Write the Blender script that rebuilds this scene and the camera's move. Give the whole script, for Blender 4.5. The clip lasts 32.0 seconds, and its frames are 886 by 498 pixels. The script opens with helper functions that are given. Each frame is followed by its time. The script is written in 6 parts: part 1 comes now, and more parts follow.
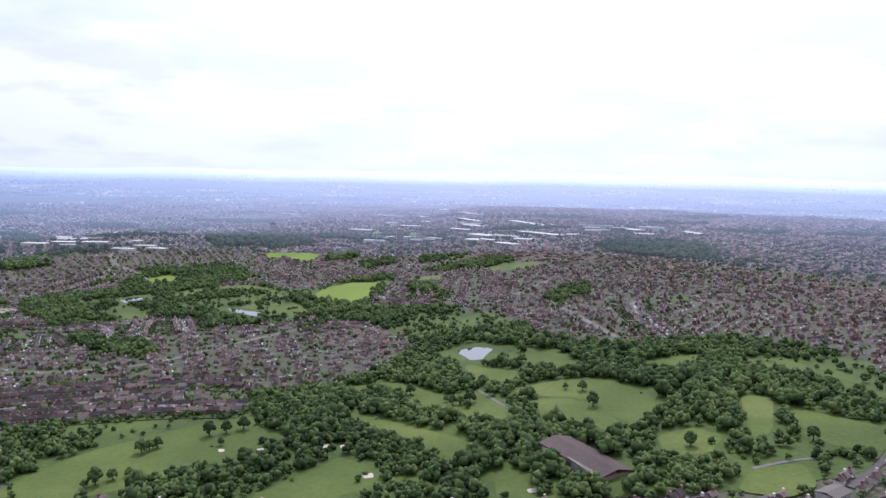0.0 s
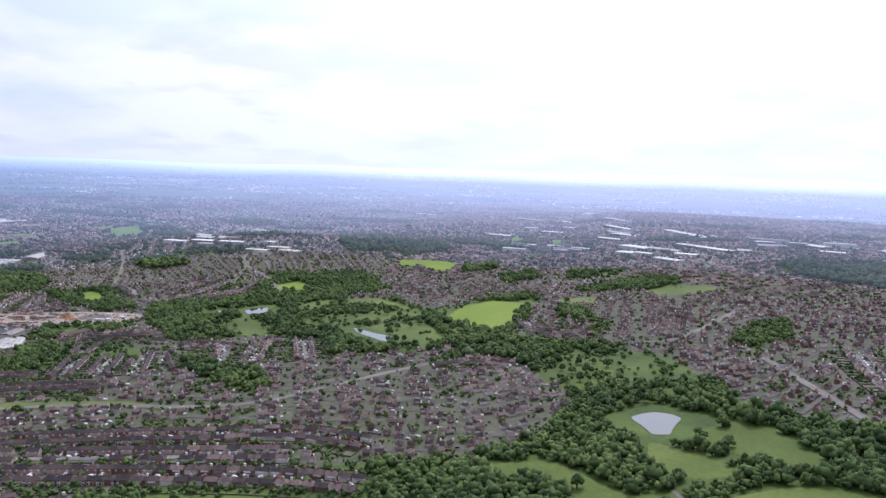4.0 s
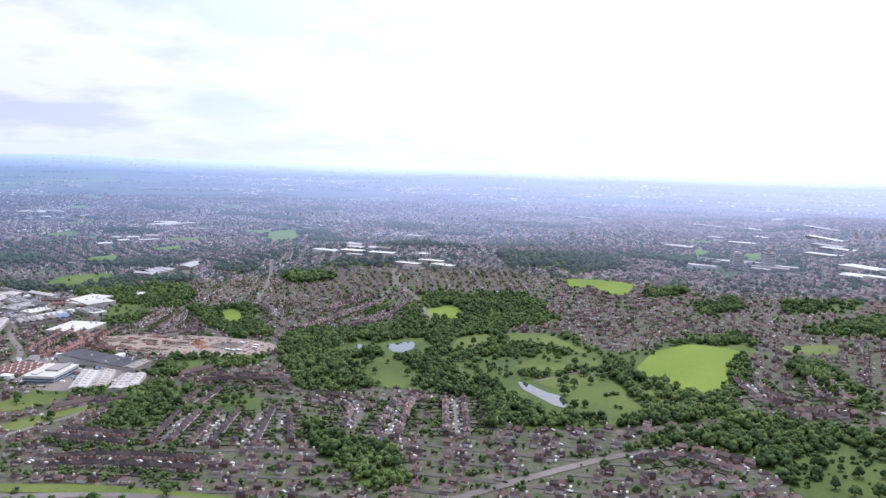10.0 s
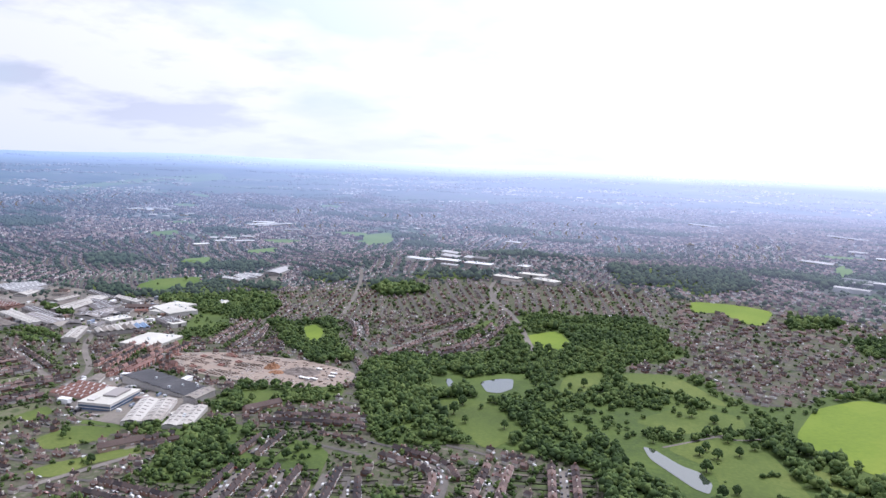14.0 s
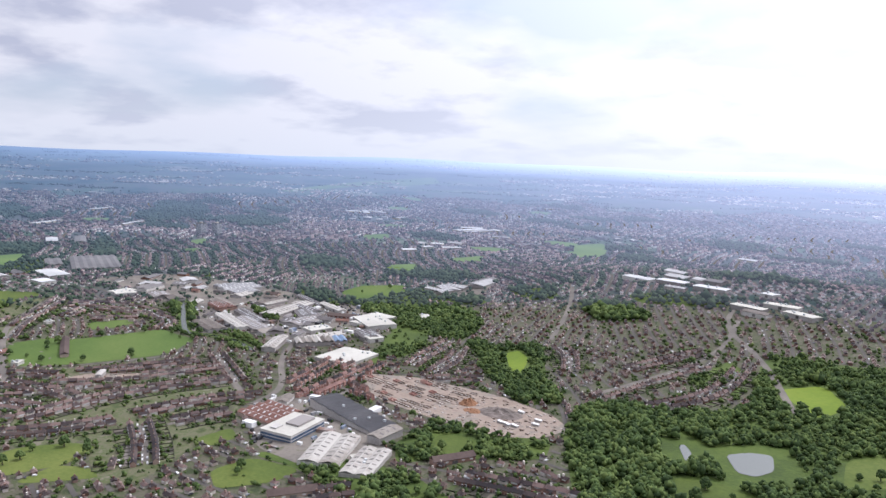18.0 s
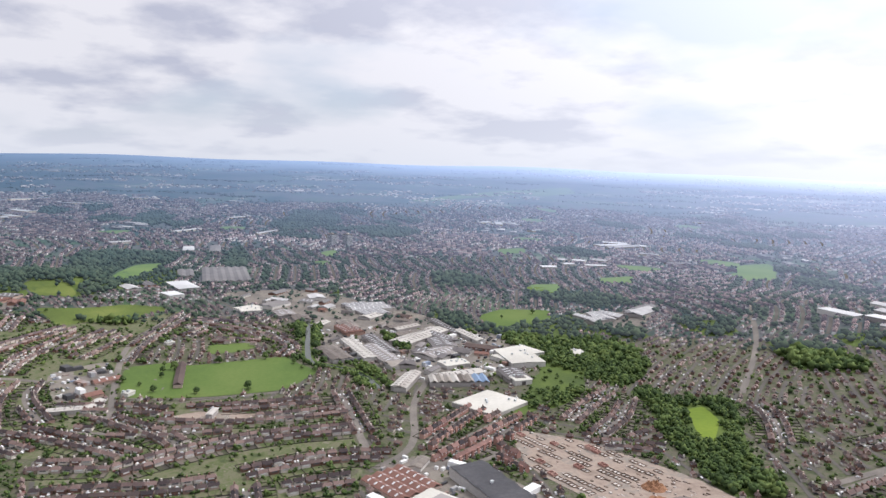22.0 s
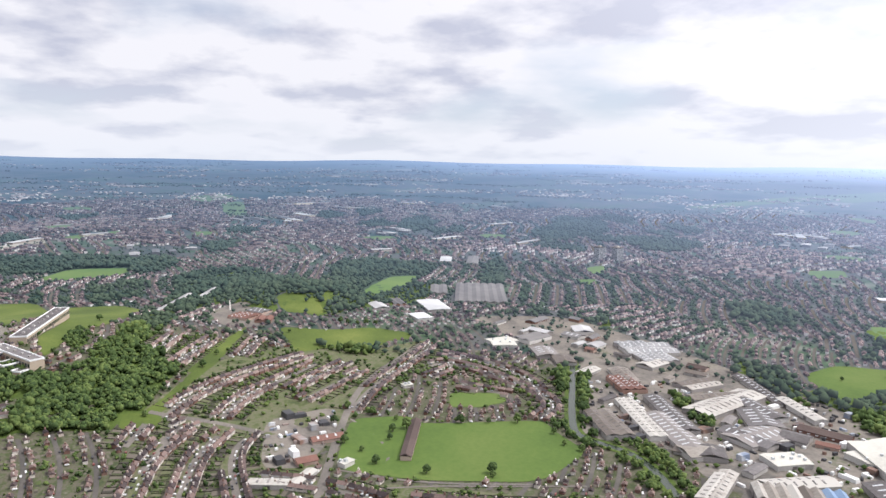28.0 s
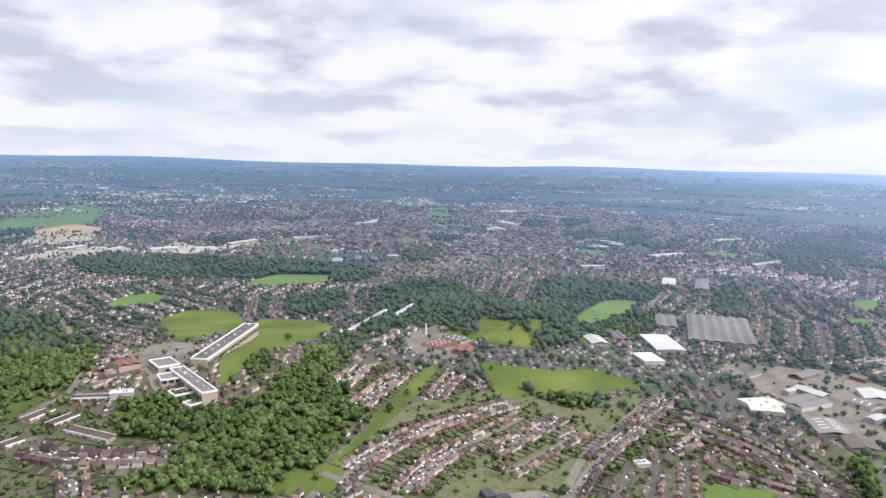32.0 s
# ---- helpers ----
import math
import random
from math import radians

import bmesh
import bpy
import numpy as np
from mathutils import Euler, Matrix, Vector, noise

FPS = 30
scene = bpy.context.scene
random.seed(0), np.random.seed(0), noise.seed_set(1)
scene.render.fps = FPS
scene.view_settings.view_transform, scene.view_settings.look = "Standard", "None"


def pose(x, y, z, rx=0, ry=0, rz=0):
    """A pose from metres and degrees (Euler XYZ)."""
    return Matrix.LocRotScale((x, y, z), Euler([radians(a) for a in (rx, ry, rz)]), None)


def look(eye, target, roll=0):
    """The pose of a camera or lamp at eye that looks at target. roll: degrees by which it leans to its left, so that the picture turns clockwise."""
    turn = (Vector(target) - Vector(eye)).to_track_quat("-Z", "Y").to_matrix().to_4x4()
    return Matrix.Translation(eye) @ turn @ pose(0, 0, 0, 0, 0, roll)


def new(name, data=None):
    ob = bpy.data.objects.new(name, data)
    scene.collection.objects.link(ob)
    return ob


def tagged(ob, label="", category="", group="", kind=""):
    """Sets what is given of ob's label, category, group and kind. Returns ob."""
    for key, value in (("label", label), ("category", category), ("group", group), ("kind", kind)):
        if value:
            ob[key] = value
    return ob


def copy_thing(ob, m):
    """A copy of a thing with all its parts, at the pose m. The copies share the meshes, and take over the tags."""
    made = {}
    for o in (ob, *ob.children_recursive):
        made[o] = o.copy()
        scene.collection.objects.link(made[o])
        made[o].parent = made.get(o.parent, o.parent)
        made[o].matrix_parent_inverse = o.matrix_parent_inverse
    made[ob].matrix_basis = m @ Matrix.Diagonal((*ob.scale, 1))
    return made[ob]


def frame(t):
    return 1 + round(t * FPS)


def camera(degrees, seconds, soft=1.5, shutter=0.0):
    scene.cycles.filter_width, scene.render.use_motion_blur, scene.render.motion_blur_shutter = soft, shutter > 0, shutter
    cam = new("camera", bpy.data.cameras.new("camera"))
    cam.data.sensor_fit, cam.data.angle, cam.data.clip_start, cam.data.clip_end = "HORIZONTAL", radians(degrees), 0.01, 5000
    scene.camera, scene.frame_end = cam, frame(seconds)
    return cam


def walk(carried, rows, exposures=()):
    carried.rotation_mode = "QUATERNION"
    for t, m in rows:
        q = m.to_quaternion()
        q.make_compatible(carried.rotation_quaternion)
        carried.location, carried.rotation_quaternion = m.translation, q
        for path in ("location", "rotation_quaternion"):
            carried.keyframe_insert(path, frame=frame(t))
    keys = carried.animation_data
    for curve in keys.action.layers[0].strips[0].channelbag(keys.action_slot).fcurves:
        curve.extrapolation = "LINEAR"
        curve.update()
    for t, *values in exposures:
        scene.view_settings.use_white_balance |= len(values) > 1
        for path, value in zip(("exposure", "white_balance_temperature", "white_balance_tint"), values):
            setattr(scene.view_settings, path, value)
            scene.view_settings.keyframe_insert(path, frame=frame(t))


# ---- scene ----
SOFT = 1.5
EXPO = [(0.0, -0.60, 5600, 20), (4.0, -0.58, 5600, 20), (8.0, -0.46, 5620, 20), (12.0, -0.36, 5700, 19), (20.0, -0.50, 6100, 16), (25.0, -0.38, 6350, 14), (32.0, -0.22, 6250, 14)]
cam = camera(63.65, 32.0, soft=SOFT)
PATH = [
    (0, (1.35, -2.23, 175.12), (1.35, 97.21, 164.62), 0.99),
    (0.5, (-1.45, 14.55, 176.24), (-3.86, 113.96, 165.59), 1.02),
    (1, (-4.12, 30.15, 177.26), (-9.06, 129.44, 166.50), 1.25),
    (1.5, (-6.94, 45.53, 178.12), (-13.81, 144.71, 167.36), 1.35),
    (2, (-10.26, 61.52, 178.95), (-18.54, 160.58, 168.13), 1.41),
    (2.5, (-13.92, 77.49, 179.82), (-25.12, 176.26, 168.92), 1.48),
    (3, (-17.54, 92.49, 180.57), (-31.45, 190.91, 169.65), 1.59),
    (3.5, (-21.09, 106.58, 181.06), (-37.56, 204.60, 170.03), 1.70),
    (4, (-25.01, 119.95, 181.69), (-43.48, 217.60, 170.59), 1.85),
    (4.5, (-29.27, 132.59, 182.75), (-50.65, 229.65, 171.62), 1.97),
    (6.5, (-46.59, 183.84, 185.71), (-76.19, 278.67, 174.26), 1.37),
    (7, (-50.72, 195.83, 185.72), (-82.51, 289.94, 174.26), 1.49),
    (7.5, (-55.28, 207.73, 186.20), (-88.70, 301.28, 174.71), 1.41),
    (8, (-60.76, 219.89, 187.07), (-96.40, 312.59, 175.44), 1.41),
    (8.5, (-66.75, 232.22, 188.22), (-104.18, 324.21, 176.51), 1.46),
    (9, (-72.70, 244.55, 189.56), (-111.04, 336.14, 177.66), 1.37),
    (9.5, (-78.58, 257.10, 190.77), (-117.40, 348.48, 178.87), 1.35),
    (10, (-84.51, 270.01, 191.73), (-123.45, 361.33, 179.72), 1.34),
    (10.5, (-90.36, 283.01, 192.61), (-129.42, 374.27, 180.51), 1.45),
    (11, (-96.01, 295.54, 193.55), (-135.15, 386.76, 181.44), 1.36),
    (11.5, (-101.52, 307.70, 194.50), (-141.09, 398.72, 182.30), 1.41),
    (12, (-107.09, 319.83, 195.31), (-149.05, 409.77, 183.05), 1.49),
    (12.5, (-113.01, 331.59, 195.95), (-157.81, 420.14, 183.61), 1.57),
    (13, (-119.35, 342.68, 196.40), (-166.48, 430.01, 184.04), 1.67),
    (13.5, (-126.03, 353.85, 196.69), (-175.05, 440.13, 184.34), 1.75),
    (15.5, (-156.85, 399.09, 197.18), (-216.61, 478.28, 184.62), 1.73),
    (16, (-164.38, 408.54, 197.56), (-227.31, 485.23, 184.93), 1.74),
    (16.5, (-172.89, 418.04, 197.98), (-238.40, 492.51, 185.21), 1.66),
    (17, (-182.22, 427.38, 198.24), (-249.84, 499.94, 185.46), 1.69),
    (17.5, (-192.46, 436.68, 198.24), (-263.07, 506.34, 185.52), 1.78),
    (18, (-204.43, 446.02, 197.90), (-277.81, 512.77, 185.24), 1.94),
    (18.5, (-218.17, 455.08, 197.31), (-294.32, 518.68, 184.75), 2.08),
    (19, (-232.39, 463.27, 196.93), (-310.75, 524.14, 184.47), 2.20),
    (19.5, (-246.63, 470.72, 196.68), (-326.87, 529.09, 184.28), 2.25),
    (20, (-261.27, 477.88, 196.23), (-343.14, 533.98, 183.96), 2.08),
    (20.5, (-276.25, 484.82, 195.90), (-359.19, 539.35, 183.73), 1.98),
    (21, (-291.53, 491.54, 195.81), (-374.90, 545.43, 183.75), 1.89),
    (21.5, (-306.86, 498.20, 195.75), (-390.50, 551.68, 183.81), 1.83),
    (22, (-321.82, 505.09, 195.70), (-405.93, 557.85, 183.76), 1.83),
    (22.5, (-336.40, 512.21, 195.69), (-420.81, 564.51, 183.82), 1.74),
    (23, (-350.85, 519.34, 195.58), (-435.54, 571.17, 183.68), 1.55),
    (23.5, (-365.38, 526.16, 195.47), (-451.01, 576.41, 183.52), 1.55),
    (24, (-379.95, 532.44, 195.48), (-467.33, 579.53, 183.43), 1.61),
    (24.5, (-394.37, 538.41, 195.66), (-483.53, 582.05, 183.53), 1.59),
    (25, (-408.66, 543.97, 195.95), (-499.31, 584.37, 183.70), 1.54),
    (25.5, (-423.09, 548.65, 196.23), (-515.02, 586.07, 183.98), 1.58),
    (27.5, (-486.45, 565.27, 197.10), (-583.25, 587.05, 184.64), 1.28),
    (28, (-505.61, 568.86, 196.76), (-602.93, 588.17, 184.31), 1.00),
    (28.5, (-525.07, 570.72, 196.21), (-623.22, 585.39, 183.85), 1.03),
    (29, (-544.38, 570.69, 196.01), (-643.10, 580.79, 183.67), 1.18),
    (29.5, (-563.88, 569.89, 195.99), (-662.99, 574.65, 183.63), 1.25),
    (30, (-583.32, 568.21, 195.79), (-682.55, 568.73, 183.44), 1.38),
    (30.5, (-602.42, 565.71, 195.38), (-701.60, 561.91, 183.11), 1.34),
    (31, (-620.88, 563.06, 195.08), (-719.92, 556.55, 182.92), 1.44),
    (31.5, (-638.05, 560.91, 195.33), (-737.01, 553.23, 183.21), 1.38),
    (32, (-653.45, 559.80, 196.23), (-752.37, 551.56, 184.05), 1.35),
]
walk(cam, [(t, look(eye, target, roll)) for t, eye, target, roll in PATH], EXPO)

# ---------------------------------------------------------------- light
SUN_AZ, SUN_EL = radians(-8), radians(54)      # measured from +y towards -x, and up
sun_dir = Vector((-math.sin(SUN_AZ) * math.cos(SUN_EL), math.cos(SUN_AZ) * math.cos(SUN_EL), math.sin(SUN_EL)))
world = bpy.data.worlds.new("sky")
scene.world = world
world.use_nodes = True
wn, wl = world.node_tree.nodes, world.node_tree.links
wn.clear()
w_out, w_bg = wn.new("ShaderNodeOutputWorld"), wn.new("ShaderNodeBackground")
w_sky = wn.new("ShaderNodeTexSky")
w_sky.sky_type, w_sky.sun_disc = "NISHITA", False
w_sky.sun_elevation, w_sky.sun_rotation = SUN_EL, SUN_AZ
w_co, w_sep = wn.new("ShaderNodeTexCoord"), wn.new("ShaderNodeSeparateXYZ")
wl.new(w_co.outputs["Generated"], w_sep.inputs[0])


def wmath(op, a, b=None, c=None, clamp=False):
    n = wn.new("ShaderNodeMath")
    n.operation, n.use_clamp = op, clamp
    for k, v in enumerate((a, b, c)):
        if v is None:
            continue
        if isinstance(v, (int, float)):
            n.inputs[k].default_value = v
        else:
            wl.new(v, n.inputs[k])
    return n.outputs[0]


def wmix(f, a, b):
    n = wn.new("ShaderNodeMix")
    n.data_type = "RGBA"
    for k, v in ((0, f), (6, a), (7, b)):
        if isinstance(v, (int, float, tuple)):
            n.inputs[k].default_value = v
        else:
            wl.new(v, n.inputs[k])
    return n.outputs[2]


# cloud deck: the direction is cast on to a flat layer, so clouds close up towards the horizon
w_h = wmath("MAXIMUM", w_sep.outputs[2], 0.0)
w_inv = wmath("DIVIDE", 1.0, wmath("ADD", w_h, 0.2))
w_comb = wn.new("ShaderNodeCombineXYZ")
wl.new(wmath("MULTIPLY", w_sep.outputs[0], w_inv), w_comb.inputs[0])
wl.new(wmath("MULTIPLY", w_sep.outputs[1], w_inv), w_comb.inputs[1])


def wnoise(scale, detail, rough):
    n = wn.new("ShaderNodeTexNoise")
    n.inputs["Scale"].default_value, n.inputs["Detail"].default_value, n.inputs["Roughness"].default_value = scale, detail, rough
    wl.new(w_comb.outputs[0], n.inputs["Vector"])
    return n.outputs["Fac"]


w_cover = wn.new("ShaderNodeMapRange")
w_cover.inputs[1].default_value, w_cover.inputs[2].default_value = 0.33, 0.50
wl.new(wnoise(0.75, 5, 0.5), w_cover.inputs[0])
w_thick = wn.new("ShaderNodeMapRange")
w_thick.inputs[1].default_value, w_thick.inputs[2].default_value = 0.49, 0.60
wl.new(wnoise(1.35, 8, 0.52), w_thick.inputs[0])
w_dot = wn.new("ShaderNodeVectorMath")
w_dot.operation = "DOT_PRODUCT"
wl.new(w_co.outputs["Generated"], w_dot.inputs[0])
w_dot.inputs[1].default_value = sun_dir
w_glow = wmath("POWER", wmath("MAXIMUM", w_dot.outputs["Value"], 0.0), 2.2)
w_cloud = wmix(wmath("MULTIPLY", w_thick.outputs[0], wmath("SUBTRACT", 1.0, wmath("MULTIPLY", w_glow, 1.8), None, True)), (1.0, 1.0, 1.02, 1), (0.60, 0.63, 0.74, 1))
w_blue = wn.new("ShaderNodeVectorMath")
w_blue.operation = "SCALE"
wl.new(w_sky.outputs[0], w_blue.inputs[0])
w_blue.inputs["Scale"].default_value = 0.09
w_pale = wmix(0.6, w_blue.outputs[0], (0.74, 0.85, 1.0, 1))
w_all = wmix(wmath("MAXIMUM", w_cover.outputs[0], wmath("MULTIPLY", w_glow, 1.6, None, True)), w_pale, w_cloud)
w_low = wmath("POWER", wmath("SUBTRACT", 1.0, w_h, None, True), 14.0)
w_all = wmix(wmath("MULTIPLY", w_low, 0.75), w_all, (0.90, 0.95, 1.0, 1))
wl.new(w_all, w_bg.inputs["Color"])
wl.new(wmath("ADD", 1.13, wmath("MULTIPLY", w_glow, 1.7)), w_bg.inputs["Strength"])
wl.new(w_bg.outputs[0], w_out.inputs["Surface"])

sun = new("sun", bpy.data.lights.new("sun", "SUN"))
sun.data.energy, sun.data.angle, sun.data.color = 3.4, radians(0.6), (1.0, 0.95, 0.86)
sun.rotation_mode = "QUATERNION"
sun.rotation_quaternion = sun_dir.to_track_quat("Z", "Y")


# ---------------------------------------------------------------- materials
def material(name, tones, scale=0.05, fine=1.0, rough=0.9, island=0.0, obj=0.0, bump=0.0, metal=0.0, spec=0.3, patch=0.35):
    """A surface between two or more tones: broad patches, fine grain, and a change from piece to piece."""
    m = bpy.data.materials.new(name)
    m.use_nodes = True
    nt, b = m.node_tree, m.node_tree.nodes["Principled BSDF"]
    geo = nt.nodes.new("ShaderNodeNewGeometry")

    def noise_at(s, detail=4.0):
        n = nt.nodes.new("ShaderNodeTexNoise")
        n.inputs["Scale"].default_value, n.inputs["Detail"].default_value = s, detail
        nt.links.new(geo.outputs["Position"], n.inputs["Vector"])
        return n.outputs["Fac"]

    def do(op, x, y, clamp=False):
        n = nt.nodes.new("ShaderNodeMath")
        n.operation, n.use_clamp = op, clamp
        for k, v in enumerate((x, y)):
            if isinstance(v, (int, float)):
                n.inputs[k].default_value = v
            else:
                nt.links.new(v, n.inputs[k])
        return n.outputs[0]

    f = do("ADD", do("MULTIPLY", do("SUBTRACT", noise_at(scale), 0.5), 2 * patch + 0.6), 0.5)
    f = do("ADD", f, do("MULTIPLY", do("SUBTRACT", noise_at(fine, 3.0), 0.5), 0.7))
    if island:
        f = do("ADD", f, do("MULTIPLY", do("SUBTRACT", geo.outputs["Random Per Island"], 0.5), island))
    if obj:
        oi = nt.nodes.new("ShaderNodeObjectInfo")
        f = do("ADD", f, do("MULTIPLY", do("SUBTRACT", oi.outputs["Random"], 0.5), obj))
    ramp = nt.nodes.new("ShaderNodeValToRGB")
    el = ramp.color_ramp.elements
    while len(el) < len(tones):
        el.new(0.5)
    for k, c in enumerate(tones):
        el[k].position = 0.08 + 0.84 * k / max(1, len(tones) - 1)
        el[k].color = (*c, 1)
    nt.links.new(f, ramp.inputs[0])
    nt.links.new(ramp.outputs[0], b.inputs["Base Color"])
    b.inputs["Roughness"].default_value, b.inputs["Metallic"].default_value = rough, metal
    b.inputs["Specular IOR Level"].default_value = spec
    if bump:
        bn = nt.nodes.new("ShaderNodeBump")
        bn.inputs["Strength"].default_value, bn.inputs["Distance"].default_value = 0.6, bump
        nt.links.new(noise_at(fine, 3.0), bn.inputs["Height"])
        nt.links.new(bn.outputs[0], b.inputs["Normal"])
    return m


M_GROUND = material("gardens", [(0.036, 0.05, 0.02), (0.062, 0.075, 0.032), (0.105, 0.092, 0.07), (0.055, 0.075, 0.027), (0.15, 0.13, 0.106)], 0.09, 0.5, bump=0.3, patch=0.8)
M_ESTATE = material("estate_grass", [(0.05, 0.068, 0.024), (0.085, 0.102, 0.038), (0.128, 0.122, 0.078), (0.072, 0.096, 0.03), (0.165, 0.15, 0.112)], 0.07, 0.5, bump=0.2, patch=0.8)
M_MEADOW = material("meadow_grass", [(0.05, 0.076, 0.013), (0.08, 0.114, 0.019), (0.13, 0.157, 0.034)], 0.012, 0.4, bump=0.2, patch=0.7)
M_PITCH = material("mown_grass", [(0.10, 0.155, 0.011), (0.134, 0.195, 0.015), (0.172, 0.22, 0.024)], 0.012, 0.3, patch=0.6)
M_FIELD = material("park_grass", [(0.055, 0.098, 0.018), (0.078, 0.128, 0.024), (0.105, 0.148, 0.034)], 0.012, 0.3, patch=0.6)
M_LEAF = material("leaves", [(0.034, 0.056, 0.022), (0.064, 0.1, 0.033), (0.118, 0.158, 0.05)], 0.012, 0.5, island=0.8, bump=0.5, spec=0.1)
M_LEAF_T = material("tree_leaves", [(0.034, 0.056, 0.022), (0.06, 0.094, 0.032), (0.10, 0.138, 0.046)], 0.02, 0.5, island=0.5, obj=0.7, bump=0.5, spec=0.1)
M_BARK = material("bark", [(0.05, 0.04, 0.03), (0.11, 0.09, 0.07)], 0.5, 3.0)
M_ROAD = material("asphalt", [(0.09, 0.083, 0.076), (0.145, 0.13, 0.116), (0.23, 0.205, 0.178)], 0.03, 0.6)
M_LANE = material("worn_asphalt", [(0.058, 0.055, 0.05), (0.088, 0.08, 0.073), (0.13, 0.117, 0.104)], 0.03, 0.6)
M_YARD = material("yard_concrete", [(0.075, 0.072, 0.067), (0.13, 0.118, 0.105), (0.20, 0.177, 0.152), (0.08, 0.092, 0.05)], 0.03, 0.25)
M_EARTH = material("bare_earth", [(0.14, 0.108, 0.088), (0.23, 0.18, 0.145), (0.29, 0.232, 0.19), (0.20, 0.178, 0.152), (0.36, 0.305, 0.262)], 0.04, 0.25, bump=0.8)
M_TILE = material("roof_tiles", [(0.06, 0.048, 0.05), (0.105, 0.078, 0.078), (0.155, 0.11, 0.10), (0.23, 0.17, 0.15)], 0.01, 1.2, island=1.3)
M_BRICK = material("house_walls", [(0.16, 0.09, 0.07), (0.29, 0.19, 0.155), (0.42, 0.34, 0.29), (0.62, 0.57, 0.52)], 0.01, 1.0, island=1.5)
M_TILE_T = material("slate_tiles", [(0.036, 0.03, 0.033), (0.058, 0.046, 0.046), (0.09, 0.066, 0.06)], 0.03, 1.2, obj=1.0)
M_BRICK_T = material("brick_walls", [(0.17, 0.09, 0.07), (0.30, 0.18, 0.14), (0.45, 0.35, 0.30)], 0.03, 1.5, obj=1.2)
M_RENDER = material("painted_render", [(0.50, 0.45, 0.40), (0.66, 0.60, 0.54), (0.78, 0.74, 0.70)], 0.03, 1.0, obj=0.8)
M_WHITE = material("white_paint", [(0.70, 0.70, 0.70), (0.82, 0.82, 0.82)], 0.1, 1.0)
M_GLASS = material("dark_window", [(0.02, 0.025, 0.03), (0.05, 0.06, 0.07)], 0.1, 1.0, rough=0.15, spec=0.6)
M_SHEDR = material("sheet_roof", [(0.12, 0.10, 0.085), (0.20, 0.175, 0.15), (0.28, 0.255, 0.225), (0.42, 0.40, 0.365)], 0.02, 0.4, rough=0.6, obj=1.5)
# near copy of the roof tiles, colour darkened to imitate cloud shade
M_TILE_SHADE = material("shaded_roof_tiles", [(0.046, 0.035, 0.036), (0.08, 0.058, 0.056), (0.118, 0.083, 0.077), (0.185, 0.13, 0.115)], 0.01, 1.2, island=1.3)
M_DARKR = material("dark_sheet_roof", [(0.03, 0.03, 0.034), (0.05, 0.05, 0.056), (0.085, 0.083, 0.088)], 0.03, 0.4, rough=0.75)
M_BLUEG = material("blue_glazing", [(0.05, 0.08, 0.13), (0.10, 0.15, 0.24)], 0.1, 0.6, rough=0.2, spec=0.6)
M_SHEDD = material("grey_sheet_roof", [(0.075, 0.066, 0.065), (0.14, 0.13, 0.13), (0.22, 0.20, 0.19)], 0.02, 0.4, rough=0.7, obj=0.9)
M_SHEDW = material("white_membrane_roof", [(0.36, 0.345, 0.305), (0.47, 0.455, 0.405), (0.56, 0.545, 0.49)], 0.02, 0.4, rough=0.6)
M_SHEDB = material("blue_sheet_roof", [(0.14, 0.20, 0.30), (0.20, 0.29, 0.42)], 0.03, 0.4, rough=0.6)
M_BROWN = material("brown_roof", [(0.05, 0.034, 0.032), (0.085, 0.06, 0.054), (0.12, 0.088, 0.076)], 0.03, 0.5, rough=0.85)
M_SHEDR2 = material("red_brown_roof", [(0.13, 0.065, 0.052), (0.22, 0.115, 0.09)], 0.03, 0.4, rough=0.8)
M_CLAD = material("wall_cladding", [(0.28, 0.26, 0.25), (0.42, 0.40, 0.38), (0.58, 0.56, 0.53)], 0.03, 0.6, obj=1.0)
M_LIGHTR = material("roof_lights", [(0.45, 0.47, 0.48), (0.62, 0.64, 0.65)], 0.1, 1.0, rough=0.3)
M_CAR = material("car_paint", [(0.03, 0.03, 0.035), (0.20, 0.05, 0.04), (0.12, 0.13, 0.15), (0.30, 0.31, 0.33), (0.66, 0.66, 0.66)], 0.01, 0.02, rough=0.35, island=2.2, spec=0.5)
M_FENCE = material("garden_fence", [(0.10, 0.075, 0.055), (0.20, 0.155, 0.12)], 0.05, 1.0)
M_SAND = material("bunker_sand", [(0.42, 0.36, 0.27), (0.56, 0.50, 0.40)], 0.2, 1.5)
M_WOODF = material("undergrowth", [(0.032, 0.055, 0.012), (0.06, 0.094, 0.016), (0.095, 0.135, 0.024)], 0.03, 0.4, bump=0.4)
M_FENCE2 = material("hedge_leaves", [(0.035, 0.04, 0.026), (0.06, 0.06, 0.042), (0.12, 0.098, 0.08)], 0.05, 0.8, island=0.6)
M_LAWN = material("garden_lawns", [(0.05, 0.045, 0.036), (0.054, 0.066, 0.028), (0.07, 0.098, 0.028), (0.125, 0.108, 0.088)], 0.02, 0.5, island=1.6)


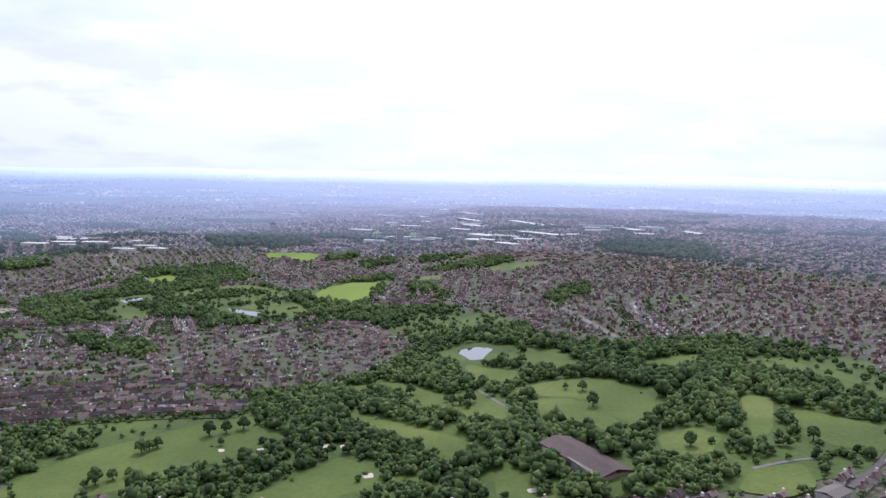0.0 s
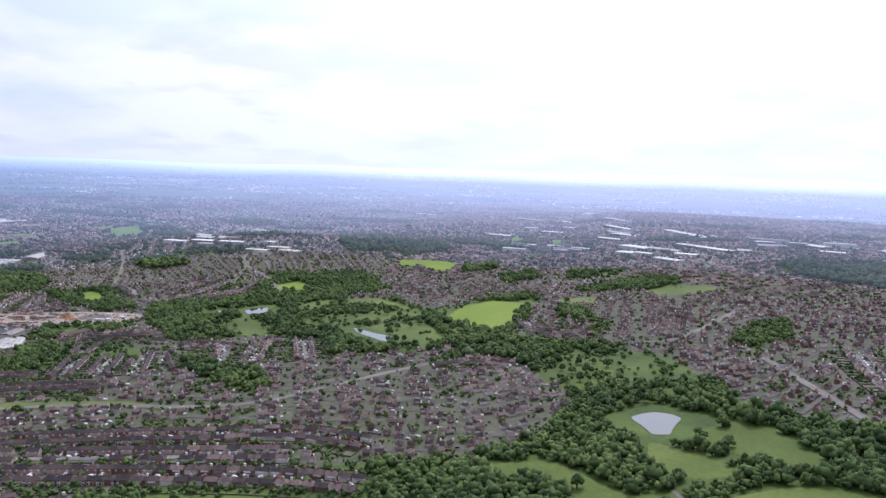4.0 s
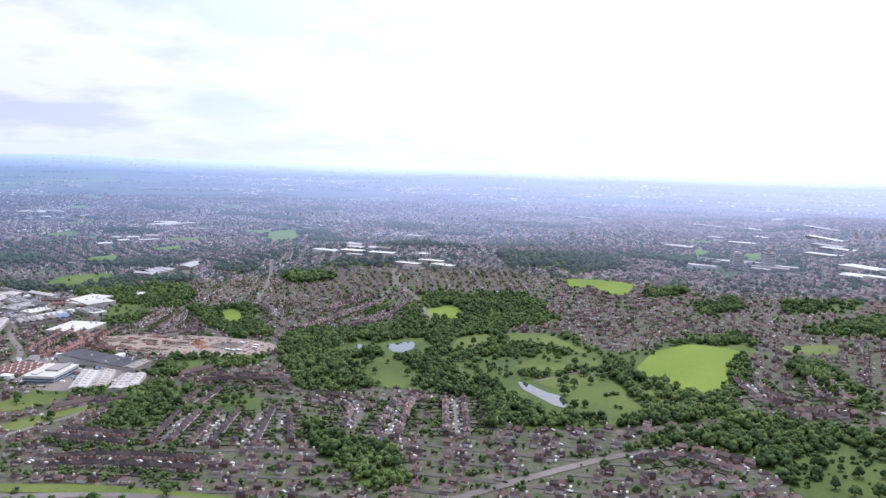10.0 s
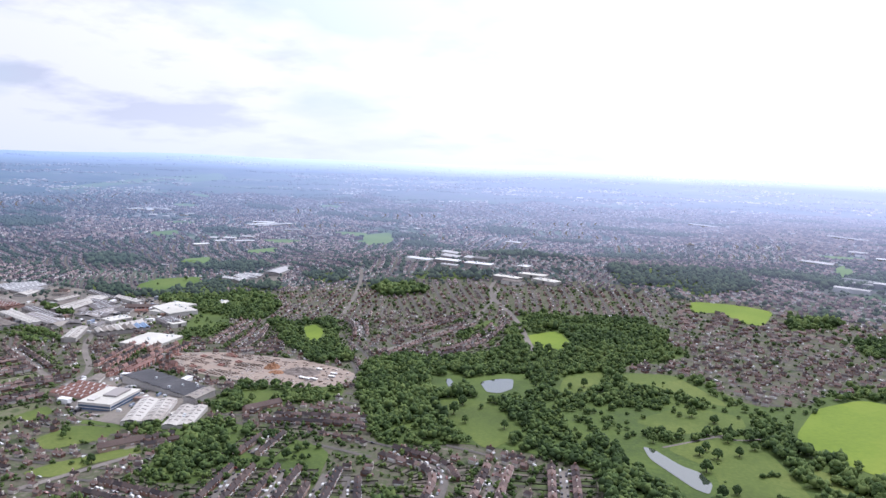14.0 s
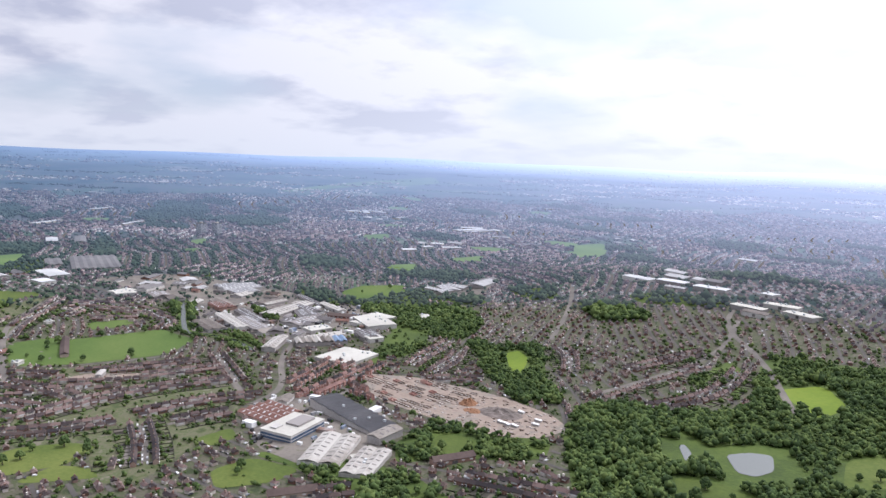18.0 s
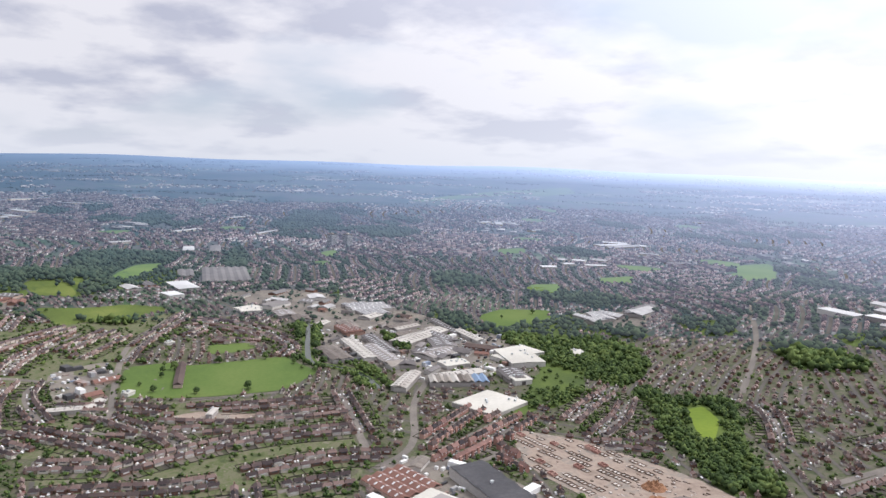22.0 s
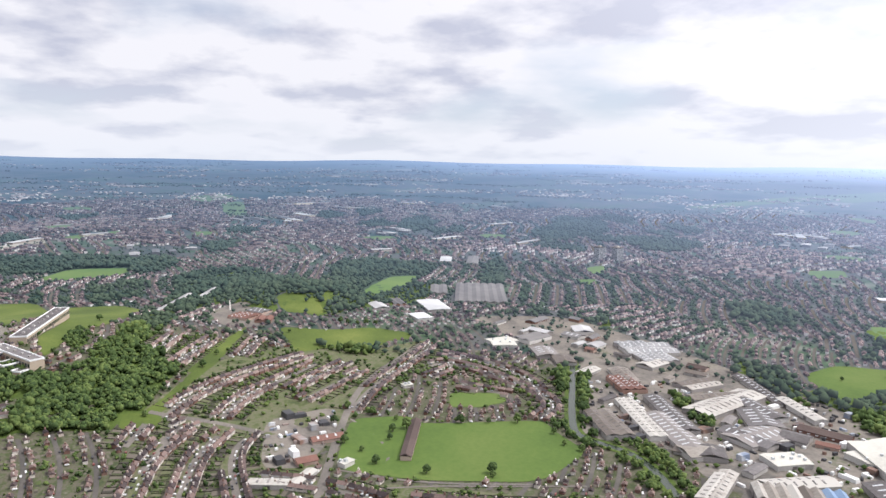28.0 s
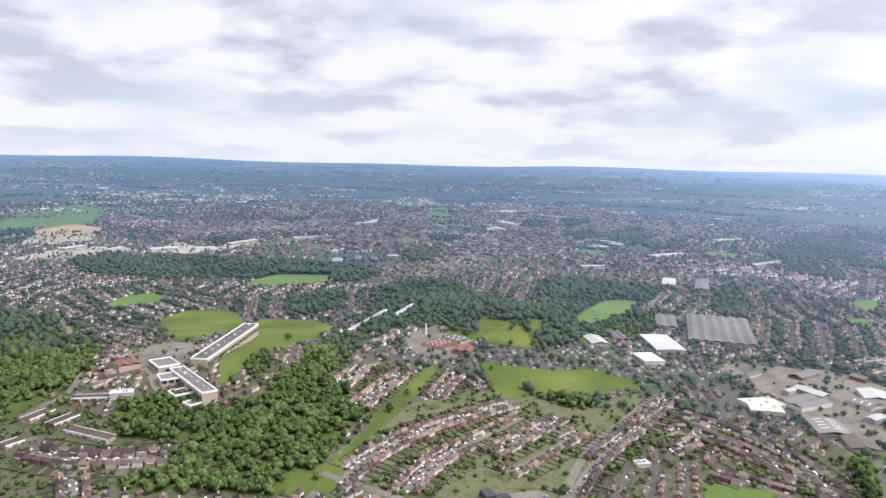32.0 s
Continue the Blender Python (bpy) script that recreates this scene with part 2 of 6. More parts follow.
def hazed_material(name, tones, scale, fine, island=0.0):
    """The blue distance: haze painted into base colour and emission, paling into the sky towards the rim."""
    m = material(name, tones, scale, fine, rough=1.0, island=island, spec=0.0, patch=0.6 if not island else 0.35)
    nt, b = m.node_tree, m.node_tree.nodes["Principled BSDF"]
    geo, far = nt.nodes.new("ShaderNodeNewGeometry"), nt.nodes.new("ShaderNodeVectorMath")

    def span(src, a, b_, c, d, power=1.0):
        n = nt.nodes.new("ShaderNodeMapRange")
        for k, v in enumerate((a, b_, c, d)):
            n.inputs[k + 1].default_value = v
        nt.links.new(src, n.inputs[0])
        if power == 1.0:
            return n.outputs[0]
        p = nt.nodes.new("ShaderNodeMath")
        p.operation = "POWER"
        p.inputs[1].default_value = power
        nt.links.new(n.outputs[0], p.inputs[0])
        return p.outputs[0]

    def blend(f, a, b_):
        n = nt.nodes.new("ShaderNodeMix")
        n.data_type = "RGBA"
        for k, v in ((0, f), (6, a), (7, b_)):
            if isinstance(v, tuple):
                n.inputs[k].default_value = v
            else:
                nt.links.new(v, n.inputs[k])
        return n.outputs[2]

    def times(a, b_):
        n = nt.nodes.new("ShaderNodeMath")
        n.operation = "MULTIPLY"
        nt.links.new(a, n.inputs[0])
        nt.links.new(b_, n.inputs[1])
        return n.outputs[0]

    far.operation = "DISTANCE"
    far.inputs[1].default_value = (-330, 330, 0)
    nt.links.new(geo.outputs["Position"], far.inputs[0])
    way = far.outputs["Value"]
    # base colour is mixed towards haze blue with distance
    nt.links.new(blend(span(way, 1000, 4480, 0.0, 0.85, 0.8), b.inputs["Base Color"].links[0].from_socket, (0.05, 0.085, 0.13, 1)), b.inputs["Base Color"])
    # painted emission haze: whiter and brighter on the sunward side, brightest along the rim
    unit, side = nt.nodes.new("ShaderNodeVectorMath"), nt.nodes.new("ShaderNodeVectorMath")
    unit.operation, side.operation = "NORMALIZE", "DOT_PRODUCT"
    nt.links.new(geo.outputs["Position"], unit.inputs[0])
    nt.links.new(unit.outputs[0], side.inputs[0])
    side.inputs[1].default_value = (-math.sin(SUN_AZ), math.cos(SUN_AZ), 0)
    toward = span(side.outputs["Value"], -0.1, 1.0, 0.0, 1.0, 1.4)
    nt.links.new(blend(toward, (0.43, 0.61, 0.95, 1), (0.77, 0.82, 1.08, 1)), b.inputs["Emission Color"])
    # glow added to unlit surfaces, growing with distance and along the rim
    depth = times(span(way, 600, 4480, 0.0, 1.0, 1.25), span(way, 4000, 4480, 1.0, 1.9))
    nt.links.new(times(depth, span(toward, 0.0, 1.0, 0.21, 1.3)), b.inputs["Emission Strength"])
    return m


# far ground: haze painted into its colour and emission
M_HAZE = hazed_material("distance", [(0.01, 0.025, 0.022), (0.03, 0.055, 0.035), (0.10, 0.095, 0.09), (0.05, 0.09, 0.035), (0.30, 0.27, 0.25)], 0.0032, 0.016)
# on the rising rim the patches lie flat, so that they close up into streaks
squash = M_HAZE.node_tree.nodes.new("ShaderNodeVectorMath")
squash.operation = "MULTIPLY"
squash.inputs[1].default_value = (1, 1, 14)
for n in [q for q in M_HAZE.node_tree.nodes if q.type == "TEX_NOISE"]:
    src = n.inputs["Vector"].links[0].from_socket
    M_HAZE.node_tree.links.new(squash.outputs[0], n.inputs["Vector"])
M_HAZE.node_tree.links.new(src, squash.inputs[0])
# far copies of grass, yards, sheds, leaves and houses, haze and glow painted in
M_HAZE_G = hazed_material("hazed_grass", [(0.09, 0.15, 0.035), (0.14, 0.20, 0.05)], 0.01, 0.1)
M_HAZE_PALE = hazed_material("hazed_pale_yards", [(0.22, 0.20, 0.15), (0.36, 0.33, 0.26), (0.48, 0.45, 0.38)], 0.01, 0.05)
M_HAZE_W = hazed_material("hazed_white", [(0.34, 0.34, 0.34), (0.50, 0.50, 0.49), (0.64, 0.64, 0.63)], 0.01, 0.05, 0.8)
M_HAZE_D = hazed_material("hazed_dark_sheds", [(0.11, 0.10, 0.098), (0.16, 0.148, 0.14), (0.22, 0.205, 0.19)], 0.01, 0.05, 1.2)
M_HAZE_S = hazed_material("hazed_sheds", [(0.16, 0.16, 0.16), (0.32, 0.31, 0.30), (0.52, 0.51, 0.50)], 0.01, 0.05, 1.2)
M_HAZE_T = hazed_material("hazed_leaves", [(0.04, 0.062, 0.036), (0.075, 0.10, 0.054)], 0.006, 0.03, 0.8)
# roof and wall tones also raised, standing in for haze and sunlight
M_HAZE_R = hazed_material("hazed_tiles", [(0.075, 0.058, 0.06), (0.13, 0.096, 0.094), (0.19, 0.137, 0.128), (0.28, 0.21, 0.19)], 0.004, 0.02, 1.3)
M_HAZE_H = hazed_material("hazed_walls", [(0.14, 0.10, 0.095), (0.32, 0.25, 0.22), (0.55, 0.48, 0.44), (0.78, 0.75, 0.72)], 0.004, 0.01, 1.4)

m = bpy.data.materials.new("pond_water")
m.use_nodes = True
b = m.node_tree.nodes["Principled BSDF"]
b.inputs["Base Color"].default_value, b.inputs["Roughness"].default_value = (0.04, 0.052, 0.036, 1), 0.06
b.inputs["Specular IOR Level"].default_value, b.inputs["IOR"].default_value = 1.0, 1.7
wv = m.node_tree.nodes.new("ShaderNodeTexNoise")
wv.inputs["Scale"].default_value = 0.25
wb = m.node_tree.nodes.new("ShaderNodeBump")
wb.inputs["Strength"].default_value, wb.inputs["Distance"].default_value = 0.1, 0.15
m.node_tree.links.new(wv.outputs["Fac"], wb.inputs["Height"])
m.node_tree.links.new(wb.outputs[0], b.inputs["Normal"])
M_WATER = m
M_CANAL = material("canal_water", [(0.02, 0.03, 0.018), (0.035, 0.048, 0.028)], 0.05, 0.5, rough=0.22, spec=0.5)


# ---------------------------------------------------------------- lie of the land
def HILLS(x, y):
    """Gentle valley floor, two steps up to the east, a works plateau in the north, a school hill and a grassy knoll in the west."""
    z = -20 + 35 / (1 + np.exp(-(x + 535) / 105)) + 35 / (1 + np.exp(-(x - 38) / 70))
    z = z + 38 * np.exp(-((x + 1250) / 220) ** 2 - ((y - 290) / 190) ** 2)
    z = z + 44 * np.exp(-((x + 700) / 340) ** 2 - ((y - 1480) / 270) ** 2)
    return z + 24 * np.exp(-((x + 1545) / 170) ** 2 - ((y - 566) / 120) ** 2)


RIM_Z = 179.0

MID = (-330.0, 330.0)
RIM = 4480.0


def land(x, y):
    """Height of the ground: a rise to the east, a wooded hill in the west, far hills round the rim."""
    x, y = np.asarray(x, float), np.asarray(y, float)
    r = np.hypot(x - MID[0], y - MID[1])
    near = np.clip((3300 - r) / 900, 0, 1)
    near = near * near * (3 - 2 * near)
    z = HILLS(x, y) * near
    f = np.clip((r - 2700) / (RIM - 2700), 0, 1)
    az = np.arctan2(y - MID[1], x - MID[0])
    rim = RIM_Z + 4 * np.sin(az * 5 + 1.0) + 4 * np.sin(az * 11 + 0.3) + 4 * np.sin(az * 23 + 2)
    return z + f ** 1.7 * rim


# ---------------------------------------------------------------- plan
SIZE, CELL = 3400.0, 4.0
N = int(2 * SIZE / CELL)
X0, Y0 = MID[0] - SIZE, MID[1] - SIZE
use = np.zeros((N, N), np.uint8)          # 0 built-up, 1 wood, 2 grass, 3 water, 4 earth, 5 yard, 6 road, 7 building, 8 garden, 9 mown, 10 estate
WOOD, GRASS, WATER, EARTH, YARD, ROADS, BUILT, PITCH, ESTATE = 1, 2, 3, 4, 5, 6, 7, 9, 10
CODE = dict(sand=PITCH, wood=WOOD, meadow=GRASS, pitch=PITCH, water=WATER, earth=EARTH, yard=YARD, pale=YARD, estate=ESTATE)
regions = []


def rounded(pts, times=2):
    """Corner-cut outline of a closed polygon."""
    p = np.array(pts, float)
    for _ in range(times):
        q = np.roll(p, -1, 0)
        p = np.stack([0.86 * p + 0.14 * q, 0.14 * p + 0.86 * q], 1).reshape(-1, 2)
    return p


def inside(poly, x, y):
    hit = np.zeros(np.shape(x), bool)
    px, py = poly[:, 0], poly[:, 1]
    qx, qy = np.roll(px, -1), np.roll(py, -1)
    for x1, y1, x2, y2 in zip(px, py, qx, qy):
        if y1 == y2:
            continue
        c = (y1 > y) != (y2 > y)
        hit ^= c & (x < (x2 - x1) * (y - y1) / (y2 - y1) + x1)
    return hit


def cells(poly):
    lo = np.maximum(((poly.min(0) - (X0, Y0)) / CELL).astype(int), 0)
    hi = np.minimum(((poly.max(0) - (X0, Y0)) / CELL).astype(int) + 2, N)
    if (hi <= lo).any():
        return None
    gx, gy = np.meshgrid(X0 + (np.arange(lo[0], hi[0]) + 0.5) * CELL, Y0 + (np.arange(lo[1], hi[1]) + 0.5) * CELL, indexing="ij")
    return (slice(lo[0], hi[0]), slice(lo[1], hi[1])), inside(poly, gx, gy)


def stamp(poly, code, over=None):
    got = cells(np.asarray(poly, float))
    if got is None:
        return
    box, mask = got
    if over is not None:
        mask &= np.isin(use[box], over)
    use[box][mask] = code


def stamp_box(c, u, v, hu, hv, code, over=None):
    """The same for a small turned box, by points."""
    a, b = np.meshgrid(np.linspace(-hu, hu, max(2, int(hu) + 1)), np.linspace(-hv, hv, max(2, int(hv) + 1)))
    i = ((c[0] + a * u[0] + b * v[0] - X0) / CELL).astype(int)
    j = ((c[1] + a * u[1] + b * v[1] - Y0) / CELL).astype(int)
    ok = (i >= 0) & (j >= 0) & (i < N) & (j < N)
    i, j = i[ok], j[ok]
    if over is not None:
        ok = np.isin(use[i, j], over)
        i, j = i[ok], j[ok]
    use[i, j] = code


def at_use(x, y):
    i, j = ((np.asarray(x) - X0) / CELL).astype(int), ((np.asarray(y) - Y0) / CELL).astype(int)
    ok = (i >= 0) & (j >= 0) & (i < N) & (j < N)
    return np.where(ok, use[np.clip(i, 0, N - 1), np.clip(j, 0, N - 1)], 255)


def region(kind, *pts):
    poly = rounded(pts)
    regions.append((kind, poly))
    stamp(poly, CODE[kind])


region("estate", (-945, 531), (-960, 627), (-904, 760), (-750, 717), (-706, 678), (-644, 595), (-661, 574), (-730, 588), (-768, 553), (-777, 513))
region("estate", (-1027, 432), (-1050, 435), (-1089, 440), (-1135, 454), (-1219, 480), (-1277, 526), (-1298, 575), (-1284, 639), (-1332, 712), (-1303, 722), (-1178, 655), (-1118, 622), (-1062, 602))
region("estate", (-1043, 449), (-1082, 485), (-1069, 529), (-1038, 573), (-947, 578), (-924, 613), (-865, 673), (-834, 741), (-795, 723), (-893, 469))
region("wood", (-269, 422), (-211, 447), (-142, 489), (-73, 504), (-35, 552), (-22, 635), (-43, 712), (-12, 772), (53, 724), (86, 588), (143, 546), (191, 561), (253, 547), (309, 481), (185, 279), (-213, 332))
region("wood", (-520, 860), (-541, 911), (-439, 985), (-510, 1175), (-400, 1190), (-294, 1102), (-324, 983), (-259, 1004), (-200, 947), (-164, 967), (-128, 1032), (-67, 1069), (-81, 787), (-235, 706), (-259, 766), (-305, 773), (-354, 765), (-399, 733), (-442, 771))
region("wood", (-149, 698), (-130, 740), (-69, 785), (-16, 765), (17, 753), (1, 647), (-40, 638), (-58, 698), (-102, 720), (-136, 703))
region("wood", (-1103, 351), (-1253, 380), (-1455, 374), (-1430, 412), (-1270, 417), (-1200, 456), (-1139, 447), (-1074, 441), (-1064, 451), (-1037, 329), (-1070, 343))
region("wood", (-1788, 380), (-1922, 472), (-1624, 587), (-1532, 528), (-1418, 540), (-1462, 505), (-1520, 445), (-1421, 394), (-1595, 372))
region("wood", (-1957, 625), (-2012, 724), (-1948, 857), (-1755, 780), (-1539, 656), (-1569, 615))
region("wood", (-1523, -96), (-1538, -12), (-1401, 106), (-1229, 212), (-1188, 212), (-1145, 212), (-1110, 211))
region("wood", (-1143, 276), (-1178, 316), (-1145, 370), (-1109, 360), (-1097, 302))
region("wood", (-2024, -309), (-2120, -114), (-2077, 228), (-1938, 261), (-1837, -36), (-1863, -197))
region("wood", (-917, 1014), (-884, 1043), (-797, 966), (-782, 908), (-822, 924))
region("wood", (-538, 896), (-539, 925), (-495, 946), (-463, 964), (-427, 970), (-405, 965), (-390, 926), (-480, 818), (-508, 844))
region("wood", (-592, 758), (-589, 786), (-539, 807), (-528, 790), (-544, 756), (-555, 729))
region("wood", (-645, 669), (-617, 708), (-565, 720), (-514, 724), (-489, 700), (-514, 667), (-592, 680))
region("wood", (-596, 765), (-599, 801), (-556, 828), (-509, 834), (-490, 803), (-547, 750))
region("wood", (-367, 678), (-325, 665), (-257, 634), (-242, 603), (-279, 615), (-335, 637))
region("wood", (-1572, 534), (-1584, 658), (-1743, 803), (-1666, 817), (-1524, 716), (-1483, 661), (-1409, 596), (-1443, 544))
region("wood", (-2441, 1489), (-2393, 1671), (-2190, 1538), (-2200, 1396))
region("wood", (-1097, 1057), (-1030, 1078), (-984, 1035), (-1024, 1022), (-1069, 1023))
region("wood", (-507, 1503), (-316, 1691), (-269, 1498), (-325, 1360), (-359, 1401), (-447, 1381))
region("wood", (24, 1172), (117, 1165), (114, 1087), (33, 1044))
region("wood", (-354, 675), (-278, 648), (-245, 608), (-267, 597), (-334, 641))
region("wood", (-545, 678), (-507, 720), (-424, 715), (-389, 654), (-452, 637), (-493, 621))
region("meadow", (-219, 340), (-199, 386), (-166, 416), (-135, 439), (-116, 443), (-116, 422), (-90, 401), (-98, 380), (-132, 360), (-159, 335), (-202, 314))
region("meadow", (-92, 324), (-62, 353), (-53, 370), (-27, 347), (-30, 328), (-55, 315))
region("meadow", (-64, 447), (-26, 417), (8, 385), (29, 357), (8, 351), (-17, 385), (-54, 426))
region("meadow", (-83, 495), (-31, 503), (5, 458), (28, 463), (43, 423), (38, 395), (9, 419), (-29, 468))
region("meadow", (28, 332), (44, 328), (42, 296), (27, 300))
region("meadow", (21, 531), (41, 515), (66, 483), (41, 478), (23, 484), (18, 507))
region("meadow", (37, 533), (70, 563), (89, 548), (102, 502), (104, 491), (83, 489), (61, 514))
region("meadow", (46, 456), (82, 470), (114, 460), (132, 414), (122, 386), (104, 378), (89, 427), (63, 439))
region("meadow", (58, 434), (85, 426), (104, 377), (101, 350), (83, 377), (61, 402))
region("meadow", (142, 496), (188, 511), (187, 492), (150, 468))
region("meadow", (114, 358), (137, 366), (147, 352), (133, 331), (111, 331))
region("meadow", (200, 390), (221, 370), (233, 357), (213, 324), (192, 333), (190, 363))
region("meadow", (214, 494), (250, 494), (252, 457), (225, 457))
region("meadow", (256, 446), (273, 422), (262, 404), (248, 420))
region("meadow", (144, 311), (169, 315), (164, 291), (147, 281), (128, 290))
region("meadow", (181, 415), (198, 408), (175, 358), (157, 337), (168, 376))
region("pitch", (-166, 896), (-159, 966), (-128, 1011), (-86, 996), (-74, 974), (-86, 890), (-98, 845), (-116, 847), (-155, 872))
region("pitch", (-453, 1069), (-427, 1109), (-391, 1061), (-397, 1014))
region("meadow", (-325, 971), (-275, 1003), (-223, 949), (-216, 935), (-251, 945), (-289, 957))
region("meadow", (-271, 865), (-245, 920), (-204, 918), (-196, 892), (-234, 857))
region("meadow", (-238, 827), (-211, 862), (-179, 859), (-148, 795), (-140, 772), (-168, 754), (-190, 772), (-203, 807))
region("meadow", (-418, 840), (-383, 853), (-327, 801), (-333, 759), (-394, 808))
region("meadow", (-155, 842), (-128, 834), (-106, 825), (-106, 807), (-133, 802))
region("meadow", (-102, 998), (-82, 1025), (-68, 996), (-69, 971), (-87, 985))
region("meadow", (-355, 947), (-328, 981), (-318, 922), (-339, 894))
region("meadow", (-53, 724), (-28, 743), (1, 720), (9, 686), (3, 648), (-35, 639), (-44, 675))
region("meadow", (-51, 1019), (1, 1030), (2, 992), (-36, 985))
region("pitch", (-1156, 1107), (-1140, 1176), (-1077, 1169), (-1038, 1109), (-1090, 1065))
region("pitch", (-1359, 1953), (-1328, 2064), (-1221, 1896), (-1247, 1840))
region("pitch", (-188, 1903), (-174, 1960), (-166, 1793), (-179, 1811))
region("pitch", (-87, 1855), (-53, 1852), (-51, 1708), (-83, 1729))
region("pitch", (-1153, 1104), (-1144, 1147), (-1106, 1184), (-1054, 1128), (-1082, 1057))
region("pitch", (-1328, 1324), (-1298, 1371), (-1236, 1318), (-1257, 1281))
region("pitch", (-1314, 1881), (-1315, 1999), (-1241, 1949), (-1212, 1832))
region("meadow", (62, 1056), (107, 1088), (146, 1068), (131, 1017), (71, 1010))
region("meadow", (-1359, 1979), (-1345, 2081), (-1247, 1922), (-1265, 1872))
region("pitch", (-1061, 666), (-1056, 766), (-1024, 769), (-987, 778), (-943, 727), (-959, 645), (-985, 589), (-1080, 607), (-1082, 655))
region("pitch", (-1138, 703), (-1128, 752), (-1105, 749), (-1094, 722), (-1098, 695))
region("meadow", (-1339, 547), (-1364, 619), (-1372, 690), (-1303, 658), (-1295, 599), (-1273, 562))
region("meadow", (-1497, 532), (-1499, 589), (-1422, 597), (-1429, 544))
region("meadow", (-1502, 530), (-1578, 564), (-1540, 606), (-1488, 607), (-1470, 551))
region("meadow", (-1370, 541), (-1362, 599), (-1382, 658), (-1361, 700), (-1332, 695), (-1320, 651), (-1291, 622), (-1302, 570), (-1320, 549))
region("meadow", (-1616, 663), (-1724, 700), (-1820, 784), (-1694, 737), (-1561, 665))
region("meadow", (-1183, 460), (-1284, 477), (-1374, 503), (-1336, 501), (-1196, 482))
region("meadow", (-1525, 119), (-1601, 123), (-1604, 195), (-1450, 267), (-1332, 258), (-1320, 240))
region("meadow", (-1545, 240), (-1553, 321), (-1491, 365), (-1330, 357), (-1289, 342), (-1185, 341), (-1244, 314), (-1317, 316))
region("meadow", (-1089, 429), (-1087, 460), (-1065, 458), (-1059, 431))
region("meadow", (-754, 530), (-762, 552), (-746, 585), (-728, 595), (-707, 569), (-715, 525))
region("meadow", (-696, 534), (-711, 563), (-692, 579), (-668, 579))
region("pitch", (-1138, 1077), (-1164, 1139), (-1119, 1198), (-1086, 1159), (-1073, 1064))
region("meadow", (-632, 635), (-635, 667), (-592, 680), (-585, 657), (-601, 625))
region("meadow", (-574, 594), (-573, 615), (-550, 659), (-534, 653), (-547, 626), (-548, 600))
region("meadow", (-581, 789), (-559, 801), (-536, 771), (-554, 760))
region("meadow", (-481, 526), (-411, 547), (-338, 561), (-282, 558), (-291, 550), (-368, 548), (-470, 518))
region("pitch", (-1146, 1088), (-1133, 1169), (-1111, 1191), (-1057, 1106), (-1071, 1062))
region("pitch", (-1318, 1322), (-1308, 1376), (-1254, 1334), (-1245, 1278))
region("pitch", (-1279, 1831), (-1256, 1952), (-1179, 1852), (-1189, 1758))
region("meadow", (-1665, 673), (-1800, 727), (-1810, 781), (-1705, 745), (-1594, 684))
region("pitch", (-1131, 1072), (-1134, 1127), (-1087, 1130), (-1041, 1088), (-1061, 1053))
region("pitch", (-1797, 1592), (-1790, 1680), (-1709, 1618), (-1703, 1538))
region("pitch", (-1740, 1067), (-1736, 1105), (-1690, 1088), (-1687, 1057))
region("meadow", (-3423, 253), (-3488, 334), (-3104, 383), (-3056, 311))
region("meadow", (-2734, -993), (-2921, -931), (-3141, -858), (-2687, -672), (-2563, -764), (-2442, -777))
region("water", (13, 572), (21, 579), (30, 581), (39, 576), (44, 568), (37, 552), (34, 540), (24, 541), (20, 554))
region("water", (-412, 896), (-404, 911), (-390, 918), (-378, 892), (-382, 875), (-393, 873))
region("water", (-443, 890), (-441, 895), (-428, 882), (-424, 866))
region("water", (-250, 821), (-243, 821), (-221, 803), (-209, 799), (-199, 786), (-198, 771), (-207, 774), (-223, 788), (-240, 803))
region("earth", (-764, 849), (-711, 885), (-616, 896), (-548, 883), (-517, 865), (-519, 834), (-544, 817), (-595, 812), (-691, 812))
region("yard", (-1453, 450), (-1514, 487), (-1390, 541), (-1364, 501), (-1379, 470))
region("earth", (-2521, -736), (-2704, -735), (-2625, -582), (-2402, -531), (-2329, -589))
region("yard", (-732, 708), (-755, 746), (-712, 786), (-650, 793), (-606, 774), (-578, 728), (-590, 685), (-652, 678))
region("yard", (-1456, 796), (-1442, 932), (-1251, 999), (-995, 1045), (-888, 946), (-905, 842), (-990, 844), (-1017, 776), (-1146, 832), (-1299, 828))
region("yard", (-1278, 208), (-1327, 231), (-1303, 271), (-1238, 289), (-1222, 282), (-1165, 304), (-1173, 291), (-1221, 259))
region("wood", (-1311, 570), (-1306, 602), (-1288, 642), (-1303, 656), (-1276, 650), (-1270, 625), (-1290, 586))
region("wood", (-1251, 330), (-1289, 342), (-1242, 363), (-1217, 357))
region("wood", (-1170, 1013), (-1147, 1031), (-1070, 1036), (-1051, 1021), (-1063, 1007), (-1122, 1007))
region("wood", (-1101, 910), (-1092, 919), (-1022, 905), (-1012, 891), (-1071, 899))
region("wood", (-1437, 977), (-1453, 1001), (-1339, 958), (-1287, 922), (-1356, 946))
region("wood", (-1004, 823), (-991, 835), (-950, 831), (-952, 823), (-983, 817))
region("wood", (-254, 918), (-198, 932), (-164, 890), (-154, 869), (-167, 850), (-198, 907))
region("wood", (-143, 878), (-100, 826), (-54, 802), (19, 770), (12, 740), (-84, 779), (-145, 821))
region("yard", (-1080, 538), (-1110, 594), (-1059, 596), (-989, 570), (-992, 539))
region("pale", (-2245, -587), (-2501, -693), (-2561, -616), (-2376, -460), (-2275, -486), (-2200, -535))
